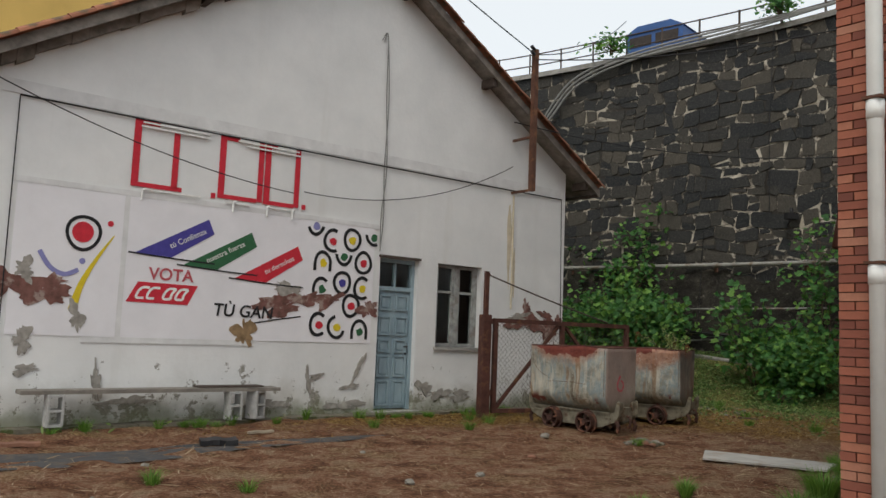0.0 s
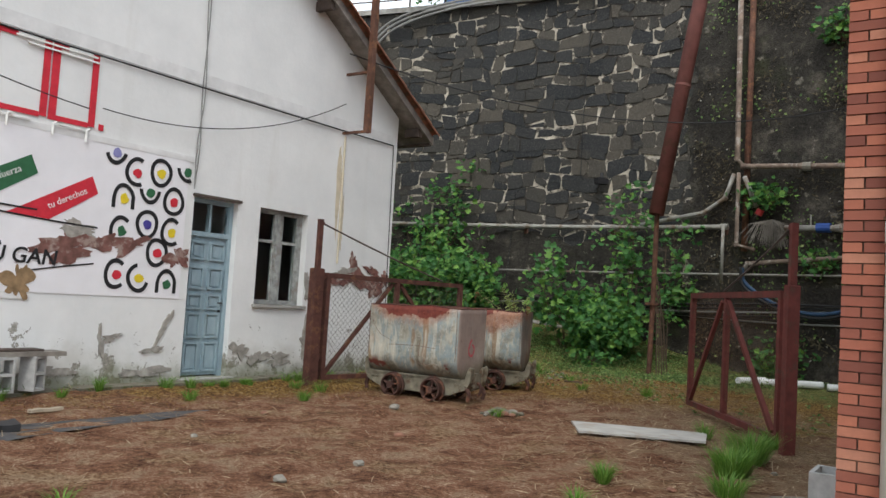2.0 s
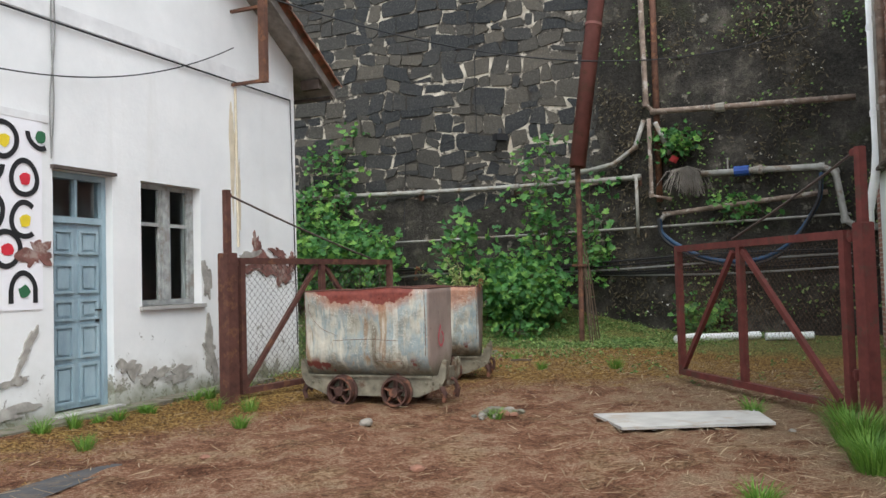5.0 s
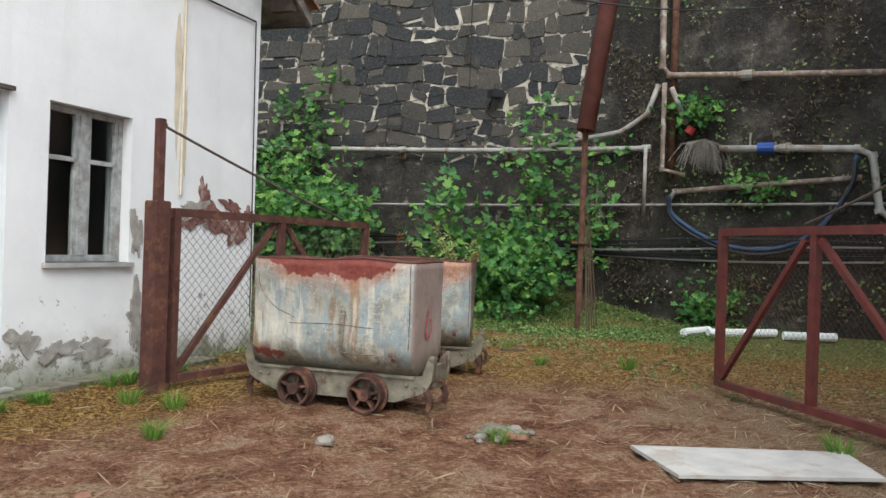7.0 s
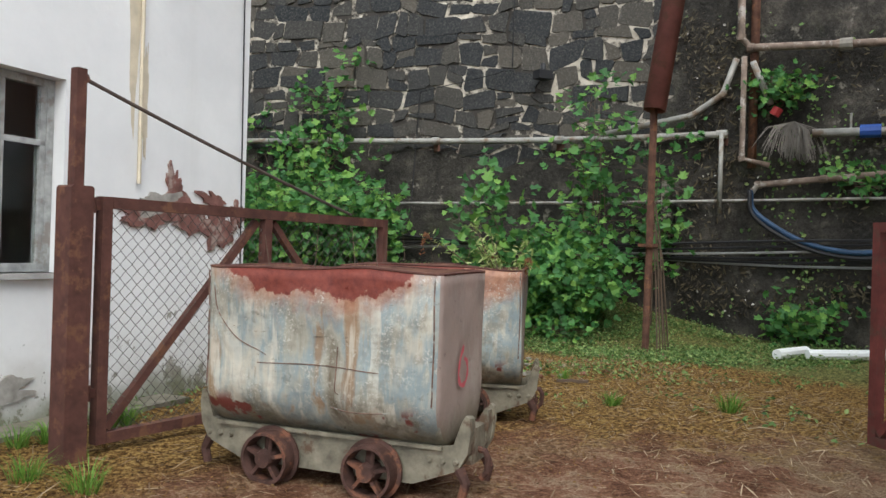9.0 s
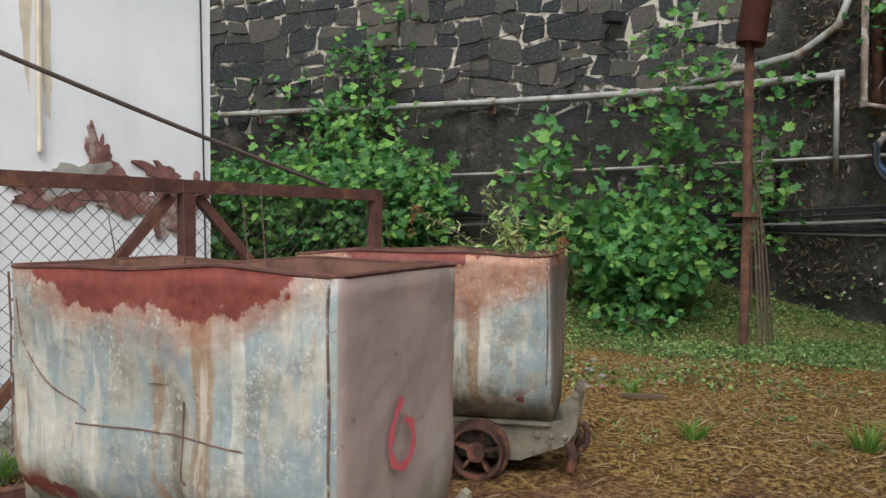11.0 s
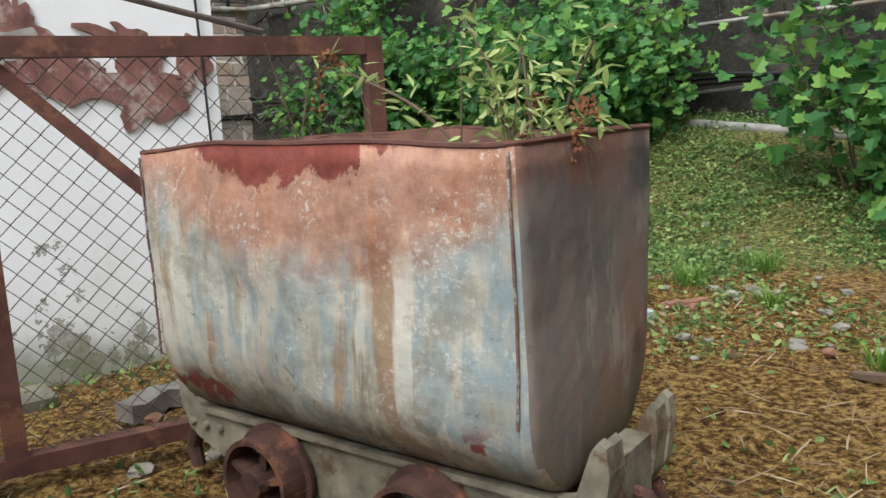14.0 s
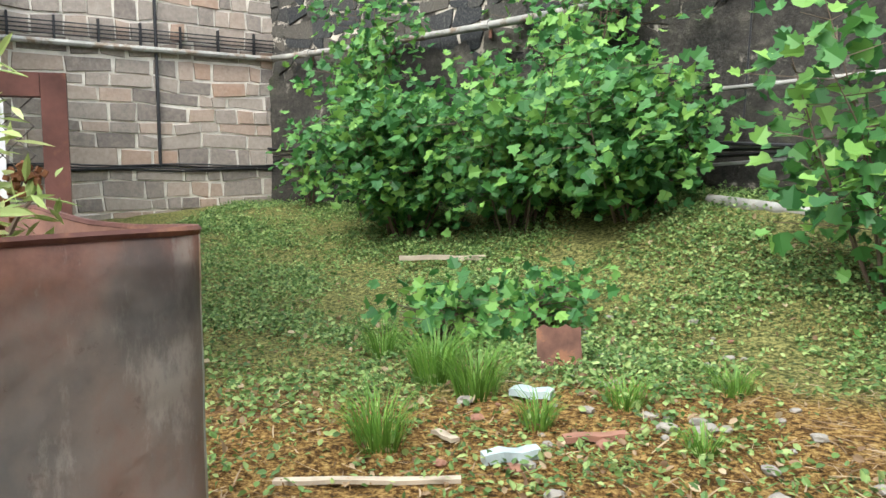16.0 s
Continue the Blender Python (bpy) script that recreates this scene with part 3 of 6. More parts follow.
def build_house():
    house = empty("house", HOUSE)
    tagged(house, "white gabled workshop with peeling painted mural front", "house")
    g = Geo()
    t = 0.34
    for ol in (
        [(S0, -0.4), (0, -0.4), (0, gable(0)), (MIDS, APEX), (S0, gable(S0))],
        [(0, -0.4), (0.83, -0.4), (0.83, 0.03), (0, 0.03)],
        [(0, 2.65), (0.83, 2.65), (0.83, gable(0.83)), (0, gable(0))],
        [(0.83, -0.4), (1.28, -0.4), (1.28, gable(1.28)), (0.83, gable(0.83))],
        [(1.28, -0.4), (2.36, -0.4), (2.36, 1.13), (1.28, 1.13)],
        [(1.28, 2.65), (2.36, 2.65), (2.36, gable(2.36)), (1.28, gable(1.28))],
        [(2.36, -0.4), (S1, -0.4), (S1, gable(S1)), (2.36, gable(2.36))],
    ):
        g.prism(ol, 0, t)
    weld(g.ob("front_wall", K["wall"], house))
    g = Geo().box(S1 - 0.34, t + 0.002, -0.4, S1 - 0.004, 11, EAVE - 0.05).box(S0 + 0.004, t + 0.002, -0.4, S0 + 0.34, 11, EAVE - 0.05)
    g.ob("side_wall", K["wall"], house)
    Geo().prism([(S0, -0.4), (S1, -0.4), (S1, EAVE), (MIDS, APEX), (S0, EAVE)], 11.0, 11.3).ob("rear_wall", K["wall"], house)
    # floor coloured near black so the room looks unlit through the glass
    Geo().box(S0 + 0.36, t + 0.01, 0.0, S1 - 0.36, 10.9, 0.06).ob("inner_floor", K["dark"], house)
    # roof slopes, barge boards and rafter ends
    for sgn in (-1, 1):
        run = (S1 - MIDS) + 0.63
        drop = (APEX - EAVE) / (S1 - MIDS)
        ex, ez = MIDS + sgn * run, APEX - drop * run
        ol = [(MIDS, APEX + 0.02), (ex, ez + 0.02), (ex, ez + 0.14), (MIDS, APEX + 0.14)]
        Geo().prism(ol if sgn < 0 else ol[::-1], -0.36, 11.4).ob("roof", K["eave"], house)
        ol = [(MIDS, APEX - 0.05), (ex, ez - 0.05), (ex, ez + 0.10), (MIDS, APEX + 0.10)]
        Geo().prism(ol if sgn < 0 else ol[::-1], -0.40, -0.363).ob("barge_board", K["eave"], house)
        for q in (0.15, 0.5, 0.97):
            px, pz = MIDS + sgn * (run - 0.2) * q, APEX - drop * (run - 0.2) * q
            Geo().box(px - 0.05, -0.34, pz - 0.17, px + 0.05, 0.0, pz - 0.01).ob("rafter_end", K["timber"], house)
        Geo().box(ex - 0.06, -0.34, ez - 0.05, ex + 0.02, 11.3, ez + 0.0).ob("eave_board", K["timber"], house)
    # left gable underside: crumbling cement fillet
    for i in range(26):
        g = Geo()
        s = S0 + 0.05 + i * (MIDS - S0) / 26
        w = (MIDS - S0) / 26
        h = 0.16 + 0.07 * math.sin(i * 1.9) * rng.random()
        g.prism([(s, gable(s) - h), (s + w * 0.98, gable(s + w) - h), (s + w * 0.98, gable(s + w) + 0.0), (s, gable(s) + 0.0)], -0.10 - 0.05 * rng.random(), -0.002)
        g.ob("crumbling_fillet", K["eave"], house)
    # panel, bands
    g = Geo()
    g.box(S0 + 0.02, -0.012, 4.26, 4.5, -0.001, 4.44)
    g.ob("render_band", K["band"], house)
    Geo().box(-5.72, -0.010, 1.16, -0.14, -0.001, 3.13).ob("mural_ground", K["panel"], house)
    g = Geo().box(-5.76, -0.014, 3.12, -0.05, -0.0012, 3.20).box(-4.36, -0.014, 1.16, -4.29, -0.0105, 3.115).box(-4.8, -0.015, 1.08, -2.3, -0.0012, 1.155)
    g.ob("panel_border", K["band"], house)
    # plinth and path strip
    g = Geo()
    s = S0 - 1
    while s < 2.6:
        w = 0.8 + 0.4 * rng.random()
        g.box(s, -0.30 - 0.04 * rng.random(), -0.3, s + w - 0.015, -0.01, 0.0 + 0.015 * rng.random())
        s += w
    tagged(g.ob("pavement_strip", K["mossy"]), "narrow cracked concrete strip along the white wall", "pavement", kind="structure").matrix_world = HOUSE
    return house


house = build_house()


def patch(s, z, w, h, mat, name, depth=0.016, seed=0, n=26, tilt=0.0, parent=None, jag=0.45):
    """A flaked area with an uneven edge on the house front."""
    r = np.random.default_rng(seed)
    ph = r.random(6) * 6.28
    ring = []
    for i in range(n):
        a = 2 * math.pi * i / n
        k = 1 + jag * (0.5 * math.sin(2 * a + ph[0]) + 0.35 * math.sin(3 * a + ph[1]) + 0.3 * math.sin(5 * a + ph[2]) + 0.25 * math.sin(9 * a + ph[3])) + 0.1 * r.normal()
        x, y = math.cos(a) * w * k / 2, math.sin(a) * h * k / 2
        ring.append((s + x * math.cos(tilt) - y * math.sin(tilt), z + x * math.sin(tilt) + y * math.cos(tilt)))
    v = [(s, -depth, z)] + [(x, -depth, y) for x, y in ring] + [(x, -0.001, y) for x, y in ring]
    f = [(0, 1 + i, 1 + (i + 1) % n) for i in range(n)] + [(1 + i, 1 + n + i, 1 + n + (i + 1) % n, 1 + (i + 1) % n) for i in range(n)]
    return mesh_ob(name, v, f, mat, parent)


for i, (s, z, w, h, mt, tl) in enumerate((
    (-5.75, 1.80, 0.8, 0.38, "peel", -0.1), (-5.25, 1.72, 0.55, 0.32, "peel", -0.2), (-5.55, 2.0, 0.25, 0.25, "render", 0.3), (-4.88, 1.42, 0.17, 0.34, "render", 0.1),
    (-1.95, 1.72, 0.75, 0.30, "peel", 0.25), (-1.45, 1.84, 0.7, 0.24, "peel", 0.1), (-1.75, 1.98, 0.5, 0.16, "render", -0.2), (-0.98, 1.85, 0.5, 0.16, "peel", 0.3), (-0.22, 1.74, 0.32, 0.30, "peel", -0.2),
    (-2.45, 1.28, 0.30, 0.42, "ochre", 0.3), (-5.5, 1.1, 0.22, 0.28, "render", 0.2), (-5.45, 0.72, 0.3, 0.1, "render", 0.2), (-0.35, 0.75, 0.10, 0.42, "render", -0.5),
    (-1.3, 0.55, 0.08, 0.35, "render", 0.1), (-1.15, 0.62, 0.3, 0.06, "render", 0.2), (-0.5, 0.45, 0.3, 0.08, "render", 0.2), (1.05, 0.42, 0.3, 0.22, "render", 0), (1.45, 0.3, 0.4, 0.18, "render", 0.2), (1.9, 0.25, 0.5, 0.15, "render", 0.1),
    (2.45, 1.45, 0.13, 0.5, "render", 0.05), (2.5, 0.5, 0.25, 0.6, "render", 0.1), (3.6, 1.85, 0.22, 0.5, "peel", 0.1), (3.3, 1.62, 0.6, 0.2, "peel", 0), (3.9, 1.62, 0.8, 0.26, "peel", -0.1), (4.25, 1.55, 0.45, 0.32, "peel", 0.1), (3.35, 1.74, 0.6, 0.16, "render", 0.1),
    (4.15, 1.82, 0.35, 0.14, "peel", -0.4), (4.5, 1.7, 0.16, 0.3, "peel", 0.1), (2.75, 1.2, 0.12, 0.4, "render", 0), (-4.1, 0.3, 0.5, 0.12, "render", 0), (-2.0, 0.2, 0.6, 0.12, "render", 0.1), (-0.6, 0.15, 0.7, 0.12, "render", 0), (-4.55, 0.55, 0.1, 0.5, "render", 0.1))):
    patch(s, z, w, h, K[mt], "flaked_plaster", 0.0178 + 0.00015 * i, i + 3, n=44, tilt=tl, parent=house, jag=0.62)


# ---- the mural ----
def build_mural():
    mural = empty("painted_mural", HOUSE)
    tagged(mural, "hand-painted wall mural with red frames, banners and eyes", "mural")
    Y = -0.0165

    def flat(name, pts, mat, y=Y):
        n = len(pts)
        v = [(x, y, z) for x, z in pts] + [(x, y + 0.003, z) for x, z in pts]
        f = [tuple(range(n))] + [(i, i + n, (i + 1) % n + n, (i + 1) % n) for i in range(n)]
        return mesh_ob(name, v, f, K[mat], mural)

    def rect(name, x0, z0, x1, z1, mat, y=Y):
        return flat(name, [(x0, z0), (x1, z0), (x1, z1), (x0, z1)], mat, y)

    def ring(name, x, z, rx, rz, w, mat, a0=0, a1=360, y=Y, n=28):
        o, q = [], []
        for i in range(n + 1):
            a = radians(a0 + (a1 - a0) * i / n)
            wob = 1 + 0.03 * math.sin(3 * a + x * 9)
            o.append((x + math.cos(a) * rx * wob, z + math.sin(a) * rz * wob))
            q.append((x + math.cos(a) * (rx - w) * wob, z + math.sin(a) * (rz - w) * wob))
        v = [(p[0], y, p[1]) for p in o] + [(p[0], y, p[1]) for p in q]
        return mesh_ob(name, v, [(i, i + 1, i + n + 2, i + n + 1) for i in range(n)], K[mat], mural)

    def disc(name, x, z, r, mat, y=Y, n=18, jag=0.0):
        r_ = np.random.default_rng(int(abs(x * 100)))
        return flat(name, [(x + math.cos(6.283 * i / n) * r * (1 + jag * r_.normal()), z + math.sin(6.283 * i / n) * r * (1 + jag * r_.normal())) for i in range(n)], mat, y)

    def stroke(name, pts, w, mat, y=Y, taper=False):
        pts = [(p.x, p.y) for p in smooth_line([(x, z, 0) for x, z in pts], 6)]
        v, n = [], len(pts)
        for i, (x, z) in enumerate(pts):
            dx, dz = pts[min(i + 1, n - 1)][0] - pts[max(i - 1, 0)][0], pts[min(i + 1, n - 1)][1] - pts[max(i - 1, 0)][1]
            l = math.hypot(dx, dz)
            h = w / 2 * ((0.15 + 0.85 * i / (n - 1)) if taper else 1)
            v += [(x - dz / l * h, y, z + dx / l * h), (x + dz / l * h, y, z - dx / l * h)]
        return mesh_ob(name, v, [(2 * i, 2 * i + 1, 2 * i + 3, 2 * i + 2) for i in range(n - 1)], K[mat], mural)

    def word(name, text, x, z, size, mat, turn=0.0, shear=0.0, y=Y - 0.004):
        c = bpy.data.curves.new(name, "FONT")
        c.body, c.size, c.extrude, c.shear = text, size, 0.0015, shear
        c.offset = 0.004 if size > 0.2 else 0.0
        c.materials.append(K[mat])
        tmp = bpy.data.objects.new(name, c)
        scene.collection.objects.link(tmp)
        bpy.context.view_layer.update()
        me = bpy.data.meshes.new_from_object(tmp.evaluated_get(bpy.context.evaluated_depsgraph_get()))
        bpy.data.objects.remove(tmp)
        ob = new(name, me)
        ob.parent = mural
        ob.matrix_basis = pose(x, y, z, 90, 0, 0) @ pose(0, 0, 0, 0, 0, turn)
        return ob

    # red frames: the first open, the second and third shut, with worn white bars
    y = Y
    for x0, x1, opened in ((-4.31, -3.2, True), (-3.03, -2.30, False), (-2.28, -1.66, False)):
        rect("red_upright", x0, 3.27, x0 + 0.10, 4.23, "red")
        if not opened:
            rect("red_upright", x1 - 0.09, 3.29, x1, 4.22, "red")
        else:
            rect("red_upright", -3.74, 3.30, -3.65, 4.12, "red")
        rect("red_rail", x0 + 0.101, 3.27, x1 - (0.38 if opened else 0.092), 3.335, "red")
        rect("red_rail", x0 + 0.101, 4.165, x1 - (0.75 if opened else 0.42), 4.23, "red")
    for x0, x1, z in ((-4.2, -3.22, 4.19), (-4.22, -3.22, 4.13), (-2.75, -1.7, 4.18), (-2.6, -1.68, 4.12), (-4.1, -3.3, 3.24), (-2.9, -2.5, 3.22), (-2.2, -1.75, 3.23)):
        Geo().box(x0, -0.045, z - 0.011, x1, -0.022, z + 0.011).ob("white_tube", K["paint_white"], mural)
    for x in (-4.15, -2.78, -2.22, -1.78):
        Geo().tube([(x + 0.05, -0.03, 3.25), (x, -0.05, 3.22), (x - 0.005, -0.06, 3.08)], 0.016, 7).ob("white_tube", K["paint_white"], mural)
    rect("red_square", -3.13, 3.25, -3.06, 3.33, "red")
    rect("red_square", -1.60, 3.27, -1.53, 3.35, "red")
    # balloon figure
    ring("black_ring", -4.87, 2.54, 0.235, 0.245, 0.045, "black")
    disc("red_disc", -4.88, 2.55, 0.14, "red")
    disc("red_dot", -4.53, 2.70, 0.04, "red")
    disc("violet_dot", -4.86, 2.16, 0.04, "violet")
    stroke("violet_stroke", [(-5.40, 2.26), (-5.25, 2.05), (-5.07, 1.97), (-4.90, 2.04)], 0.06, "violet")
    stroke("yellow_stroke", [(-4.47, 2.54), (-4.68, 2.2), (-4.85, 1.85), (-4.94, 1.5)], 0.11, "yellow", taper=True)
    # three banners
    for (x0, z0), top, text, mat in (((-4.17, 2.345), 0.58, "tú Confianza", "blue"), ((-3.47, 2.225), 0.58, "nuestra fuerza", "green"), ((-2.66, 2.09), 0.58, "tu derechos", "red")):
        flat("banner", [(x0, z0), (x0 + 0.52, z0 - 0.03), (x0 + 1.14, z0 + 0.37), (x0 + 1.04, z0 + top)], mat)
        word("lettering", text, x0 + (0.50 if len(text) < 13 else 0.36), z0 + 0.075 + (0.02 if len(text) < 13 else -0.02), 0.115, "paint_white", 28)
        stroke("black_line", [(x0 - 0.1, z0 - 0.002), (x0 + 0.55, z0 - 0.045), (x0 + 1.17, z0 - 0.07)], 0.022, "black", Y - 0.003)
    word("lettering", "VOTA", -3.96, 1.985, 0.24, "faded_red")
    flat("red_plate", [(-4.25, 1.655), (-3.37, 1.645), (-3.23, 1.93), (-4.10, 1.94)], "red")
    for i, x in enumerate((-4.08, -3.93, -3.70, -3.52)):
        sh = 0.05
        stroke("white_mark", [(x + 0.10 + sh, 1.865), (x + sh, 1.86), (x - 0.01, 1.80), (x - 0.03, 1.72), (x + 0.07, 1.715)], 0.035, "paint_white", Y - 0.003)
        if i > 1:
            stroke("white_mark", [(x + 0.10 + sh, 1.865), (x + 0.09, 1.79), (x + 0.07, 1.715)], 0.035, "paint_white", Y - 0.004)
    word("lettering", "TÙ GAN", -2.98, 1.52, 0.26, "black", -1, 0.1)
    stroke("black_line", [(-2.35, 1.42), (-1.9, 1.50), (-1.5, 1.56)], 0.02, "black")
    # field of eyes: open and shut arcs with a coloured centre
    eyes = ((-1.31, 3.07, 200, 350, "violet"), (-0.98, 2.83, 60, 300, "red"), (-0.60, 2.88, 0, 360, "yellow"), (-0.17, 3.00, 180, 300, "green"),
            (-1.15, 2.46, 0, 180, "yellow"), (-0.75, 2.62, 180, 360, "green"), (-0.36, 2.51, 0, 360, "red"), (-1.15, 2.02, 50, 310, "green"),
            (-0.76, 2.15, 0, 360, "blue"), (-0.36, 2.08, 50, 310, "yellow"), (-0.57, 1.78, 0, 360, "red"), (-1.17, 1.45, 50, 310, "red"),
            (-0.83, 1.42, 100, 340, "yellow"), (-0.38, 1.37, 0, 180, "green"))
    for x, z, a0, a1, mat in eyes:
        r = 0.18 if a1 - a0 > 200 else 0.17
        ring("black_arc", x, z, r, r * 1.12, 0.055, "black", a0, a1)
        if a1 - a0 == 180 and a0 == 0:
            rect("black_leg", x - r, z - 0.14, x - r + 0.055, z, "black")
            rect("black_leg", x + r - 0.055, z - 0.14, x + r, z, "black")
        disc("coloured_spot", x + 0.01, z - 0.01 if a1 - a0 > 200 else z + (-0.04 if a0 else -0.02), 0.068, mat, Y - 0.001, 9, 0.12)


build_mural()


# ---- door and window ----
def build_door():
    door = empty("door_1", HOUSE)
    tagged(door, "pale blue panelled wooden door, closed, under a transom", "door", kind="structure")
    g = Geo().box(0.004, 0.10, 0.03, 0.065, 0.22, 2.646).box(0.765, 0.10, 0.03, 0.826, 0.22, 2.646).box(0.066, 0.10, 2.09, 0.764, 0.22, 2.16).box(0.066, 0.10, 2.58, 0.764, 0.22, 2.646).box(0.40, 0.12, 2.161, 0.435, 0.2, 2.579)
    g.ob("door_frame", K["door"], door)
    leaf = Geo().box(0.067, 0.145, 0.05, 0.763, 0.19, 2.088).ob("door_leaf", K["door"], door)
    for zc, h in ((0.32, 0.40), (0.78, 0.34), (1.13, 0.2), (1.48, 0.30), (1.88, 0.24)):
        for xc in (0.24, 0.59):
            w = 0.23
            x0, x1, z0, z1 = xc - w / 2 - 0.02, xc + w / 2 + 0.02, zc - h / 2 - 0.015, zc + h / 2 + 0.015
            pn = Geo().box(x0 + 0.06, 0.124, z0 + 0.055, x1 - 0.06, 0.1445, z1 - 0.055)
            pn.box(x0, 0.112, z0, x0 + 0.03, 0.1445, z1).box(x1 - 0.03, 0.112, z0, x1, 0.1445, z1).box(x0 + 0.031, 0.112, z0, x1 - 0.031, 0.1445, z0 + 0.028).box(x0 + 0.031, 0.112, z1 - 0.028, x1 - 0.031, 0.1445, z1)
            pn.ob("panel", K["door"], leaf)
    Geo().box(0.70, 0.125, 0.98, 0.74, 0.1448, 1.2).tube([(0.72, 0.13, 1.12), (0.72, 0.08, 1.12), (0.64, 0.08, 1.12)], 0.011, 6).ob("door_handle", K["cable"], leaf, "black lever handle")
    for x0, x1 in ((0.068, 0.398), (0.437, 0.762)):
        p = Geo().box(x0, 0.158, 2.162, x1, 0.164, 2.578).ob("pane", K["glass"], door)
        p.visible_shadow = False
    tagged(Geo().box(-0.06, -0.10, -0.05, 0.90, 0.14, 0.028).ob("door_sill", K["sill_stone"]), "worn stone door sill", "sill", kind="structure").matrix_world = HOUSE
    tagged(Geo().box(-0.03, -0.05, 2.651, 0.86, -0.001, 2.69).ob("trim", K["timber"]), "thin dark drip moulding over the door", "trim", kind="structure").matrix_world = HOUSE
    win = empty("window_1", HOUSE)
    tagged(win, "old grey casement window with dirty glass", "window", kind="structure")
    g = Geo().box(1.285, 0.12, 1.135, 1.35, 0.2, 2.645).box(2.29, 0.12, 1.135, 2.355, 0.2, 2.645).box(1.351, 0.12, 1.135, 2.289, 0.2, 1.20).box(1.351, 0.12, 2.585, 2.289, 0.2, 2.645).box(1.77, 0.11, 1.2, 1.87, 0.2, 2.585)
    g.ob("window_frame", K["window_paint"], win)
    for x0, x1 in ((1.352, 1.768), (1.872, 2.288)):
        Geo().box(x0, 0.125, 2.12, x1, 0.18, 2.165).box(x0, 0.125, 1.201, x0 + 0.05, 0.18, 2.584).box(x1 - 0.05, 0.125, 1.201, x1, 0.18, 2.584).ob("sash", K["window_paint"], win)
        for z0, z1 in ((1.202, 2.118), (2.167, 2.583)):
            p = Geo().box(x0 + 0.052, 0.15, z0, x1 - 0.052, 0.155, z1).ob("pane", K["glass"], win)
            p.visible_shadow = False
    Geo().box(1.24, -0.05, 1.085, 2.40, 0.119, 1.13).ob("window_sill", K["sill_stone"], win)
    tagged(Geo().add([(1.33, 0.4, 1.15), (1.62, 0.4, 1.12), (1.50, 0.4, 2.55), (1.34, 0.4, 2.55), (1.33, 0.43, 1.15), (1.62, 0.43, 1.12), (1.50, 0.43, 2.55), (1.34, 0.43, 2.55)],
                     [(0, 1, 2, 3), (7, 6, 5, 4), (0, 4, 5, 1), (1, 5, 6, 2), (2, 6, 7, 3), (3, 7, 4, 0)]).box(1.4, 0.4, 0.06, 1.5, 0.43, 1.15).ob("brown_panel", K["rag"]), "reddish-brown board leaning behind the window", "board").matrix_world = HOUSE


build_door()


def roof_tiles():
    """Half-round clay tiles along the verge and the eaves."""
    seg = 6
    def half(l, r):
        v = [(math.cos(math.pi * k / seg) * r * q, e, math.sin(math.pi * k / seg) * r * q * 0.8) for e, q in ((0, 1.0), (l, 0.8)) for k in range(seg + 1)]
        n = seg + 1
        v += [(x * 0.85, y, z * 0.85 - 0.004) for x, y, z in v]
        f = [(k, k + 1, n + k + 1, n + k) for k in range(seg)] + [(2 * n + k, 3 * n + k, 3 * n + k + 1, 2 * n + k + 1) for k in range(seg)] + [(k, 2 * n + k, 2 * n + k + 1, k + 1) for k in range(seg)]
        return v, f
    v, f = half(0.42, 0.10)
    me = bpy.data.meshes.new("roof_tile")
    me.from_pydata(v, [], f)
    me.materials.append(K["tile"])
    slope = math.degrees(math.atan((APEX - EAVE) / (S1 - MIDS)))
    run = (S1 - MIDS + 0.65) / math.cos(radians(slope))
    r = np.random.default_rng(3)
    for sgn in (-1, 1):
        for row, yy in enumerate((-0.43, -0.22, 0.0)):
            n = int(run / 0.34)
            for i in range(n):
                d = run - i * 0.34
                ob = new("roof_tile", me)
                ob.parent = house
                turn = 90 if sgn > 0 else -90
                ob.matrix_basis = pose(MIDS + sgn * d * math.cos(radians(slope)), yy + 0.008 * r.normal(), APEX + 0.13 - d * math.sin(radians(slope)) + 0.008 * r.normal(), 0, 0, 0) @ pose(0, 0, 0, 0, sgn * slope, 0) @ pose(0, 0, 0, 0, 0, turn + 2 * r.normal())


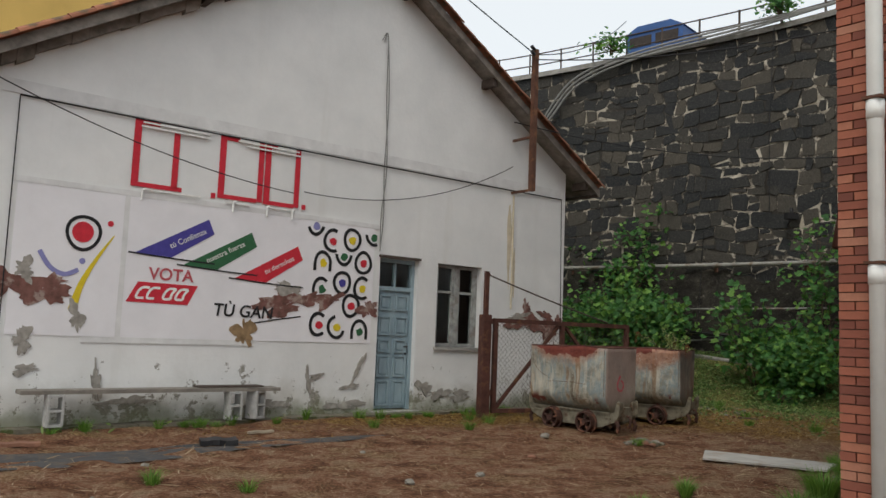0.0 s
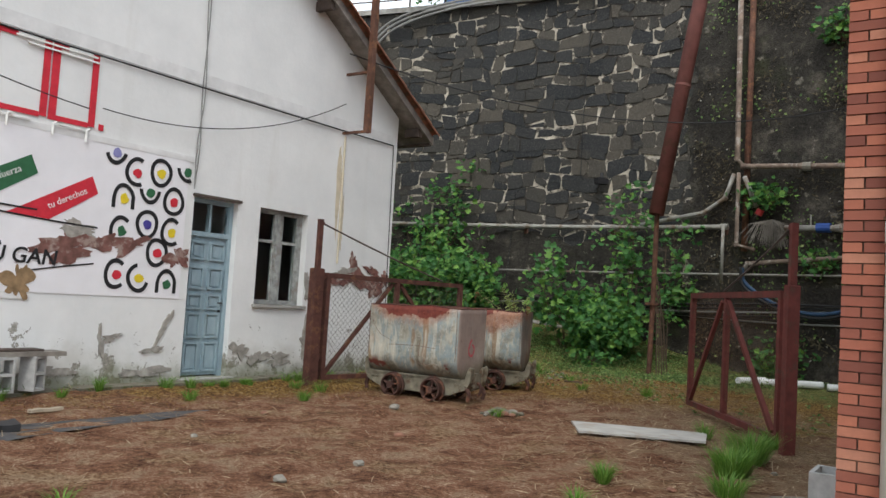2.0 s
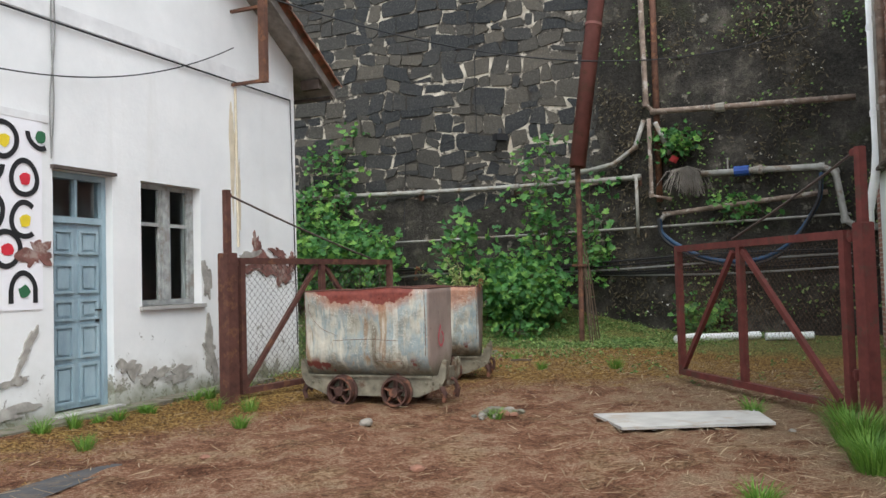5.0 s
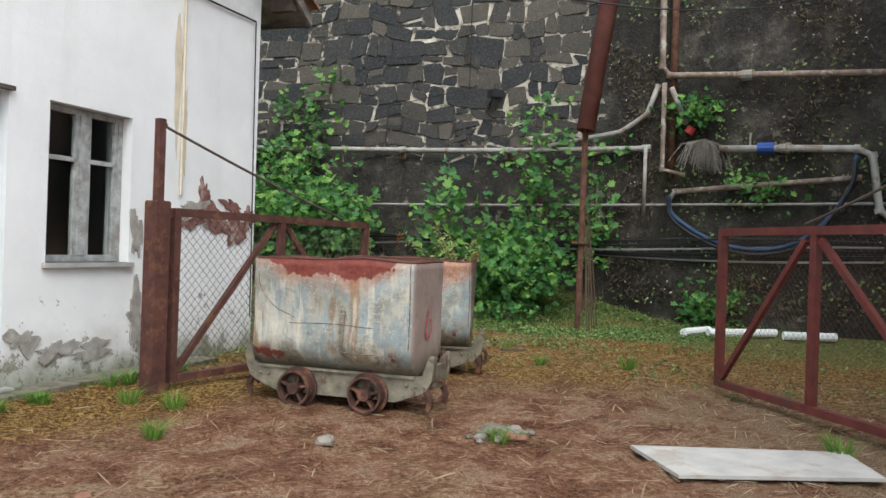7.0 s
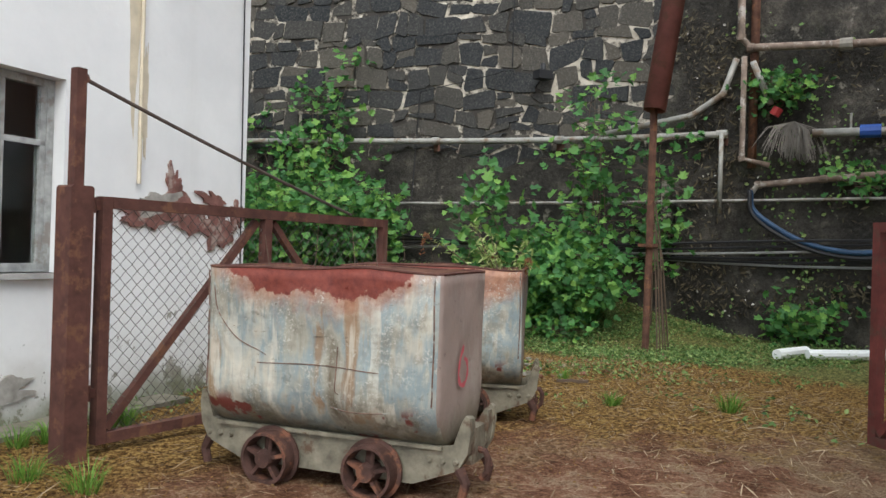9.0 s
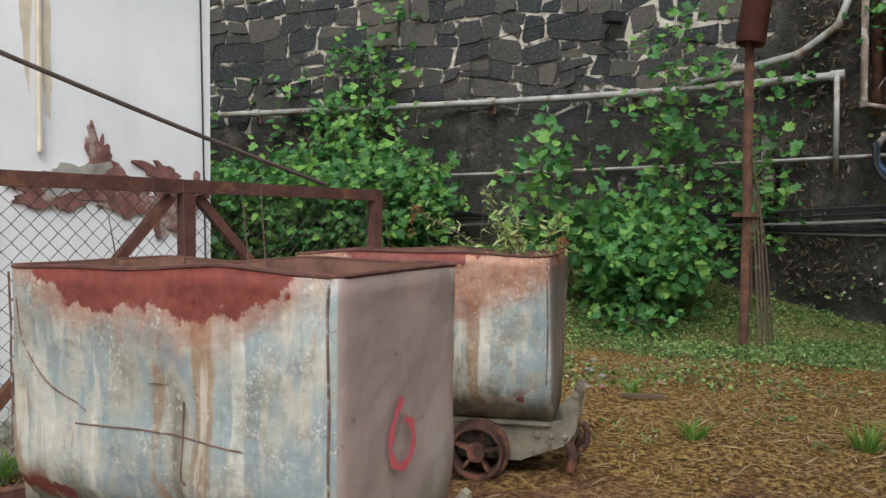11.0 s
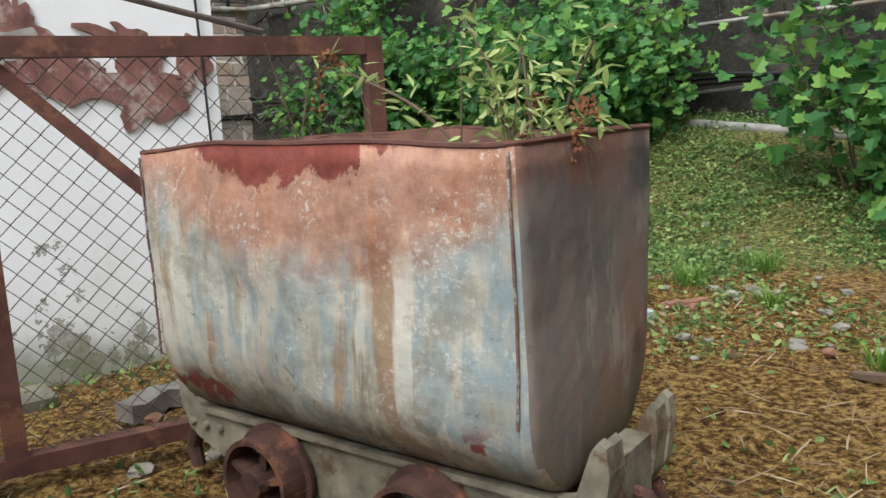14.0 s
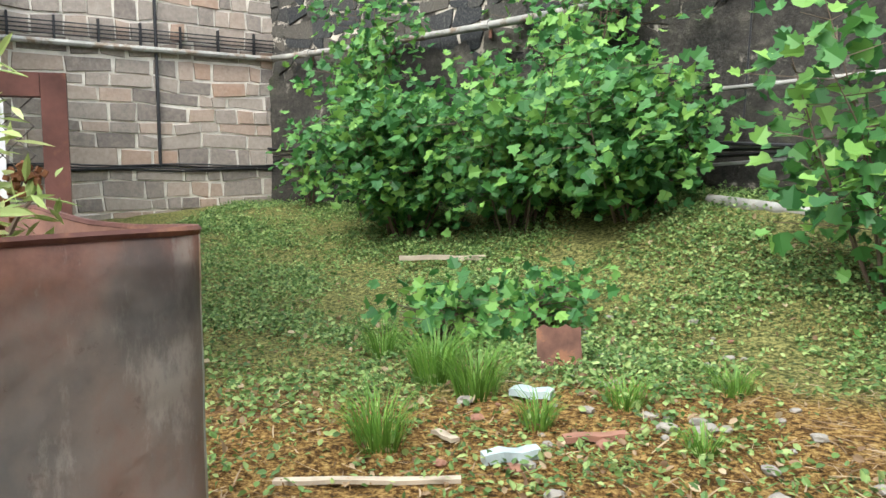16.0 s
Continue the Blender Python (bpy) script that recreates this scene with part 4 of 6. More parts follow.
# ---- the retaining wall ----
def build_retaining():
    wall = empty("wall_retaining")
    tagged(wall, "tall dark stone retaining wall, stained and pale-jointed", "wall", kind="structure")
    TOP = 10.15
    g = Geo()
    ss = np.linspace(0, ARC[-1], 90)
    v = [on_wall(s, z, o) for s in ss for z, o in ((-0.6, 0.0), (TOP, 0.0), (TOP, -0.9), (-0.6, -0.9))]
    f = []
    for i in range(len(ss) - 1):
        a, b = 4 * i, 4 * i + 4
        f += [(a, a + 1, b + 1, b), (a + 1, a + 2, b + 2, b + 1), (a + 2, a + 3, b + 3, b + 2)]
    g.add(v, f).ob("mortar_bed", K["mortar"], wall)
    # cement skin over the foot and over the end by the pipes
    s_split = float(np.interp(-10.9, -LINE[:, 0], ARC))

    def skin_grid(s0, s1, z0, z1, name, edge=True):
        nu, nv = max(2, int((s1 - s0) / 0.22)), max(2, int((z1 - z0) / 0.22))
        r = np.random.default_rng(int(s0 * 10))
        vv = []
        for i in range(nu + 1):
            for j in range(nv + 1):
                s, z = s0 + (s1 - s0) * i / nu, z0 + (z1 - z0) * j / nv
                if edge and j == nv:
                    z += 0.12 * math.sin(s * 2.1) + 0.1 * r.normal()
                if i == nu and s1 < ARC[-1] - 0.1:
                    s += 0.15 * math.sin(z * 2.3) + 0.12 * r.normal()
                bump = noise.noise(Vector((s * 0.9, z * 0.9, 1.0))) * 0.05 + noise.noise(Vector((s * 3, z * 3, 4.0))) * 0.025
                vv.append(on_wall(min(s, ARC[-1]), z, 0.085 + bump))
        ff = [(i * (nv + 1) + j, (i + 1) * (nv + 1) + j, (i + 1) * (nv + 1) + j + 1, i * (nv + 1) + j + 1) for i in range(nu) for j in range(nv)]
        mesh_ob(name, vv, ff, K["skin"], wall, "dark stained cement skin", smooth=True)

    skin_grid(0, s_split, -0.5, TOP, "cement_skin", False)
    skin_grid(s_split + 0.02, ARC[-1], -0.5, 3.3, "cement_skin")
    # squared rubble, course by course
    r = np.random.default_rng(11)
    rest, count, z = Geo(), 0, 3.05
    while z < TOP - 0.1:
        h = r.uniform(0.26, 0.46)
        s = s_split - 0.25 - r.random() * 0.4
        while s < ARC[-1] - 0.2:
            w = r.uniform(0.24, 0.66) if r.random() < 0.85 else r.uniform(0.6, 1.0)
            parts = [(z, z + h)]
            if h > 0.33 and r.random() < 0.35 and w < 0.6:
                m = z + h * r.uniform(0.4, 0.6)
                parts = [(z, m), (m, z + h)]
            for za, zb in parts:
                gap = r.uniform(0.003, 0.024)
                j = lambda: r.uniform(-0.042, 0.042)
                o = 0.02 + r.uniform(-0.012, 0.022)
                ring = []
                x0, x1, y0, y1 = s + gap, s + w - gap, za + gap, zb - gap
                c = min(0.045, (x1 - x0) * 0.16, (y1 - y0) * 0.2)
                for px, py in ((x0 + c, y0), (x1 - c, y0), (x1, y0 + c), (x1, y1 - c), (x1 - c, y1), (x0 + c, y1), (x0, y1 - c), (x0, y0 + c)):
                    wave = 0.24 * noise.noise(Vector((px * 0.8, py * 0.7, 0.0))) + 0.15 * noise.noise(Vector((px * 2.6, py * 2.6, 5.0)))
                    ring.append((px + j() + 0.17 * noise.noise(Vector((px * 1.8, py * 1.8, 9.0))), min(py + j() + wave, TOP + 0.05)))
                cx, cy = (x0 + x1) / 2, (y0 + y1) / 2
                vs = [on_wall(min(p, ARC[-1]), q, -0.02) for p, q in ring] + [on_wall(min(cx + (p - cx) * 0.97, ARC[-1]), cy + (q - cy) * 0.95, o) for p, q in ring]
                fs = [tuple(range(8, 16))] + [(i, (i + 1) % 8, 8 + (i + 1) % 8, 8 + i) for i in range(8)]
                if count < 300 and 4.0 < cy < 8.2 and s < s_split + 11:
                    mesh_ob("stone", vs, fs, K["rstone"], wall)
                    count += 1
                else:
                    rest.add(vs, fs)
            s += w
        z += h
    tagged(rest.ob("stones", K["rstone_far"], wall), kind="stuff")
    # coping and upper terrace
    g = Geo()
    v = [on_wall(s, TOP + z, o) for s in ss for z, o in ((0.0, 0.14), (0.16, 0.14), (0.16, -0.9))]
    f = []
    for i in range(len(ss) - 1):
        a, b = 3 * i, 3 * i + 3
        f += [(a, a + 1, b + 1, b), (a + 1, a + 2, b + 2, b + 1)]
    g.add(v, f).ob("coping", K["concrete"], wall)
    top = [on_wall(s, TOP + 0.1, -0.85) for s in ss[::6]]
    far = [Vector((p.x * 1 + 60, p.y + 60, p.z)) for p in top]
    n = len(top)
    tagged(mesh_ob("upper_terrace", top + far, [(i, i + 1, n + i + 1, n + i) for i in range(n - 1)], K["asphalt"]), "asphalt terrace above the retaining wall", "terrace", kind="structure")
    # the coursed stone wall at the back
    c0 = Vector((-0.45, 29.2, 0))
    d = Vector((-0.735, -0.678, 0)).normalized()
    ang = math.degrees(math.atan2(d.y, d.x))
    back = empty("wall_back", pose(c0.x, c0.y, 0, 0, 0, ang))
    tagged(back, "coursed brown stone wall with pale mortar joints", "wall", kind="structure")
    Geo().box(-0.6, -0.5, -0.5, 16, 0, 10.2).ob("mortar_bed", K["cmortar"], back)
    rest, count, z = Geo(), 0, 0.1
    while z < 10.0:
        h = r.uniform(0.22, 0.36)
        s = 0.02 - r.random() * 0.3
        while s < 15:
            w = r.uniform(0.22, 0.62) if r.random() < 0.8 else r.uniform(0.6, 0.95)
            gap = r.uniform(0.008, 0.020)
            j = lambda: r.uniform(-0.022, 0.022)
            x0, x1, y0, y1 = max(s + gap, 0.0), s + w - gap, z + gap, z + h - gap
            o = 0.02 + r.uniform(-0.008, 0.022)
            ring = [(p + j(), q + j() + 0.10 * noise.noise(Vector((p * 0.8, q * 1.2, 2.0))) + 0.05 * noise.noise(Vector((p * 2.4, q * 2.4, 6.0)))) for p, q in ((x0, y0), (x1, y0), (x1, y1), (x0, y1))]
            vs = [(p, -0.02, q) for p, q in ring] + [((x0 + x1) / 2 + (p - (x0 + x1) / 2) * 0.95, o, (y0 + y1) / 2 + (q - (y0 + y1) / 2) * 0.92) for p, q in ring]
            fs = [(7, 6, 5, 4)] + [(4 + i, 4 + (i + 1) % 4, (i + 1) % 4, i) for i in range(4)]
            if count < 300 and z < 5.5 and s < 9:
                mesh_ob("stone", vs, fs, K["cstone"], back)
                count += 1
            else:
                rest.add(vs, fs)
            s += w
        z += h
    tagged(rest.ob("stones", K["cstone"], back), kind="stuff")
    # conduits and cables on the back wall
    cond = empty("conduit_run", pose(c0.x, c0.y, 0, 0, 0, ang))
    tagged(cond, "grey pipe and thin conduits clipped along the stone wall", "conduit")
    Geo().tube([(0, 0.10, 3.62), (12, 0.10, 3.62)], 0.055, 8).ob("pipe", K["pipe_grey"], cond)
    for q in range(4):
        Geo().tube([(0, 0.08, 3.76 + 0.07 * q), (12, 0.08, 3.76 + 0.07 * q)], 0.013, 6).ob("conduit", K["cable"], cond)
    for q in range(16):
        Geo().box(0.4 + q * 0.72, 0.02, 3.68, 0.43 + q * 0.72, 0.11, 4.08).ob("bracket", K["cable"], cond)
    Geo().tube([(2.3, 0.07, 1.5), (2.32, 0.07, 9)], 0.03, 6).ob("downpipe", K["cable"], cond)
    low = empty("cable_bundle", pose(c0.x, c0.y, 0, 0, 0, ang))
    tagged(low, "black cables clipped low along the stone wall", "cable")
    for q in range(4):
        Geo().tube([(i * 0.5, 0.05 + 0.03 * (q % 2), 1.42 + q * 0.035 + 0.02 * math.sin(i * 1.3 + q)) for i in range(24)], 0.016, 6).ob("cable", K["cable"], low)


build_retaining()


# ---- the brick building ----
def build_brick_building():
    m = pose(2.83, 5.78, 0, 0, 0, 40.0)
    b = empty("brick_building", m)
    tagged(b, "red brick workshop with white rendered lower wall", "building")
    # local x along the yard side, y negative towards the yard is outside; the end wall lies at x = 0
    Geo().box(0.05, -8.0, 3.45, 12.3, -0.05, 9.0).ob("upper_wall", K["far_brick"], b)
    g = Geo()
    wins = ((4.4, 5.6), (6.6, 7.8), (8.8, 10.0))
    x = 0.9
    for w0, w1 in wins:
        g.box(x, -0.3, -0.3, w0, 0.0, 3.44)
        g.box(w0, -0.3, -0.3, w1, 0.0, 1.7).box(w0, -0.3, 2.75, w1, 0.0, 3.44)
        x = w1
    g.box(x, -0.3, -0.3, 11.4, 0.0, 3.44)
    weld(g.ob("lower_wall", K["wall"], b))
    # solid dark box behind the windows, standing in for unlit rooms
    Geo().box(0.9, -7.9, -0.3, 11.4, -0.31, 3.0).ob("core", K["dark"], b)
    for w0, w1 in wins:
        w = Geo().box(w0, -0.12, 1.7, w0 + 0.06, -0.05, 2.75).box(w1 - 0.06, -0.12, 1.7, w1, -0.05, 2.75).box((w0 + w1) / 2 - 0.03, -0.12, 1.7, (w0 + w1) / 2 + 0.03, -0.05, 2.75).ob("window", K["window_paint"], b)
        Geo().box(w0 + 0.06, -0.10, 1.7, w1 - 0.06, -0.09, 2.75).ob("pane", K["glass"], w)
    Geo().box(3.9, 0.002, 2.92, 11.3, 0.13, 2.965).ob("canopy", K["timber"], b)
    Geo().box(11.42, -0.4, -0.3, 11.9, 0.0, 9.0).ob("end_pier", K["far_brick"], b)
    # white end wall set back behind the brick corner
    Geo().box(0.03, -8.0, -0.3, 0.88, -0.592, 9.0).ob("end_wall", K["panel"], b)
    core = Geo().box(0.02, -0.585, -0.3, 0.88, -0.02, 9.0).ob("corner_pier", K["joint"], b, "red brick corner pier")
    sign = empty("sign_plate", m)
    tagged(sign, "pale blue sign plate fixed high on the brick corner", "sign")
    Geo().box(-0.032, -1.05, 3.08, -0.008, -0.42, 3.62).ob("plate", K["sign_blue"], sign)
    r = np.random.default_rng(5)
    me = {}
    def brick(l):
        l = round(l, 3)
        if l not in me:
            q = Geo().box(-l / 2, -0.05, -0.0285, l / 2, 0.05, 0.0285)
            k = bpy.data.meshes.new("brick")
            k.from_pydata(q.v, [], q.f)
            k.materials.append(K["brick"])
            me[l] = k
        return me[l]
    n = 0
    for c in range(106):
        z = -0.05 + c * 0.065
        off = 0.0 if c % 2 else 0.115
        # end face: along -y
        y = 0.0
        for l in ((0.105, 0.225, 0.225) if c % 2 else (0.225, 0.225, 0.105)):
            if n < 300:
                ob = new("brick", brick(l))
                ob.parent = core
                ob.matrix_basis = pose(0.046 + r.uniform(-0.006, 0.006), y - l / 2 - 0.002, z, r.normal() * 0.4, 0, 90 + r.normal() * 0.5)
                n += 1
            y -= l + 0.011
    q = Geo()
    for c in range(106):
        z = -0.05 + c * 0.065
        x = 0.11 if c % 2 else 0.0
        while x < 0.86:
            l = min(0.225, 0.88 - x)
            q.box(x + 0.006, -0.06, z - 0.0285, x + l - 0.006, 0.0, z + 0.0285)
            x += l
    for c in range(100, 140):
        z = -0.05 + c * 0.065
        for i in range(2):
            q.box(0.004, -0.006 - i * 0.236 - 0.225, z - 0.0285, 0.11, -0.006 - i * 0.236, z + 0.0285)
    tagged(q.ob("bricks", K["brick"], b), kind="stuff")
    # downpipe on the end face
    dp = empty("downpipe", m)
    tagged(dp, "white plastic downpipe clipped to the brick corner", "pipe")
    px, py = -0.075, -0.295
    Geo().tube([(px, py, 0.0), (px, py, 8.5)], 0.055, 14).ob("pipe", K["pipe_white"], dp, smooth=True)
    for z in (1.85, 3.0):
        Geo().tube([(px, py, z), (px, py, z + 0.13)], 0.061, 14).ob("collar", K["pipe_white"], dp, smooth=True)
        Geo().box(px - 0.066, py - 0.066, z + 0.135, px + 0.07, py + 0.066, z + 0.155).ob("clip", K["rust_post"], dp)
    # pipes running up the yard side
    for i, (x, rr, mt, z0) in enumerate(((10.6, 0.07, "pipe_white", 3.3), (10.1, 0.035, "pipe_grey", 2.9), (9.5, 0.06, "pipe_brown", 2.95))):
        p = empty("downpipe", m)
        tagged(p, ("white plastic drain pipe", "thin grey riser pipe", "brown stained drain pipe")[i] + " up the brick wall", "pipe")
        pts = [(x, 0.1, 9), (x, 0.1, z0)]
        if i == 0:
            pts += [(x + 0.1, 0.12, 2.9), (x + 0.5, 0.2, 2.3), (x + 0.55, 0.2, 2.0)]
        Geo().tube(pts, rr, 10).ob("pipe", K[mt], p, smooth=True)
        for z in (3.8, 5.2, 7.0):
            Geo().tube([(x, 0.1, z), (x, 0.1, z + 0.1)], rr * 1.2, 10).ob("collar", K[mt], p)
    return b


build_brick_building()


# ---- gates ----
def chain_link(name, parent, x0, x1, z0, z1, mat, cell=0.055, r=0.0016):
    g = Geo()
    n = int((x1 - x0) / cell)
    rows = int((z1 - z0) / (cell / 1.0))
    for i in range(n):
        x = x0 + cell * (i + 0.5)
        pts = []
        for j in range(rows + 1):
            sx = cell * 0.52 * (1 if (j + i) % 2 else -1)
            pts.append((x + sx, 0.004 * (1 if j % 2 else -1), z0 + (z1 - z0) * j / rows))
        g.tube(pts, r, 3)
    return g.ob(name, mat, parent)


def build_gate(name, m, length, height, mat, wire, label, mids, braces, stay=None, cell=0.055, wr=0.0016):
    gate = empty(name, m)
    tagged(gate, label, "gate")
    f = 0.075
    Geo().box(0.0, -f / 2, 0.06, f, f / 2, height).ob("stile", mat, gate)
    Geo().box(length - f, -f / 2, 0.06, length, f / 2, height).ob("stile", mat, gate)
    Geo().box(f + 0.002, -f / 2, height - f, length - f - 0.002, f / 2, height).ob("top_rail", mat, gate)
    Geo().box(f + 0.002, -f / 2, 0.06, length - f - 0.002, f / 2, 0.13).ob("bottom_rail", mat, gate)
    for x in mids:
        Geo().box(x - 0.04, -0.034, 0.132, x + 0.04, 0.034, height - f - 0.002).ob("mid_rail", mat, gate)
    for a, b in braces:
        Geo().beam((a[0], 0.02, a[1]), (b[0], 0.02, b[1]), 0.05, 0.055).ob("brace", mat, gate)
    chain_link("wire_mesh", gate, f, length - f, 0.13, height - f, wire, cell, wr)
    for z in (0.4, height - 0.06):
        Geo().tube([(-0.05, 0, z - 0.05), (-0.05, 0, z + 0.05)], 0.025, 8).box(-0.05, -0.012, z - 0.03, 0.0, 0.012, z + 0.03).ob("hinge", mat, gate)
    if stay:
        Geo().tube(arc([(-0.13, 0, stay[0]), (stay[1], 0, height + 0.02)], 0.02, 8), 0.013, 6).ob("stay_rod", K["timber"], gate)
        Geo().tube([(-0.15, -0.03, stay[0]), (-0.15, 0.03, stay[0])], 0.035, 8).ob("stay_eye", mat, gate)
    return gate


GATE_L = pose(0.93, 14.12, 0, 0, 0, 30.5)
build_gate("yard_gate", GATE_L, 3.12, 1.68, K["gate_brown"], K["wire"], "open rusty brown chain-link gate beside the white house",
           (1.51,), (((0.1, 0.15), (1.42, 1.58)), ((3.0, 0.15), (1.60, 1.58))), (2.42, 2.6), 0.046, 0.0031)
GATE_R = pose(5.22, 9.20, 0, 0, 0, 73.5)
build_gate("yard_gate", GATE_R, 3.22, 1.70, K["gate"], K["rust_wire"], "open red-oxide steel gate with rusty wire mesh",
           (1.75,), (((0.15, 0.15), (1.66, 1.58)), ((3.10, 0.15), (1.86, 1.58))), (2.38, 1.9), 0.034, 0.0013)


def gate_post(x, y, turn, mat, top, tall, label, h):
    p = empty("gate_post", pose(x, y, 0, 0, 0, turn))
    tagged(p, label, "post")
    g = Geo().prism([(-h, -0.3), (h, -0.3), (h, top), (h - 0.015, top + 0.015), (0.015 - h, top + 0.015), (-h, top)], -h, h)
    g.ob("post", mat, p)
    Geo().box(-0.035, -0.035, top + 0.016, 0.035, 0.035, tall).ob("upper_post", mat, p)


gate_post(0.78, 14.03, 30.5, K["gate_brown"], 1.72, 2.48, "rusty brown steel gate post beside the white house", 0.08)
gate_post(5.14, 8.98, 73.5, K["gate"], 1.74, 2.42, "red-oxide steel gate post in the yard", 0.062)


# ---- mine wagons ----
def wheel_parts(parent, x, y, z, side):
    """A rusted spoked iron wheel; side +1 shows its face towards +y, -1 towards -y."""
    R, w = 0.160, 0.085
    prof = [(R + 0.022, -0.03), (R + 0.022, -0.015), (R, -0.01), (R - 0.004, w), (R - 0.022, w), (R - 0.03, w * 0.4), (R - 0.03, -0.02)]
    n = 28
    v, f = [], []
    for i in range(n):
        a = 2 * math.pi * i / n
        v += [(x + math.cos(a) * r, y + side * h, z + math.sin(a) * r) for r, h in prof]
    k = len(prof)
    for i in range(n):
        for j in range(k):
            q = (i * k + j, i * k + (j + 1) % k, ((i + 1) % n) * k + (j + 1) % k, ((i + 1) % n) * k + j)
            f.append(q if side < 0 else q[::-1])
    rim = mesh_ob("wheel", v, f, K["wheel"], parent, smooth=False)
    for i in range(5):
        a = 2 * math.pi * (i + 0.2) / 5
        Geo().beam((x + math.cos(a) * 0.03, y + side * w * 0.45, z + math.sin(a) * 0.03), (x + math.cos(a) * (R - 0.02), y + side * w * 0.35, z + math.sin(a) * (R - 0.02)), 0.075, 0.02).ob("spoke", K["wheel"], rim)
    Geo().tube([(x, y - side * 0.02, z), (x, y + side * (w - 0.01), z), (x, y + side * (w + 0.012), z)], 0.062, 12, 0.050).ob("hub", K["wheel"], rim)


def build_wagon(m, tubmat, endmat, label, mark, dent):
    L, W, TOP = 1.535, 0.805, 1.29
    wg = empty("mine_wagon", m)
    tagged(wg, label, "mine wagon", "rusted mine wagons")
    # tub: rings of a rounded rectangle, narrowing below
    lev = [(0.30, 0.10, 0.34), (0.315, 0.06, 0.30), (0.345, 0.03, 0.225), (0.39, 0.012, 0.14), (0.44, 0.004, 0.075), (0.50, 0.0, 0.03), (0.56, 0.0, 0.008)]
    lev += [(0.62 + 0.067 * q, 0.0, 0.0) for q in range(10)] + [(TOP, 0.0, 0.0)]

    def bend(x, z):
        """How far the long side is beaten in or out, by the distance along it from the middle."""
        k = 0.010 * math.sin(3.1 * x + z * 4 + dent) + 0.010 * math.sin(5.3 * x + dent * 2)
        k += 0.030 * noise.noise(Vector((x * 3.2 + dent * 5, z * 3.6, dent))) + 0.012 * noise.noise(Vector((x * 9 + dent, z * 8, dent * 3)))
        # a row of creases where the side turns under
        k += 0.035 * math.exp(-((z - 0.52) / 0.09) ** 2) * noise.noise(Vector((x * 5.5 + dent * 2, z * 5, 2.0)))
        return k * min(1.0, 0.15 + (L / 2 - abs(x)) / 0.14)

    def ring(z, dx, dy, inset=0.0):
        hx, hy, rr = L / 2 - dx * 0.32 - inset, W / 2 - dy * 0.62 - inset, 0.05
        pts, seq = [], []
        for cx, cy, a0 in ((hx - rr, -hy + rr, -90), (hx - rr, hy - rr, 0), (-hx + rr, hy - rr, 90), (-hx + rr, -hy + rr, 180)):
            for q in range(5):
                a = radians(a0 + 90 * q / 4)
                seq.append((cx + rr * math.cos(a), cy + rr * math.sin(a)))
        out = []
        for i in range(len(seq)):
            p, q = seq[i], seq[(i + 1) % len(seq)]
            out.append(p)
            if i % 5 == 4:
                kk = 9 if i % 10 == 4 else 26
                out += [(p[0] + (q[0] - p[0]) * j / kk, p[1] + (q[1] - p[1]) * j / kk) for j in range(1, kk)]
        res = []
        for x, y in out:
            dz = (0.010 * math.sin(4.2 * x + dent) + 0.006 * math.sin(9 * x + 3 * y)) if z > 1.2 else 0
            endk = 0.008 * math.sin(5 * y + z * 3 + dent) + 0.011 * noise.noise(Vector((y * 4 + dent, z * 4, 7.0))) * min(1, (W / 2 - abs(y)) / 0.08)
            res.append((x - L / 2 + endk, y + W / 2 + bend(x, z) * (1 if z > 0.4 else 0.3), z + dz))
        return res

    rings = [ring(*q) for q in lev] + [ring(TOP, 0, 0, 0.012), ring(1.0, 0, 0, 0.014), ring(0.86, 0, 0, 0.014)]
    n = len(rings[0])
    v = [p for q in rings for p in q]
    f = [tuple(range(n - 1, -1, -1))]
    for i in range(len(rings) - 1):
        for j in range(n):
            f.append((i * n + j, i * n + (j + 1) % n, (i + 1) * n + (j + 1) % n, (i + 1) * n + j))
    tub = mesh_ob("tub", v, f, tubmat, wg, smooth=True)
    tub.data.materials.append(endmat)
    tub.data.materials.append(K["rust_post"])
    for p in tub.data.polygons:
        if p.normal.x > 0.75 and p.center.x > -0.2 or p.normal.x < -0.75 and p.center.x < -L + 0.2:
            p.material_index = 1
        # inner faces get a darker rust brown so the tub looks dark inside
        if p.index >= 1 + len(lev) * n:
            p.material_index = 2
    mesh_ob("fill", [(p[0], p[1], 0.90 + 0.06 * math.sin(9 * p[0]) * math.sin(7 * p[1])) for p in ring(1.0, 0, 0, 0.0135)], [tuple(range(n))], K["soil_in"], wg, "dark soil fill")
    top = [Vector(p) for p in ring(TOP, 0, 0, 0.004)]
    Geo().tube(top + top[:2], 0.009, 6).ob("rim", K["gate_brown"], wg)
    for sx in (-0.028, -L + 0.03):
        line = [(sx + 0.003 * math.sin(z * 9), -0.003 + bend(sx + L / 2, z), z) for z in np.linspace(0.56, TOP - 0.03, 40)]
        Geo().tube(line, 0.0045, 5).ob("weld_seam", K["seam"], wg)
    # chassis: two pressed side plates under the tub, with pointed horned ends, and end beams
    half = [(-0.20, 0.085), (0.07, 0.19), (0.125, 0.29), (0.140, 0.41), (0.132, 0.485), (0.110, 0.50), (0.088, 0.47), (0.040, 0.33), (0.0, 0.318), (-0.25, 0.312)]
    ol = half + [(-L - x, z) for x, z in reversed(half)]
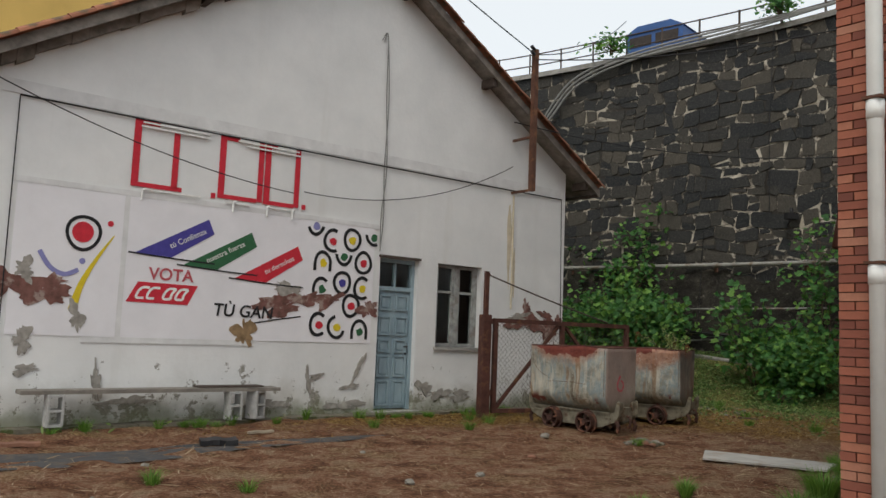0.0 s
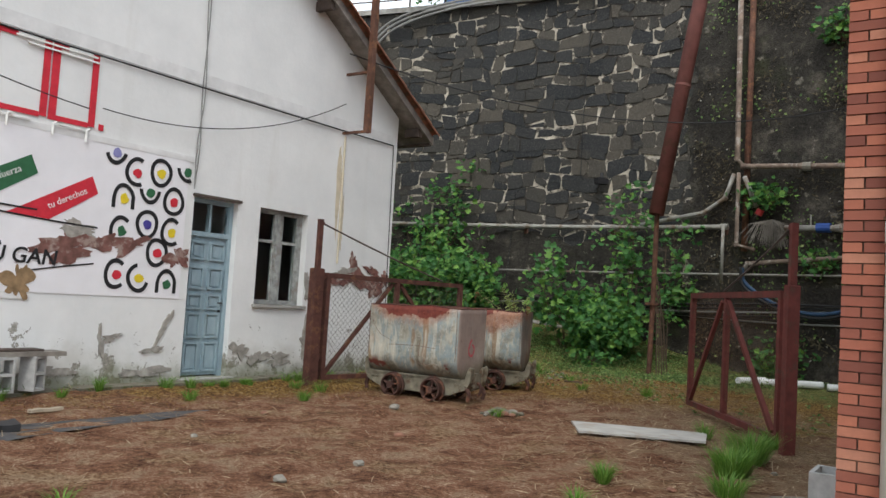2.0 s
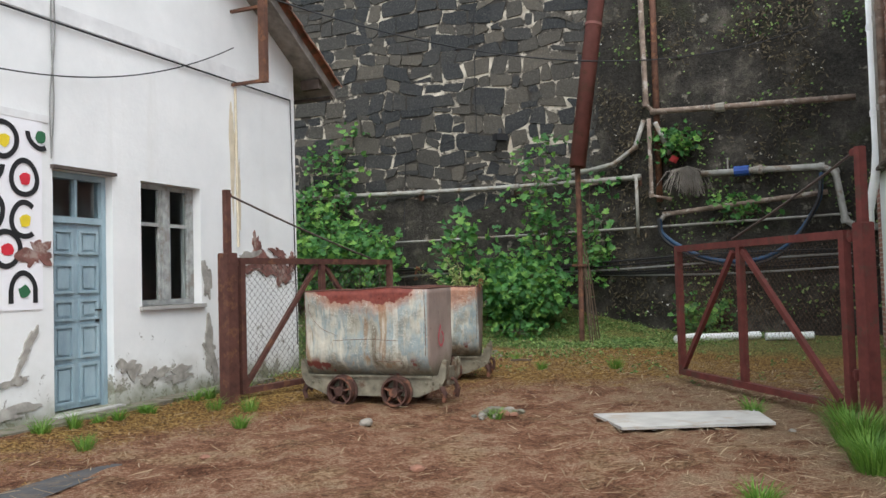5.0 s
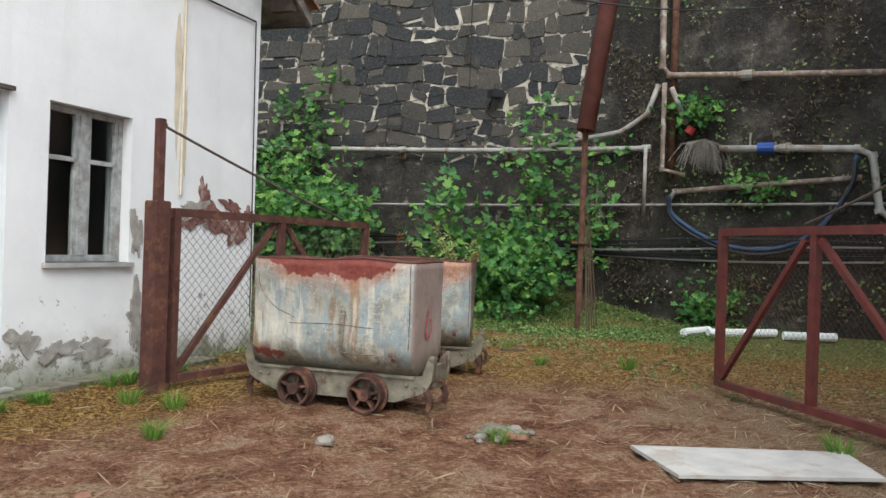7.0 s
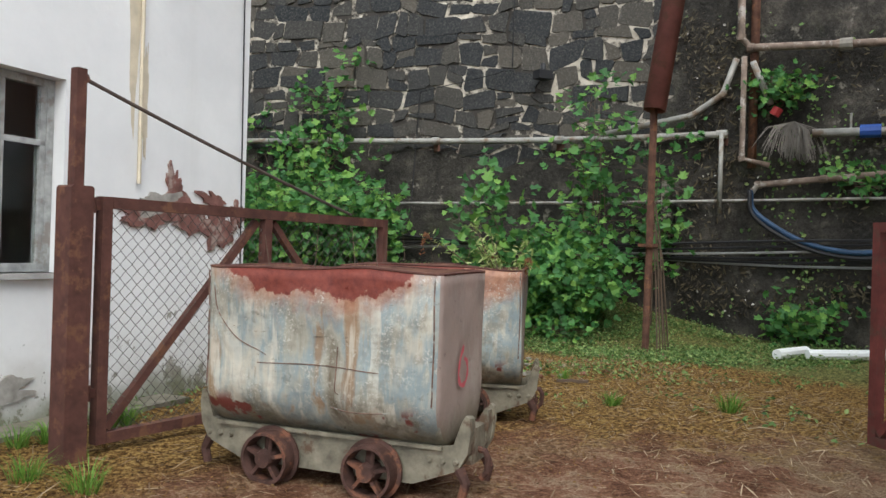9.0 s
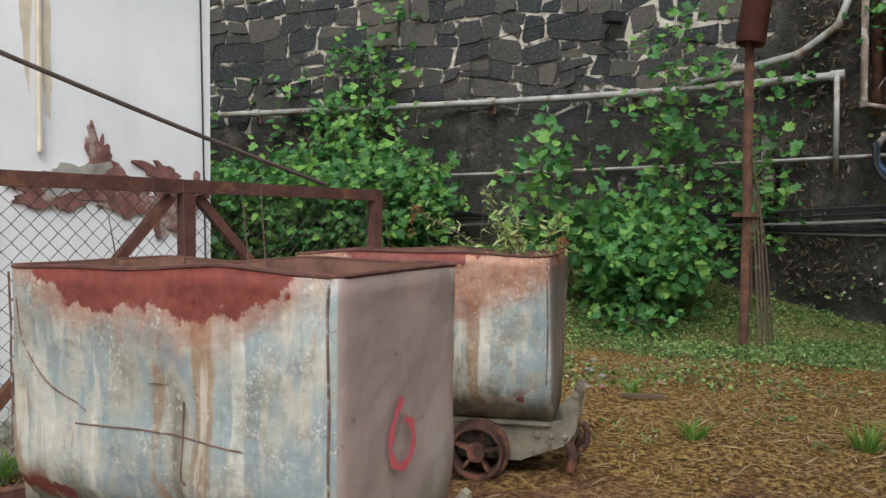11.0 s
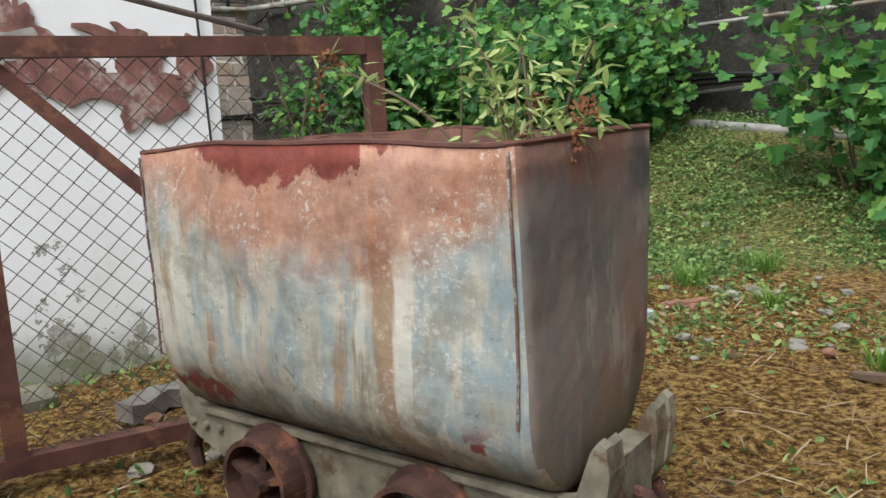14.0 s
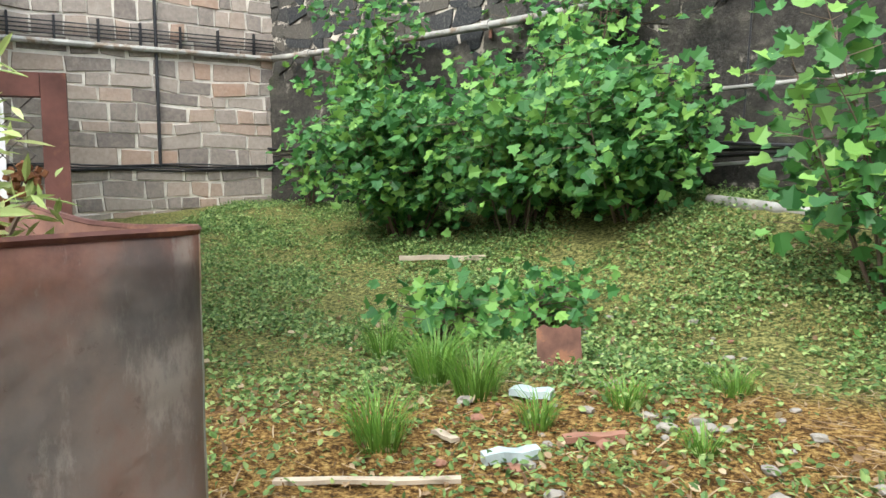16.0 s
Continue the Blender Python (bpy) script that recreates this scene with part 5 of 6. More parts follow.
    for y0, out in ((0.165, -1), (W - 0.205, 1)):
        pl = Geo().prism(ol, y0, y0 + 0.04).ob("side_plate", K["chassis"], wg)
        yo = y0 - 0.03 if out < 0 else y0 + 0.041
        Geo().box(-L + 0.02, yo, 0.300, -0.02, yo + 0.029, 0.322).ob("flange", K["chassis"], pl)
        fy = y0 if out < 0 else y0 + 0.04
        for bx in (-0.10, -0.02, 0.06, -L + 0.10, -L + 0.02, -L - 0.06):
            Geo().tube([(bx, fy, 0.235), (bx, fy + 0.012 * out, 0.235), (bx, fy + 0.018 * out, 0.235)], 0.019, 8, 0.010).ob("bolt", K["chassis"], pl)
        for x in (-0.435, -1.11):
            Geo().prism([(x - 0.09, 0.10), (x + 0.09, 0.10), (x + 0.06, 0.24), (x - 0.06, 0.24)], min(fy, fy + 0.03 * out), max(fy, fy + 0.03 * out)).ob("axle_box", K["chassis"], pl)
    for sgn in (1, -1):
        for y0 in (0.206, W - 0.286):
            lump = [(0.065, 0.20), (0.115, 0.28), (0.130, 0.40), (0.122, 0.47), (0.105, 0.485), (0.082, 0.45), (0.045, 0.345)]
            lump = lump if sgn > 0 else [(-L - x, z) for x, z in reversed(lump)]
            Geo().prism(lump, y0, y0 + 0.08).ob("buffer_horn", K["chassis"], wg)
    for x0 in (0.03, -L - 0.11):
        Geo().box(x0, 0.287, 0.20, x0 + 0.08, W - 0.287, 0.40).ob("end_beam", K["chassis"], wg)
    Geo().box(-L + 0.1, 0.207, 0.17, -0.1, W - 0.207, 0.298).ob("underframe", K["wheel"], wg)
    for x in (-0.435, -1.11):
        Geo().tube([(x, 0.10, 0.145), (x, W - 0.10, 0.145)], 0.028, 8).ob("axle", K["wheel"], wg)
        wheel_parts(wg, x, 0.112, 0.145, -1)
        wheel_parts(wg, x, W - 0.112, 0.145, 1)
    for x, s in ((0.10, 1), (-L - 0.10, -1)):
        Geo().tube([(x, W / 2, 0.27), (x + s * 0.05, W / 2, 0.26), (x + s * 0.07, W / 2, 0.22), (x + s * 0.065, W / 2, 0.14), (x + s * 0.03, W / 2, 0.10)], 0.02, 8).ob("coupling_hook", K["wheel"], wg)
        for gy in (0.19, W - 0.19):
            Geo().tube([(x - s * 0.03, gy, 0.20), (x + s * 0.01, gy, 0.12), (x - s * 0.01, gy, 0.035)], 0.034, 8, 0.026).ob("guard_iron", K["wheel"], wg)
    if mark:
        # painted red ring on the end plate
        pts = smooth_line([(0.024, 0.335, 0.87), (0.024, 0.28, 0.79), (0.024, 0.262, 0.71), (0.024, 0.30, 0.65), (0.024, 0.37, 0.65), (0.024, 0.41, 0.71), (0.024, 0.395, 0.77), (0.024, 0.35, 0.80)], 5)
        v2 = []
        for i, p in enumerate(pts):
            d = (pts[min(i + 1, len(pts) - 1)] - pts[max(i - 1, 0)]).normalized()
            nn = Vector((0, -d.z, d.y)) * (0.014 + 0.004 * math.sin(i * 1.1))
            v2 += [p + nn, p - nn]
        mesh_ob("red_mark", v2, [(2 * i, 2 * i + 1, 2 * i + 3, 2 * i + 2) for i in range(len(pts) - 1)], K["faded_red"], wg, "worn red painted ring")
        # repair patch with raised weld lines and a curved scar
        for ln in ([(-0.62, 0.85), (-0.63, 0.62), (-0.60, 0.58)], [(-1.15, 0.72), (-0.75, 0.735), (-0.35, 0.72)], [(-0.66, 0.50), (-0.45, 0.49), (-0.30, 0.50)], [(-1.47, 1.18), (-1.44, 1.02), (-1.30, 0.86), (-1.10, 0.77)]):
            pp = smooth_line([(x, -0.012, z) for x, z in ln], 6)
            Geo().tube([(p.x, bend(p.x + L / 2, p.z) - 0.002, p.z) for p in pp], 0.0035, 5).ob("weld_line", K["seam"], wg)
    return wg


W1 = pose(2.513, 12.295, gz(2.3, 12.6) + 0.012, 0, 0, -48.4)
W2 = pose(4.11, 13.942, gz(3.8, 14.3) + 0.012, 0, 0, -34.5)
build_wagon(W1, K["tub_a"], K["end_a"], "weathered pale blue mine wagon with a red rusty rim", True, 0.4)
build_wagon(W2, K["tub_b"], K["end_b"], "rusty grey-green mine wagon with weeds growing inside", False, 2.1)


# ---- hanging duct and its post ----
def build_duct():
    d = empty("ventilation_duct")
    tagged(d, "red-oxide steel duct hanging at a slant on a post", "duct")
    a, b = Vector((8.66, 17.62, 3.56)), Vector((9.85, 17.5, 10.6))
    n, R = 26, 0.165
    ax = (b - a).normalized()
    s = ax.orthogonal().normalized()
    t = ax.cross(s)
    v = []
    for p, r in ((a, R), (b, R), (a, R - 0.02), (b, R - 0.02)):
        v += [p + (s * math.cos(2 * math.pi * i / n) + t * math.sin(2 * math.pi * i / n)) * r for i in range(n)]
    f = []
    for i in range(n):
        j = (i + 1) % n
        f += [(i, j, n + j, n + i), (2 * n + i, 3 * n + i, 3 * n + j, 2 * n + j), (i, 2 * n + i, 2 * n + j, j)]
    mesh_ob("duct", v, f, K["stack"], d, smooth=True)
    for q in (0.42, 0.75):
        c = a.lerp(b, q)
        Geo().tube([c - ax * 0.03, c + ax * 0.03], R + 0.015, 24).ob("flange", K["stack"], d)
    p = empty("duct_post", pose(8.72, 17.74, 0))
    tagged(p, "thin rusted steel post standing among weeds", "post")
    Geo().tube([(0, 0, -0.1), (0.03, 0, 1.8), (0.02, -0.02, 3.7)], 0.055, 10).ob("post", K["rust_post"], p)
    Geo().box(-0.11, -0.10, 1.55, 0.11, 0.10, 1.60).ob("bracket", K["rust_post"], p)
    for i in range(5):
        q = empty("leaning_stick", pose(8.72, 17.74, 0))
        tagged(q, "dead grey stick leaning on the rusty post", "stick", "dead sticks")
        Geo().tube([(0.1 + 0.1 * i, -0.15 + 0.05 * i, 0), (0.12 + 0.03 * i, -0.05, 1.1 + 0.3 * (i % 3)), (0.06, -0.06, 1.6 + 0.3 * (i % 3))], 0.013, 6).ob("stick", K["twig"], q)


build_duct()


# ---- pipes on the retaining wall ----
def pipe(name, label, pts, r, mat, bends=True, extra=()):
    p = empty(name)
    tagged(p, label, "pipe")
    Geo().tube(pts, r, 10).ob("pipe", K[mat], p, smooth=True)
    for i, q in enumerate(pts[1:-1]):
        d = (Vector(pts[i + 2]) - Vector(pts[i])).normalized() * 0.05
        if bends:
            Geo().tube([Vector(q) - d, Vector(q) + d], r * 1.25, 10).ob("coupling", K[mat], p)
    for c, s, m2 in extra:
        Geo().tube([Vector(c) - Vector(s), Vector(c) + Vector(s)], r * 1.6, 10).ob("valve", K[m2], p)
    return p


def build_pipes():
    run = [at_x(x, 3.60, 0.22) for x in np.linspace(-0.2, 11.55, 40)]
    p = empty("water_pipe")
    tagged(p, "long grey pipe running level along the retaining wall", "pipe")
    Geo().tube(run, 0.06, 9).ob("pipe", K["pipe_grey"], p, smooth=True)
    for i in range(3, 40, 6):
        Geo().tube([run[i], run[i].lerp(run[i - 1], 0.35)], 0.08, 9).ob("coupling", K["pipe_grey"], p)
        Geo().box(-0.02, -0.1, -0.2, 0.02, 0.1, 0.0, Matrix.Translation(run[i] + Vector((0, 0.1, 0)))).ob("bracket", K["rust_post"], p)
    pipe("riser_pipe", "stained brown cast riser with an elbow", [at_x(11.62, 10.1, 0.3), at_x(11.66, 5.25, 0.3), at_x(11.75, 5.06, 0.3), at_x(12.5, 4.98, 0.3), at_x(13.9, 4.82, 0.3)], 0.066, "pipe_brown",
         True, ((at_x(12.55, 4.97, 0.3), (0.05, -0.08, 0), "stone_bit"),))
    pipe("riser_pipe", "dark rusty riser pipe against the wall", [at_x(11.78, 10.1, 0.2), at_x(11.78, 3.0, 0.2)], 0.075, "rust_post")
    pipe("branch_pipe", "grey pipe bending up from the level run", [at_x(10.2, 3.66, 0.24), at_x(11.2, 3.95, 0.26), at_x(11.5, 4.3, 0.26), at_x(11.62, 4.9, 0.26)], 0.055, "pipe_grey")
    pipe("branch_pipe", "thin grey pipe dropping down the wall", [at_x(11.5, 3.62, 0.3), at_x(11.5, 2.2, 0.3)], 0.04, "pipe_grey")
    pipe("branch_pipe", "short brown pipe with an elbow on the wall", [at_x(11.70, 4.9, 0.36), at_x(11.70, 3.15, 0.36), at_x(11.95, 3.02, 0.36)], 0.05, "pipe_brown")
    pipe("branch_pipe", "short grey pipe ending in a red cap", [at_x(11.78, 4.8, 0.36), at_x(11.95, 4.05, 0.36)], 0.055, "pipe_grey", True, ((at_x(12.0, 3.92, 0.38), (0.02, -0.03, 0.06), "valve_red"),))
    vp = pipe("valve_pipe", "grey pipe with valves that drops at its end", [at_x(12.3, 3.55, 0.25), at_x(12.9, 3.53, 0.25), at_x(13.55, 3.48, 0.25), at_x(13.68, 3.35, 0.25), at_x(13.75, 2.35, 0.25), at_x(13.85, 2.2, 0.25), at_x(14.2, 2.15, 0.25)], 0.07, "pipe_grey",
         True, ((at_x(12.75, 3.54, 0.25), (0.08, -0.13, 0), "valve_blue"), (at_x(12.95, 3.53, 0.25), (0.02, -0.03, 0), "pipe_brown")))
    Geo().tube([at_x(12.6, 3.56, 0.25), at_x(12.6, 3.85, 0.25)], 0.02, 6).ob("valve_stem", K["pipe_grey"], vp)
    pipe("wall_pipe", "brown pipe sloping along the stained wall", [at_x(11.78, 2.55, 0.25), at_x(11.85, 2.70, 0.25), at_x(12.4, 2.78, 0.25), at_x(13.6, 2.95, 0.25)], 0.055, "pipe_brown")
    pipe("wall_pipe", "thin pale pipe along the stained wall", [at_x(x, 2.36 + 0.1 * (x - 8) / 5, 0.2) for x in np.linspace(7.2, 13.8, 14)], 0.028, "pipe_grey", False)
    for o in (0.0, 0.09):
        h = empty("hose")
        tagged(h, "dark blue hose hanging in a loop below the pipes", "hose", "hoses on the retaining wall")
        Geo().tube(smooth_line([at_x(11.78, 2.6, 0.3 + o), at_x(11.85, 2.2 - o, 0.34 + o), at_x(12.3, 1.7 - o, 0.36), at_x(12.8, 1.58 - o, 0.36), at_x(13.2, 1.9 - o, 0.36), at_x(13.5, 2.7, 0.34 + o), at_x(13.55, 3.35, 0.3)], 6), 0.048 if o == 0 else 0.036, 8).ob("hose", K["hose" if o == 0 else "cable"], h, smooth=True)
    for i in range(6):
        c = empty("wall_cable")
        tagged(c, "black cable sagging along the foot of the wall", "cable", "cables on the retaining wall")
        pts = [at_x(x, 1.42 + 0.05 * i + 0.10 * math.sin(x * 0.9 + i * 0.5) + (0.1 if x < 6 else 0), 0.2 + 0.04 * i) for x in np.linspace(-0.2, 13.8, 40)]
        Geo().tube(pts, 0.022, 6).ob("cable", K["cable" if i % 3 else "cable_grey"], c)
    for i in range(3):
        c = empty("cable_loop")
        tagged(c, "loose grey cable looping from the top of the wall", "cable", "loose cables")
        Geo().tube(smooth_line([at_x(2.3, 7.3 + 0.2 * i, 0.4), at_x(2.9, 7.6, 0.4), at_x(3.6, 8.6 + 0.2 * i, 0.35), at_x(4.4, 9.6 + 0.15 * i, 0.3), at_x(6.0, 10.1 + 0.1 * i, 0.3), at_x(8.2, 10.25 + 0.1 * i, 0.3), at_x(10.4, 10.4, 0.3)], 6), 0.035, 6).ob("cable", K["cable_grey"], c)
    c = empty("wall_lamp", Matrix.Translation(at_x(9.45, 4.85, 0.25)))
    tagged(c, "small black lamp fixed to the retaining wall", "lamp")
    Geo().box(-0.16, -0.1, -0.08, 0.16, 0.12, 0.08).ob("body", K["cable"], c)
    Geo().tube([(0, 0, 0.08), (0.02, 0.05, 0.22)], 0.05, 8).ob("bracket", K["cable"], c)
    c = empty("wall_cable")
    tagged(c, "thin black cable dropping down the stones", "cable", "cables on the retaining wall")
    Geo().tube([at_x(9.1, 10.2, 0.16), at_x(9.0, 7.5, 0.16), at_x(9.0, 5.0, 0.16), at_x(7.6, 4.6, 0.18), at_x(7.5, 1.9, 0.2)], 0.014, 5).ob("cable", K["cable"], c)
    # low pipe on the bank
    tagged(Geo().tube([(6.9, 22.75, gz(6.9, 22.75) + 0.05), (8.9, 21.0, gz(8.9, 21.0) + 0.06)], 0.07, 10).ob("bank_pipe", K["pipe_grey"], smooth=True), "grey pipe lying on the overgrown bank", "pipe")
    # railing and blue cabin above the wall
    rail = empty("railing")
    tagged(rail, "grey metal railing along the top of the wall", "railing")
    ss = np.linspace(0.5, ARC[-1], 22)
    for s in ss:
        p = on_wall(float(s), 10.3, -0.25)
        Geo().box(-0.025, -0.025, 0, 0.025, 0.025, 0.85, Matrix.Translation(p)).ob("post", K["timber"], rail)
    for z in (10.72, 11.12):
        Geo().tube([on_wall(float(s), z, -0.25) for s in np.linspace(0.5, ARC[-1], 60)], 0.022, 6).ob("rail", K["timber"], rail)
    cab = empty("blue_cabin", pose(6.7, 26.0, 10.25, 0, 0, -42))
    tagged(cab, "blue site cabin standing above the retaining wall", "cabin")
    Geo().box(-1.0, 0, 0, 1.0, 1.8, 1.35).ob("body", K["container"], cab)
    Geo().prism([(-1.05, 1.352), (1.05, 1.352), (0.6, 1.6), (-0.6, 1.6)], -0.05, 1.85).ob("roof", K["container"], cab)
    for x in (-0.9, 0.05):
        # opaque dark plates; the unlit cabin inside is painted on
        Geo().box(x, -0.02, 0.9, x + 0.8, -0.002, 1.25).ob("window", K["dark"], cab)


build_pipes()


# ---- overhead lines and the pole on the house ----
def on_front(s, y, z):
    return HOUSE @ Vector((s, y, z))


def build_lines():
    pole = empty("service_pole", HOUSE)
    tagged(pole, "rusty square service pole bracketed to the white gable", "pole")
    Geo().box(3.05, -0.58, 4.18, 3.15, -0.48, 7.0).ob("pole", K["rust_post"], pole)
    for z in (4.2, 5.25):
        Geo().box(3.06, -0.479, z - 0.02, 3.11, 0.0, z + 0.02).ob("bracket", K["rust_post"], pole)
    for z in (6.85, 6.95):
        Geo().tube([(3.0, -0.6, z), (2.9, -0.62, z + 0.05)], 0.035, 8).ob("insulator", K["cable"], pole)
    lines = [
        ([on_front(S0 + 0.36, -0.03, 4.24), on_front(4.5, -0.03, 4.25)], 0.02, 0.012, "thin dark cable stretched across the gable"),
        ([on_front(-5.79, -0.03, 4.24), on_front(-5.79, -0.03, 0.6)], 0.0, 0.008, "thin dark cable clipped down the gable"),
        ([on_front(4.5, -0.03, 4.25), on_front(4.58, -0.03, 0.4)], 0.0, 0.008, "thin dark cable clipped down the gable"),
        ([on_front(-8.5, -1.4, 5.0), on_front(-1.8, -0.1, 3.5)], 0.35, 0.008, "loose black cable hanging before the mural"),
        ([on_front(-1.6, -0.08, 3.55), on_front(3.0, -0.1, 4.7)], 0.35, 0.008, "loose black cable hanging before the gable"),
        ([on_front(3.10, -0.53, 6.9), Vector((-14, -3, 14))], 0.8, 0.012, "overhead black service cable"),
        ([on_front(3.10, -0.53, 6.9), Vector((5.5, 24.8, 11.4))], 0.3, 0.012, "overhead black service cable"),
        ([on_front(3.10, -0.53, 6.8), Vector((12.2, 9.0, 8.2))], 0.9, 0.012, "overhead black service cable"),
        ([on_front(3.0, -0.1, 5.6), Vector((13.2, 15.6, 6.4))], 0.9, 0.012, "overhead black service cable"),
    ]
    for pts, sag, r, label in lines:
        tagged(Geo().tube(arc(pts, sag, 20), r, 5).ob("cable", K["cable"]), label, "cable", "overhead cables")
    for dx in (0.0, 0.05):
        pts = [on_front(-0.20 + dx, -0.03, 6.45), on_front(-0.08, -0.03, 6.55), on_front(-0.05 + dx, -0.03, 5.4), on_front(0.02 - dx, -0.03, 4.2), on_front(-0.05 + dx, -0.03, 3.4), on_front(-0.04, -0.03, 2.75)]
        tagged(Geo().tube(smooth_line(pts, 5), 0.009, 5).ob("cable", K["cable_grey"]), "grey cable running down the gable to the door", "cable", "overhead cables")
    tagged(Geo().tube([on_front(3.12, -0.025, 4.15), on_front(3.13, -0.025, 1.9)], 0.018, 6).ob("conduit", K["stain"]), "rust-stained conduit below the service pole", "conduit")
    for i, (s, z, w, h) in enumerate(((3.05, 3.2, 0.10, 1.6), (3.2, 2.6, 0.06, 1.0))):
        patch(s, z, w, h, K["stain"], "rust_stain", 0.004 + 0.002 * i, 60 + i, parent=house, jag=0.25)


build_lines()


# ---- bench, blocks, slab and litter ----
def block(x, y, z, turn):
    g = Geo()
    l, d, h, t = 0.40, 0.20, 0.20, 0.03
    g.box(-d / 2, -l / 2, 0, d / 2, -l / 2 + t, h).box(-d / 2, l / 2 - t, 0, d / 2, l / 2, h).box(-d / 2, -t / 2, 0, d / 2, t / 2, h)
    g.box(-d / 2, -l / 2 + t, 0, -d / 2 + t, -t / 2, h).box(-d / 2, t / 2, 0, -d / 2 + t, l / 2 - t, h).box(d / 2 - t, -l / 2 + t, 0, d / 2, -t / 2, h).box(d / 2 - t, t / 2, 0, d / 2, l / 2 - t, h)
    ob = weld(g.ob("concrete_block", K["block"]))
    tagged(ob, "hollow grey concrete block stood on end under the bench", "block", "concrete blocks")
    return ob


for s, y, tn in ((-5.15, -0.28, 0), (-2.72, -0.26, 0), (-2.38, -0.22, 25)):
    ob = block(0, 0, 0, 0)
    ob.matrix_world = HOUSE @ pose(s, y, 0.22, 90, 0, 0) @ pose(0, 0, 0, 0, 0, 0 if tn == 0 else 90)
    if tn == 0:
        ob.matrix_world = HOUSE @ pose(s, y, 0.23, 90, 0, tn)
    else:
        ob.matrix_world = HOUSE @ pose(s, y, 0.23, 90, 0, tn)
tagged(Geo().box(-5.55, -0.42, 0.432, -2.0, -0.12, 0.482).ob("bench_plank", K["wood"]), "long grey weathered plank bench on concrete blocks", "bench").matrix_world = HOUSE
tagged(Geo().box(-3.25, -0.36, 0.486, -2.25, -0.14, 0.51).ob("loose_board", K["timber"]), "dark loose board lying on the plank bench", "board").matrix_world = HOUSE
SL = [(3.50, 10.74), (3.24, 10.02), (4.46, 9.42), (4.86, 9.98)]
g = Geo()
zs = [gz(x, y) for x, y in SL]
g.add([(x, y, max(zs) + 0.022) for x, y in SL] + [(x, y, max(zs) + 0.046) for x, y in SL], [(0, 1, 2, 3), (7, 6, 5, 4), (0, 4, 5, 1), (1, 5, 6, 2), (2, 6, 7, 3), (3, 7, 4, 0)])
tagged(g.ob("pale_board", K["slab"]), "large pale flat board lying on the earth", "board")


def rock(x, y, size, mat, name, label, cat, seed, flat=0.7, lift=0.0, group=""):
    r = np.random.default_rng(seed)
    bm = bmesh.new()
    bmesh.ops.create_icosphere(bm, subdivisions=2, radius=size / 2)
    for v in bm.verts:
        k = 1 + 0.30 * noise.noise(v.co * (3.0 / size) + Vector((seed, 0, 0))) + 0.06 * r.normal()
        v.co = Vector((v.co.x * k * 1.25, v.co.y * k, v.co.z * k * flat))
    me = bpy.data.meshes.new(name)
    bm.to_mesh(me)
    bm.free()
    me.materials.append(mat)
    ob = new(name, me)
    ob.matrix_world = pose(x, y, gz(x, y) + size * flat * 0.28 + lift, 0, 0, r.random() * 360)
    return tagged(ob, label, cat, group)


rock(2.87, 11.52, 0.22, K["mossy"], "concrete_lump", "mossy broken grey lump of concrete in the earth", "rubble", 2, 0.55)
for i in range(14):
    a = i * 2.4
    rock(2.87 + math.cos(a) * (0.12 + 0.012 * i), 11.52 + math.sin(a) * (0.10 + 0.010 * i), 0.05 + 0.035 * (i % 3), K[("stone_bit", "mossy", "clay_bit", "mossy")[i % 4]], "rubble_stone", "small broken stone round the concrete lump", "stone", 400 + i, 0.7, group="rubble stones")
rock(1.55, 11.75, 0.12, K["stone_bit"], "pale_stone", "small pale stone on the bare earth", "stone", 3)
r_ = np.random.default_rng(21)
for i in range(90):
    x, y = (r_.uniform(2.2, 3.2), r_.uniform(14.9, 16.4)) if i < 10 else (r_.uniform(4.6, 6.6), r_.uniform(16.2, 20.5)) if i < 78 else (r_.uniform(-3, 5), r_.uniform(6, 13))
    rock(x, y, r_.uniform(0.035, 0.10), K["stone_bit" if i % 4 else "clay_bit"], "rubble_stone", "small pale rubble stone among the weeds" if i < 78 else "small stone on the reddish earth", "stone", 100 + i, 0.6, group="rubble stones")


def litter(name, label, cat, mat, x, y, l, w, h, turn, tilt=0, lift=0.0):
    g = Geo()
    n = 6
    v, f = [], []
    for i in range(n + 1):
        q = i / n - 0.5
        ww = w * (1 + 0.12 * math.sin(i * 2.3 + x * 7))
        zz = h * 0.15 * math.sin(i * 1.7 + y)
        v += [(q * l, -ww / 2, zz), (q * l, ww / 2, zz), (q * l, ww / 2, zz + h), (q * l, -ww / 2, zz + h)]
    for i in range(n):
        a, b = 4 * i, 4 * i + 4
        f += [(a, b, b + 1, a + 1), (a + 1, b + 1, b + 2, a + 2), (a + 2, b + 2, b + 3, a + 3), (a + 3, b + 3, b, a)]
    f += [(0, 1, 2, 3), (4 * n + 3, 4 * n + 2, 4 * n + 1, 4 * n)]
    ob = g.add(v, f).ob(name, mat)
    ob.matrix_world = pose(x, y, gz(x, y) + 0.012 + lift, tilt, 0, turn)
    return tagged(ob, label, cat)


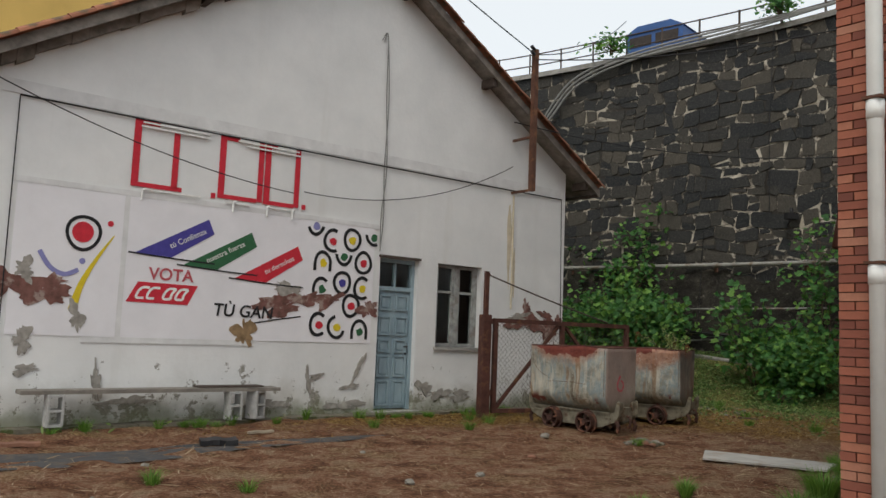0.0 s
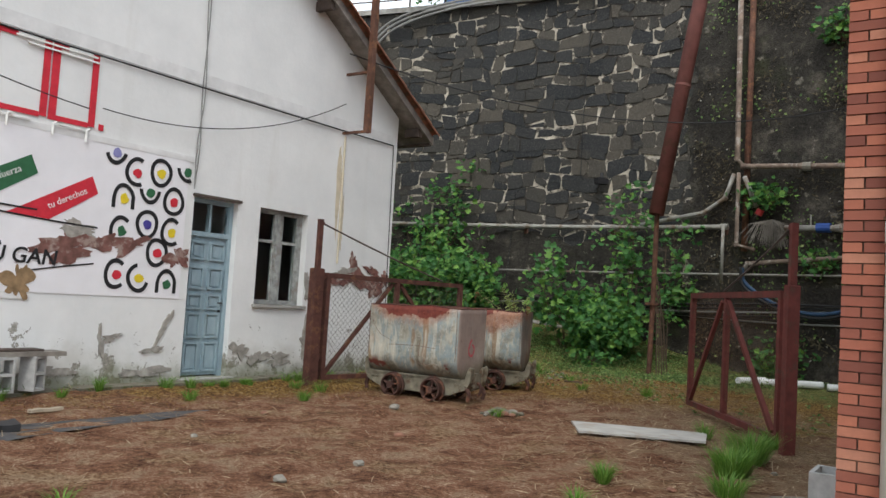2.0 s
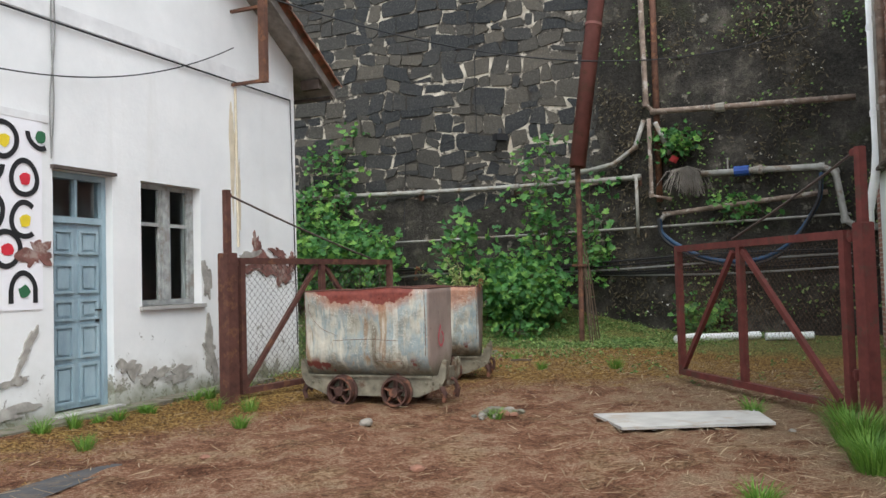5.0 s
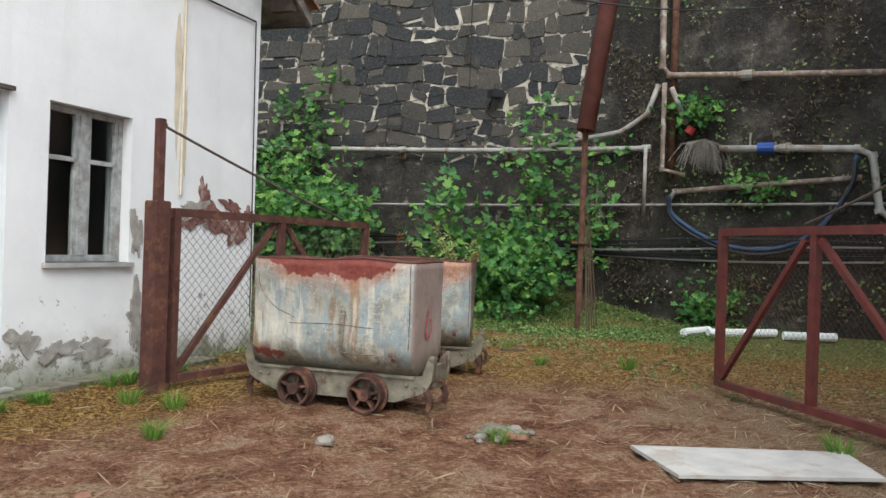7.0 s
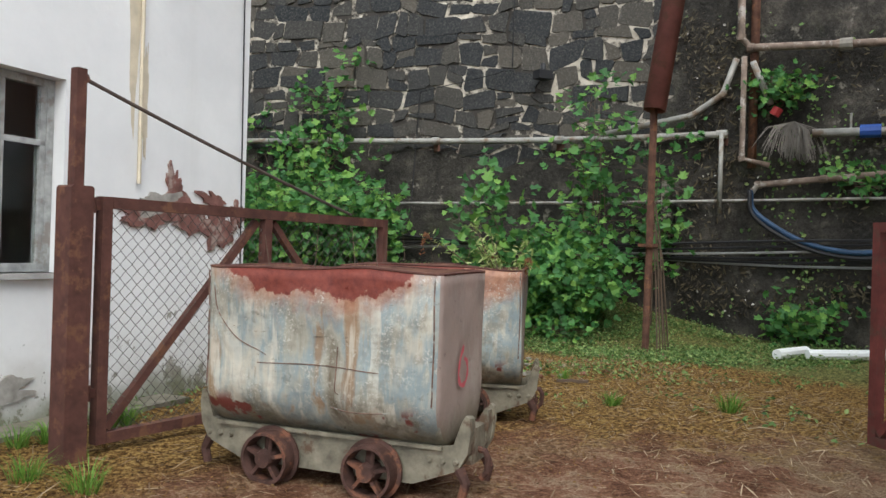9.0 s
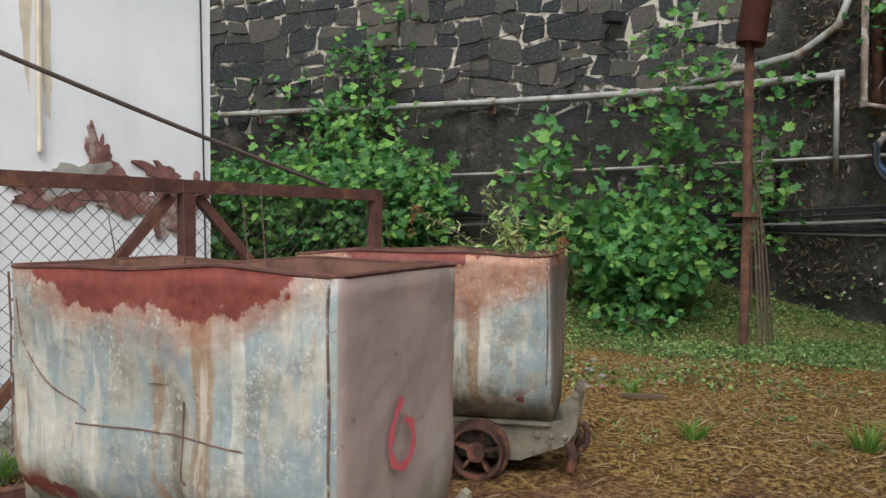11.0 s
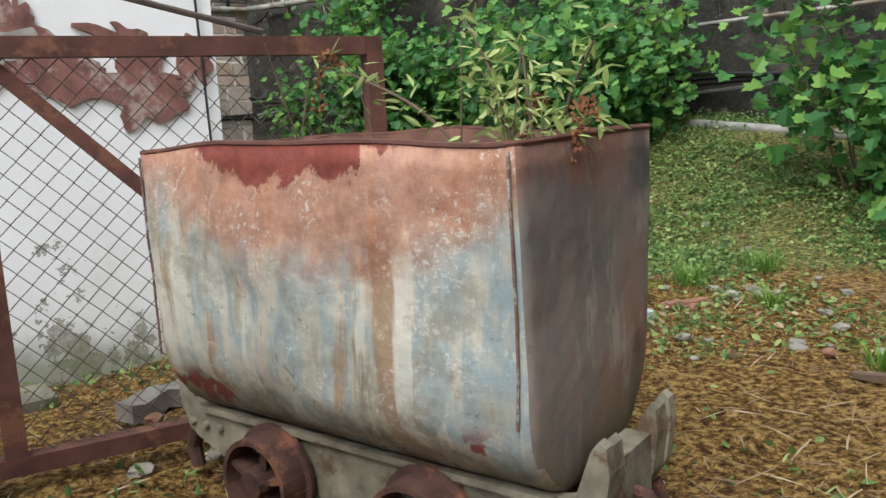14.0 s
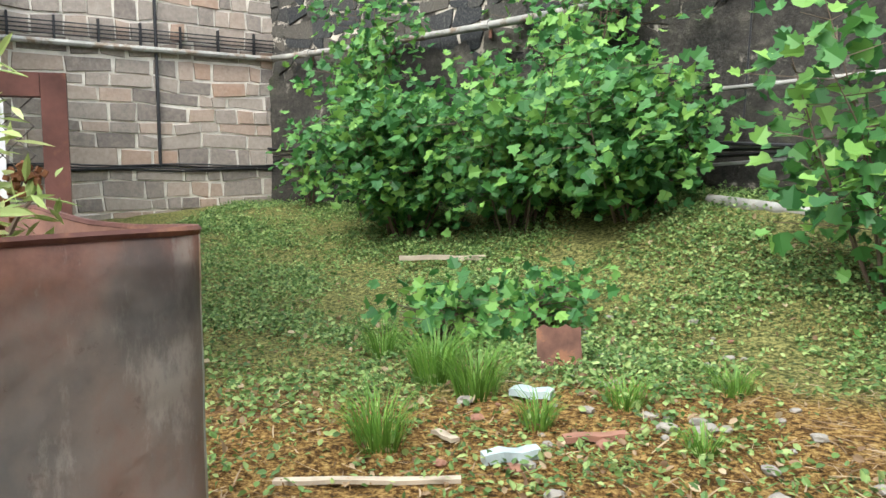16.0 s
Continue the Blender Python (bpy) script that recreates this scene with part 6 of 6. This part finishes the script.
litter("rusty_plate", "rusty brown steel plate standing in the weeds", "plate", K["rust_post"], 5.22, 19.05, 0.32, 0.30, 0.012, 6, 68, 0.14)
litter("crushed_bag", "crumpled pale plastic bag among weeds", "bag", K["plastic"], 5.05, 18.15, 0.26, 0.12, 0.045, -15)
litter("plastic_bottle", "crushed clear plastic bottle on the moss", "bottle", K["plastic"], 4.98, 17.05, 0.28, 0.08, 0.05, 20)
litter("clay_slat", "broken reddish clay slat with rubble", "tile", K["clay_bit"], 5.40, 17.38, 0.34, 0.07, 0.03, 15)
litter("wood_strip", "pale dry wooden slat on the ground", "slat", K["pale_wood"], 4.35, 16.72, 0.85, 0.05, 0.02, 8)
litter("wood_strip", "pale dry wooden slat on the ground", "slat", K["pale_wood"], 4.62, 17.35, 0.2, 0.05, 0.02, -50)
litter("half_log", "grey split wood lying by the wire gate", "wood", K["wood"], 2.45, 15.75, 0.42, 0.14, 0.09, 60)
litter("fallen_branch", "pale branch lying in the ground cover", "branch", K["pale_wood"], 3.9, 22.5, 1.0, 0.07, 0.05, 5, 0, 0.1)
litter("dead_twig", "short dark dead twig on the mossy ground", "twig", K["twig"], 5.95, 15.75, 0.35, 0.05, 0.03, -30)
litter("wooden_offcut", "pale wooden offcut on the mossy earth", "wood", K["pale_wood"], -2.3, 10.9, 0.35, 0.07, 0.03, 40)
litter("roof_fragment", "broken red roof tile lying by the wall", "tile", K["clay_bit"], -4.6, 9.2, 0.4, 0.18, 0.04, 30)
litter("dark_cloth", "crumpled dark cloth on the wet ground", "cloth", K["cable"], -2.55, 9.75, 0.42, 0.3, 0.06, 20)
for i, (x, y, l, tn) in enumerate(((11.2, 16.2, 1.3, -20), (12.1, 15.5, 0.9, -35), (10.6, 16.7, 0.8, 10))):
    tagged(Geo().tube([(-l / 2, 0, 0.09), (l / 2, 0, 0.1)], 0.075, 10).ob("plastic_pipe", K["pipe_white"]), "white plastic pipe length lying in the weeds", "pipe", "loose white pipes").matrix_world = pose(x, y, gz(x, y), 0, 0, tn)
tagged(Geo().box(-0.2, -0.15, 0, 0.2, 0.15, 0.05).box(-0.2, -0.15, 0.051, -0.17, 0.15, 0.28).box(0.17, -0.15, 0.051, 0.2, 0.15, 0.28).box(-0.169, -0.15, 0.051, 0.169, -0.12, 0.28).box(-0.169, 0.12, 0.051, 0.169, 0.15, 0.28).ob("concrete_trough", K["block"]), "small grey concrete trough by the brick building", "trough").matrix_world = pose(3.72, 6.75, 0.0, 0, 0, 40)


def puddle(name, label, mat, pts, z, seed):
    r = np.random.default_rng(seed)
    q = smooth_line([(x + r.normal() * 0.06, y + r.normal() * 0.06, 0) for x, y in [*pts, pts[0]]], 6)[:-1]
    n = len(q)
    c = sum(q, Vector()) / n
    v = [(c.x, c.y, gz(c.x, c.y) + z)] + [(c.x + (p.x - c.x) * k, c.y + (p.y - c.y) * k, gz(p.x, p.y) + z * (1 if k < 0.9 else 0.2)) for k in (0.5, 1.0) for p in q]
    f = [(0, 1 + i, 1 + (i + 1) % n) for i in range(n)] + [(1 + i, 1 + n + i, 1 + n + (i + 1) % n, 1 + (i + 1) % n) for i in range(n)]
    tagged(mesh_ob(name, v, f, mat, smooth=True), label, name.replace("_", " "), kind="structure")


puddle("asphalt_strip", "worn strip of dark wet asphalt in the earth", K["asphalt"], [(-6.5, 6.0), (-3.6, 7.9), (-1.6, 10.1), (-0.7, 11.2), (-0.85, 11.35), (-2.0, 10.4), (-4.0, 8.6), (-6.8, 6.8)], 0.016, 4)
puddle("concrete_apron", "broken concrete apron beside the brick building", K["apron"], [(2.5, 5.4), (3.3, 6.35), (3.9, 7.2), (3.2, 7.1), (2.5, 6.5), (2.0, 5.5)], 0.02, 6)


# ---- plants ----
def leaves_mesh(name, centres, normals, sizes, mat, shape, parent=None, r=None):
    """Many leaves as one mesh: shape is an outline in the leaf's plane, drawn out from a middle point."""
    r = r or rng
    n, k = len(centres), len(shape)
    sh = np.array(shape)
    up = normals / np.linalg.norm(normals, axis=1, keepdims=True)
    a = r.normal(size=(n, 3))
    a -= up * np.sum(a * up, 1, keepdims=True)
    a /= np.linalg.norm(a, axis=1, keepdims=True)
    b = np.cross(up, a)
    fold = (np.abs(sh[:, 1]) * 0.35)[None, :, None]
    V = centres[:, None, :] + sizes[:, None, None] * (a[:, None, :] * sh[None, :, 0:1] + b[:, None, :] * sh[None, :, 1:2] + up[:, None, :] * fold)
    V = np.concatenate([centres[:, None, :] + sizes[:, None, None] * a[:, None, :] * 0.35, V], 1)
    i = np.arange(n)[:, None, None] * (k + 1)
    j = np.arange(k)
    F = np.stack([np.zeros(k, int), 1 + j, 1 + (j + 1) % k], -1)[None] + i
    return mesh_ob(name, V.reshape(-1, 3).tolist(), F.reshape(-1, 3).tolist(), mat, parent)


MAPLE = ((0.0, 0.02), (0.02, 0.30), (0.22, 0.50), (0.40, 0.30), (0.72, 0.42), (0.72, 0.18), (1.0, 0.0), (0.72, -0.18), (0.72, -0.42), (0.40, -0.30), (0.22, -0.50), (0.02, -0.30), (0.0, -0.02))
LANCE = ((0.0, 0.0), (0.35, 0.13), (0.7, 0.10), (1.0, 0.0), (0.7, -0.10), (0.35, -0.13))
OVAL = ((0.0, 0.0), (0.3, 0.30), (0.7, 0.28), (1.0, 0.0), (0.7, -0.28), (0.3, -0.30))


def bush(x, y, stems, height, spread, per, size, seed, label, name="sycamore_bush", lean=(0, 0), mat="leaf", low=0.1):
    r = np.random.default_rng(seed)
    b = empty(name, pose(x, y, gz(x, y)))
    tagged(b, label, "shrub")
    C, N, S = [], [], []
    g = Geo()
    for i in range(stems):
        a = r.random() * 6.283
        h = height * r.uniform(0.45, 1.0)
        out = spread * r.uniform(0.15, 1.0)
        top = Vector((math.cos(a) * out + lean[0] * h, math.sin(a) * out + lean[1] * h, h))
        base = Vector((math.cos(a) * out * 0.25, math.sin(a) * out * 0.25, -0.05))
        mid = base.lerp(top, 0.5) + Vector((r.normal() * 0.08, r.normal() * 0.08, 0.08 * h))
        line = smooth_line([base, mid, top], 6)
        g.tube(line, 0.014, 5, 0.004)
        for q in range(3, len(line)):
            p = line[q]
            for _ in range(2):
                tip = p + Vector((r.normal(), r.normal(), r.uniform(-0.3, 0.6))) * (0.16 + 0.05 * height)
                g.tube([p, tip], 0.006, 3, 0.003)
                m = max(1, int(per * r.uniform(0.5, 1.3)))
                pts = np.array(tip)[None] + r.normal(size=(m, 3)) * np.array([0.16, 0.16, 0.12])
                if low > 0:
                    pts[:, 2] = np.maximum(pts[:, 2], low * r.random(m))
                nn = r.normal(size=(m, 3)) * 0.55 + np.array([0, 0, 0.75]) + np.array([-0.25, -0.45, 0])
                C.append(pts)
                N.append(nn)
                S.append(size * r.uniform(0.55, 1.25, m))
    g.ob("branchwork", K["twig"], b)
    leaves_mesh("foliage", np.concatenate(C), np.concatenate(N), np.concatenate(S), K[mat], MAPLE, b, r)
    return b


for i, (x, y, st, h, sp, per, sz, ln) in enumerate((
    (3.2, 24.3, 19, 1.9, 1.1, 9, 0.15, (0.0, 0)), (4.7, 23.6, 22, 2.3, 1.25, 9, 0.15, (0, 0)), (6.0, 22.9, 20, 1.9, 1.1, 9, 0.15, (0, 0)),
    (5.4, 24.5, 10, 4.5, 1.5, 7, 0.155, (0, 0)), (2.3, 25.8, 9, 3.8, 0.9, 7, 0.155, (0, 0)), (0.9, 27.2, 6, 1.5, 0.5, 3, 0.15, (0, 0)),
    (8.5, 19.6, 24, 1.6, 0.6, 10, 0.145, (0, 0)), (9.3, 19.9, 5, 4.3, 0.3, 5, 0.16, (0, -0.03)), (9.9, 19.0, 3, 3.4, 0.2, 4, 0.15, (0, 0)), (7.9, 20.3, 5, 2.6, 0.6, 5, 0.18, (-0.2, 0)))):
    bush(x, y, st, h, sp, per, sz, 50 + i, "leafy green sycamore saplings against the retaining wall", lean=ln)
bush(4.35, 19.9, 6, 0.42, 0.4, 3, 0.12, 81, "low leafy sycamore seedling in the yard", low=0.05)
bush(5.05, 20.5, 5, 0.4, 0.35, 3, 0.12, 82, "low leafy sycamore seedling in the yard", low=0.05)
bush(7.9, 19.0, 4, 0.4, 0.4, 3, 0.12, 83, "low leafy sycamore seedling in the yard", low=0.05)
bush(12.0, 17.7, 8, 0.7, 0.5, 4, 0.14, 84, "small leafy weeds at the foot of the wall", low=0.05)
for i, (x, z, n_) in enumerate(((12.05, 4.1, 8), (12.9, 7.9, 8), (10.9, 1.6, 6), (12.7, 2.5, 4), (5.2, 10.5, 6), (9.2, 10.6, 8))):
    p = at_x(x, z, 0.15)
    b = bush(p.x, p.y, n_, 0.5, 0.35, 3, 0.13, 90 + i, "small green plant rooted in the retaining wall", "wall_plant", low=-0.2)
    b.location.z = z
h = empty("dead_grass_tuft", Matrix.Translation(at_x(12.15, 3.6, 0.3)))
tagged(h, "hanging tuft of dead grass on the retaining wall", "grass")
g = Geo()
for i in range(240):
    a = r_.normal(size=2) * 1.25
    g.tube([(0, 0, 0.15), (a[0] * 0.2, a[1] * 0.08 - 0.05, 0.0), (a[0] * 0.32, a[1] * 0.1 - 0.1, -0.25 - 0.3 * r_.random())], 0.005, 3)
g.ob("foliage", K["wood"], h)


def buddleia():
    b = empty("buddleia", W2 @ pose(-0.22, 0.48, 0.9))
    tagged(b, "pale green buddleia with dry brown flower spikes in the wagon", "shrub")
    r = np.random.default_rng(77)
    C, N, S = [], [], []
    st = Geo()
    fl = []
    for i in range(8):
        a, h = r.random() * 6.283, r.uniform(0.42, 0.78)
        top = Vector((math.cos(a) * 0.36 * r.uniform(0.3, 1), math.sin(a) * 0.3 * r.uniform(0.3, 1), h))
        if i == 0:
            top = Vector((-0.62, -0.18, 0.62))
        line = smooth_line([Vector((0, 0, 0)), top * 0.5 + Vector((0, 0, 0.12)), top], 7)
        st.tube(line, 0.008, 5, 0.003)
        for q in line[4:]:
            m = 5
            C.append(np.array(q)[None] + r.normal(size=(m, 3)) * 0.035)
            N.append(r.normal(size=(m, 3)) * 0.6 + np.array([0, 0, 0.9]))
            S.append(r.uniform(0.04, 0.08, m))
        if i < 3:
            fl.append(top)
    tagged(st.ob("branchwork", K["twig"], b), kind="stuff")
    leaves_mesh("foliage", np.concatenate(C), np.concatenate(N), np.concatenate(S), K["leaf_pale"], LANCE, b, r)
    for t in fl:
        g = Geo()
        for j in range(60):
            q = j / 60
            c = t + Vector((-0.05 * q, -0.06 * q, 0.06 * math.sin(q * 3) - 0.16 * q * q))
            o = Vector(r.normal(size=3)) * 0.008
            g.beam(c + o, c + o * 1.6 + Vector((0, 0, 0.006)), 0.009)
        g.ob("flower_spike", K["flower_dry"], b, "dry brown flower spike")
    for i in range(9):
        w = W1 if i < 4 else W2
        s = empty("dry_stalk", w @ pose(-1.3 + 0.25 * (i % 5), 0.3 + 0.1 * (i % 3), 0.9))
        tagged(s, "dry grey weed stalk growing in the wagon", "stalk", "dry stalks")
        Geo().tube([(0, 0, 0), (0.02, 0.02, 0.3), (0.05 * r.normal(), 0.05 * r.normal(), 0.55 + 0.25 * r.random())], 0.005, 4, 0.002).ob("stalk", K["twig"], s)


buddleia()


def scatter():
    """Ground cover: herbs, straw and moss as stuff; countable grass tufts as things."""
    r = np.random.default_rng(31)

    def spread(n, x0, x1, y0, y1, keep):
        x, y = r.uniform(x0, x1, n), r.uniform(y0, y1, n)
        d = np.min(np.hypot(x[:, None] - LINE[:, 0], y[:, None] - LINE[:, 1]), axis=1)
        wd = -((x + 1.07) * -0.649 + (y - 13.95) * 0.760)
        right = (x - 2.88) * -0.645 + (y - 5.75) * 0.764
        side = (LINE[:, 0].max(), 0)
        inside = (wd > 0.06) | ((x + 1.07) * 0.76 + (y - 13.95) * 0.649 > 4.95)
        front = d > 0.15
        # in front of the curved wall only
        yw = np.interp(x, LINE[::-1, 0], LINE[::-1, 1])
        ok = inside & front & (y < yw) & (right > 0.05) & (r.random(n) < keep(x, y, d, wd))
        back = (x + 0.45) * 0.678 + (y - 29.2) * -0.735
        ok &= back > 0.1
        return x[ok], y[ok]

    def clump(x, y):
        return np.array([noise.noise(Vector((a * 0.8, b * 0.8, 3.0))) for a, b in zip(x, y)])

    def lay(name, n, box, keep, size, mat, shape, tilt, label, cat, lift=0.02, patchy=0.0):
        x, y = spread(n, *box, keep)
        if patchy:
            c = clump(x, y)
            k = c > patchy + 0.25 * r.normal(size=len(x)) - 0.1
            x, y = x[k], y[k]
        z = ground_z(x, y) + lift * r.random(len(x))
        C = np.stack([x, y, z], -1)
        N = r.normal(size=(len(x), 3)) * tilt + np.array([0, 0, 1.0])
        ob = leaves_mesh(name, C, N, size * r.uniform(0.5, 1.4, len(x)), K[mat], shape, None, r)
        tagged(ob, label, cat, kind="stuff")

    def herbs(name, n, box, keep, leaves, size, height, mat, shape, label, patchy):
        x, y = spread(n, *box, keep)
        c = clump(x, y)
        k = c > patchy + 0.2 * r.normal(size=len(x))
        x, y = x[k], y[k]
        tall = height * r.uniform(0.35, 1.2, len(x)) * (1 + 0.8 * np.clip(c[k], -0.3, 0.6))
        x, y, tall = (np.repeat(q, leaves) for q in (x, y, tall))
        a, o, up = r.random(len(x)) * 6.283, r.random(len(x)) ** 0.6, r.random(len(x))
        wide = 0.75 * tall + 0.02
        C = np.stack([x + np.cos(a) * o * wide, y + np.sin(a) * o * wide, ground_z(x, y) + tall * up * (1.15 - 0.7 * o)], -1)
        N = np.stack([np.cos(a) * 0.5, np.sin(a) * 0.5, np.ones(len(x))], -1) + r.normal(size=C.shape) * 0.35
        tagged(leaves_mesh(name, C, N, size * r.uniform(0.5, 1.3, len(x)), K[mat], shape, None, r), label, "ground cover", kind="stuff")

    herbs("herb_plants", 26000, (-1, 13, 16.0, 29), lambda x, y, d, wd: np.clip(sstep((5.4 - d) / 2.4) * 0.9 + 0.6 * sstep((y - 17.0) / 2.5), 0, 1), 9, 0.044, 0.12, "herb", OVAL, "leafy green herbs standing in clumps on the bank", -0.04)
    herbs("herb_plants", 2600, (2.6, 9, 14.5, 20), lambda x, y, d, wd: 0.25 + 0.75 * sstep((y - 15.5) / 3), 9, 0.05, 0.09, "herb", LANCE, "small green weed rosettes scattered over the moss", 0.22)
    herbs("herb_plants", 1500, (-8, 3, 6, 17), lambda x, y, d, wd: sstep((0.95 - wd) / 0.35) * (wd > 0.34), 10, 0.055, 0.11, "herb", LANCE, "low green weeds along the foot of the white wall", 0.05)
    herbs("herb_plants", 700, (6, 13, 9, 18), lambda x, y, d, wd: 0.8, 9, 0.05, 0.10, "herb", OVAL, "low green weeds before the stained wall", 0.1)
    lay("ground_herbs", 100000, (-1, 13, 15.5, 29), lambda x, y, d, wd: np.clip(sstep((5.4 - d) / 2.6) * 0.9 + 0.55 * sstep((y - 16.8) / 2.2), 0, 1) * (0.25 + 0.75 * sstep((y - 15.5) / 3)), 0.038, "herb", OVAL, 0.6, "low green herbs covering the bank", "ground cover", 0.10, -0.05)
    lay("ground_herbs", 30000, (1.2, 9, 13.5, 21), lambda x, y, d, wd: 0.9 * sstep((y - 14.3) / 3.5), 0.042, "herb", OVAL, 0.6, "small green weeds scattered over the moss", "ground cover", 0.05, 0.12)
    lay("wall_weeds", 5000, (-8, 3, 6, 17), lambda x, y, d, wd: sstep((0.75 - wd) / 0.35) * (wd > 0.36), 0.10, "herb", LANCE, 0.9, "green weeds along the foot of the white wall", "weeds", 0.10, 0.10)
    lay("dry_straw", 46000, (-4, 8, 3.5, 19), lambda x, y, d, wd: 0.25 + 0.75 * sstep((x - 0.5 * y + 3.2) / 3), 0.13, "straw", ((0, 0.012), (0.5, 0.045), (1, 0.02), (1, -0.01), (0.5, -0.01), (0, -0.02)), 0.16, "dry straw strewn over the earth", "straw", 0.02, 0.0)
    lay("dead_leaves", 4000, (2.5, 9, 15.5, 22), lambda x, y, d, wd: 0.6 * sstep((y - 15) / 2), 0.05, "straw", OVAL, 0.7, "pale dead leaves among the weeds", "dead leaves", 0.06, 0.05)
    lay("moss_bits", 130000, (-3, 9, 8, 20), lambda x, y, d, wd: np.clip(sstep((y - 11.5) / 3) + 0.9 * sstep((2.4 - wd) / 1.2), 0, 1), 0.022, "mossbit", ((0, 0), (0.5, 0.22), (1, 0), (0.5, -0.22)), 0.9, "orange moss carpet on the yard", "moss", 0.02, -0.12)
    # dry growth and small pale flowers on the cement skin
    for nm, n, size, mat, shape, label, cat in (("hanging_growth", 4200, 0.11, "deadgrass", LANCE, "dry dark growth hanging on the stained wall", "dry growth"), ("wall_flowers", 130, 0.05, "flower_white", OVAL, "tiny pale flowers on the stained wall", "flowers"), ("wall_herbs", 1500, 0.07, "herb", OVAL, "small green weeds on the stained wall", "weeds")):
        P = []
        while len(P) < n:
            x, z = r.uniform(11.0, 14.2), r.uniform(0.4, 10)
            if noise.noise(Vector((x * 1.1, z * 0.8, 7.0 if mat != "herb" else 3.0))) > 0.12 + 0.1 * r.normal():
                P.append(at_x(x, z, 0.13 + 0.06 * r.random()))
        P = np.array([tuple(p) for p in P])
        N = r.normal(size=P.shape) * 0.5 + np.array([-0.8, -0.55, 0.3])
        tagged(leaves_mesh(nm, P, N, size * r.uniform(0.5, 1.4, n), K[mat], shape, None, r), label, cat, kind="stuff")
    # grass tufts that can be counted
    def tuft(x, y, n, hgt, wid, seed):
        q = np.random.default_rng(seed)
        e = empty("grass_tuft", pose(x, y, gz(x, y) - 0.01))
        tagged(e, "bright green grass tuft growing from the earth", "grass", "grass tufts")
        v, f = [], []
        for i in range(int(n * 1.9)):
            a, o = q.random() * 6.283, q.random() ** 0.5 * wid
            bx, by = math.cos(a) * o * 0.6, math.sin(a) * o * 0.6
            hh = hgt * q.uniform(0.5, 1.1)
            tx, ty = bx + math.cos(a) * hh * 0.65 + q.normal() * 0.05, by + math.sin(a) * hh * 0.65 + q.normal() * 0.05
            w = 0.0032
            px, py = -math.sin(a) * w, math.cos(a) * w
            k = len(v)
            v += [(bx - px, by - py, 0), (bx + px, by + py, 0), ((bx + tx) / 2 + px - (tx - bx) * 0.15, (by + ty) / 2 + py, hh * 0.65), ((bx + tx) / 2 - px - (tx - bx) * 0.15, (by + ty) / 2 - py, hh * 0.65), (tx, ty, hh)]
            f += [(k, k + 1, k + 2, k + 3), (k + 3, k + 2, k + 4)]
        mesh_ob("foliage", v, f, K["grass"], e)

    spots = [(4.35, 8.55, 260, 0.32, 0.26), (3.75, 8.0, 240, 0.28, 0.24), (2.35, 7.75, 90, 0.18, 0.09), (1.75, 7.0, 60, 0.14, 0.08), (3.2, 7.3, 120, 0.2, 0.2), (5.2, 9.3, 80, 0.25, 0.15), (4.85, 10.0, 60, 0.2, 0.12),
             (4.4, 18.5, 140, 0.4, 0.25), (4.7, 18.2, 120, 0.35, 0.22), (4.3, 17.2, 110, 0.32, 0.2), (5.9, 17.2, 50, 0.15, 0.12), (6.0, 16.0, 40, 0.14, 0.1), (6.4, 13.9, 60, 0.2, 0.15), (5.5, 14.5, 50, 0.15, 0.12), (3.35, 14.75, 40, 0.22, 0.07),
             (0.5, 12.4, 50, 0.15, 0.1), (2.78, 11.35, 40, 0.12, 0.12), (0.85, 13.4, 40, 0.18, 0.16), (0.55, 13.75, 40, 0.16, 0.16), (3.05, 15.9, 60, 0.18, 0.16), (2.75, 16.4, 60, 0.2, 0.18), (5.6, 18.0, 70, 0.2, 0.18), (5.1, 17.6, 60, 0.22, 0.14), (6.3, 18.4, 60, 0.2, 0.2), (3.9, 19.2, 70, 0.3, 0.2), (-0.9, 12.1, 50, 0.14, 0.12), (-2.5, 7.4, 50, 0.14, 0.12), (-1.6, 7.2, 40, 0.12, 0.1)]
    for i in range(22):
        s = r.uniform(-6, 2.6)
        p = on_front(s, -0.46 - 0.15 * r.random(), 0)
        spots.append((p.x, p.y, int(r.uniform(25, 70)), r.uniform(0.08, 0.20), r.uniform(0.06, 0.14)))
    for i, q in enumerate(spots):
        tuft(*q, 300 + i)


scatter()

# ---- closing buildings behind ----
def build_backdrop():
    yb = empty("yellow_house", HOUSE @ pose(-8.5, 6.5, 0))
    tagged(yb, "yellow rendered house with white windows behind the roof", "house")
    Geo().box(-8, 0, -0.3, 7.2, 8, 11.5).ob("wall", K["yellow_wall"], yb)
    for x in (-2.2, 0.6):
        w = Geo().box(x, -0.06, 6.2, x + 1.9, -0.002, 8.8).ob("window", K["pipe_white"], yb)
        for i in range(3):
            # opaque dark sheet in place of glass with an unlit room behind
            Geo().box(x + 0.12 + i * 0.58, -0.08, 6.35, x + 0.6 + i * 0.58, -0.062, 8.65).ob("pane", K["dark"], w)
    Geo().box(-8.3, -0.3, 11.501, 7.5, 8.3, 11.7).ob("roof", K["tile"], yb)


build_backdrop()
roof_tiles()
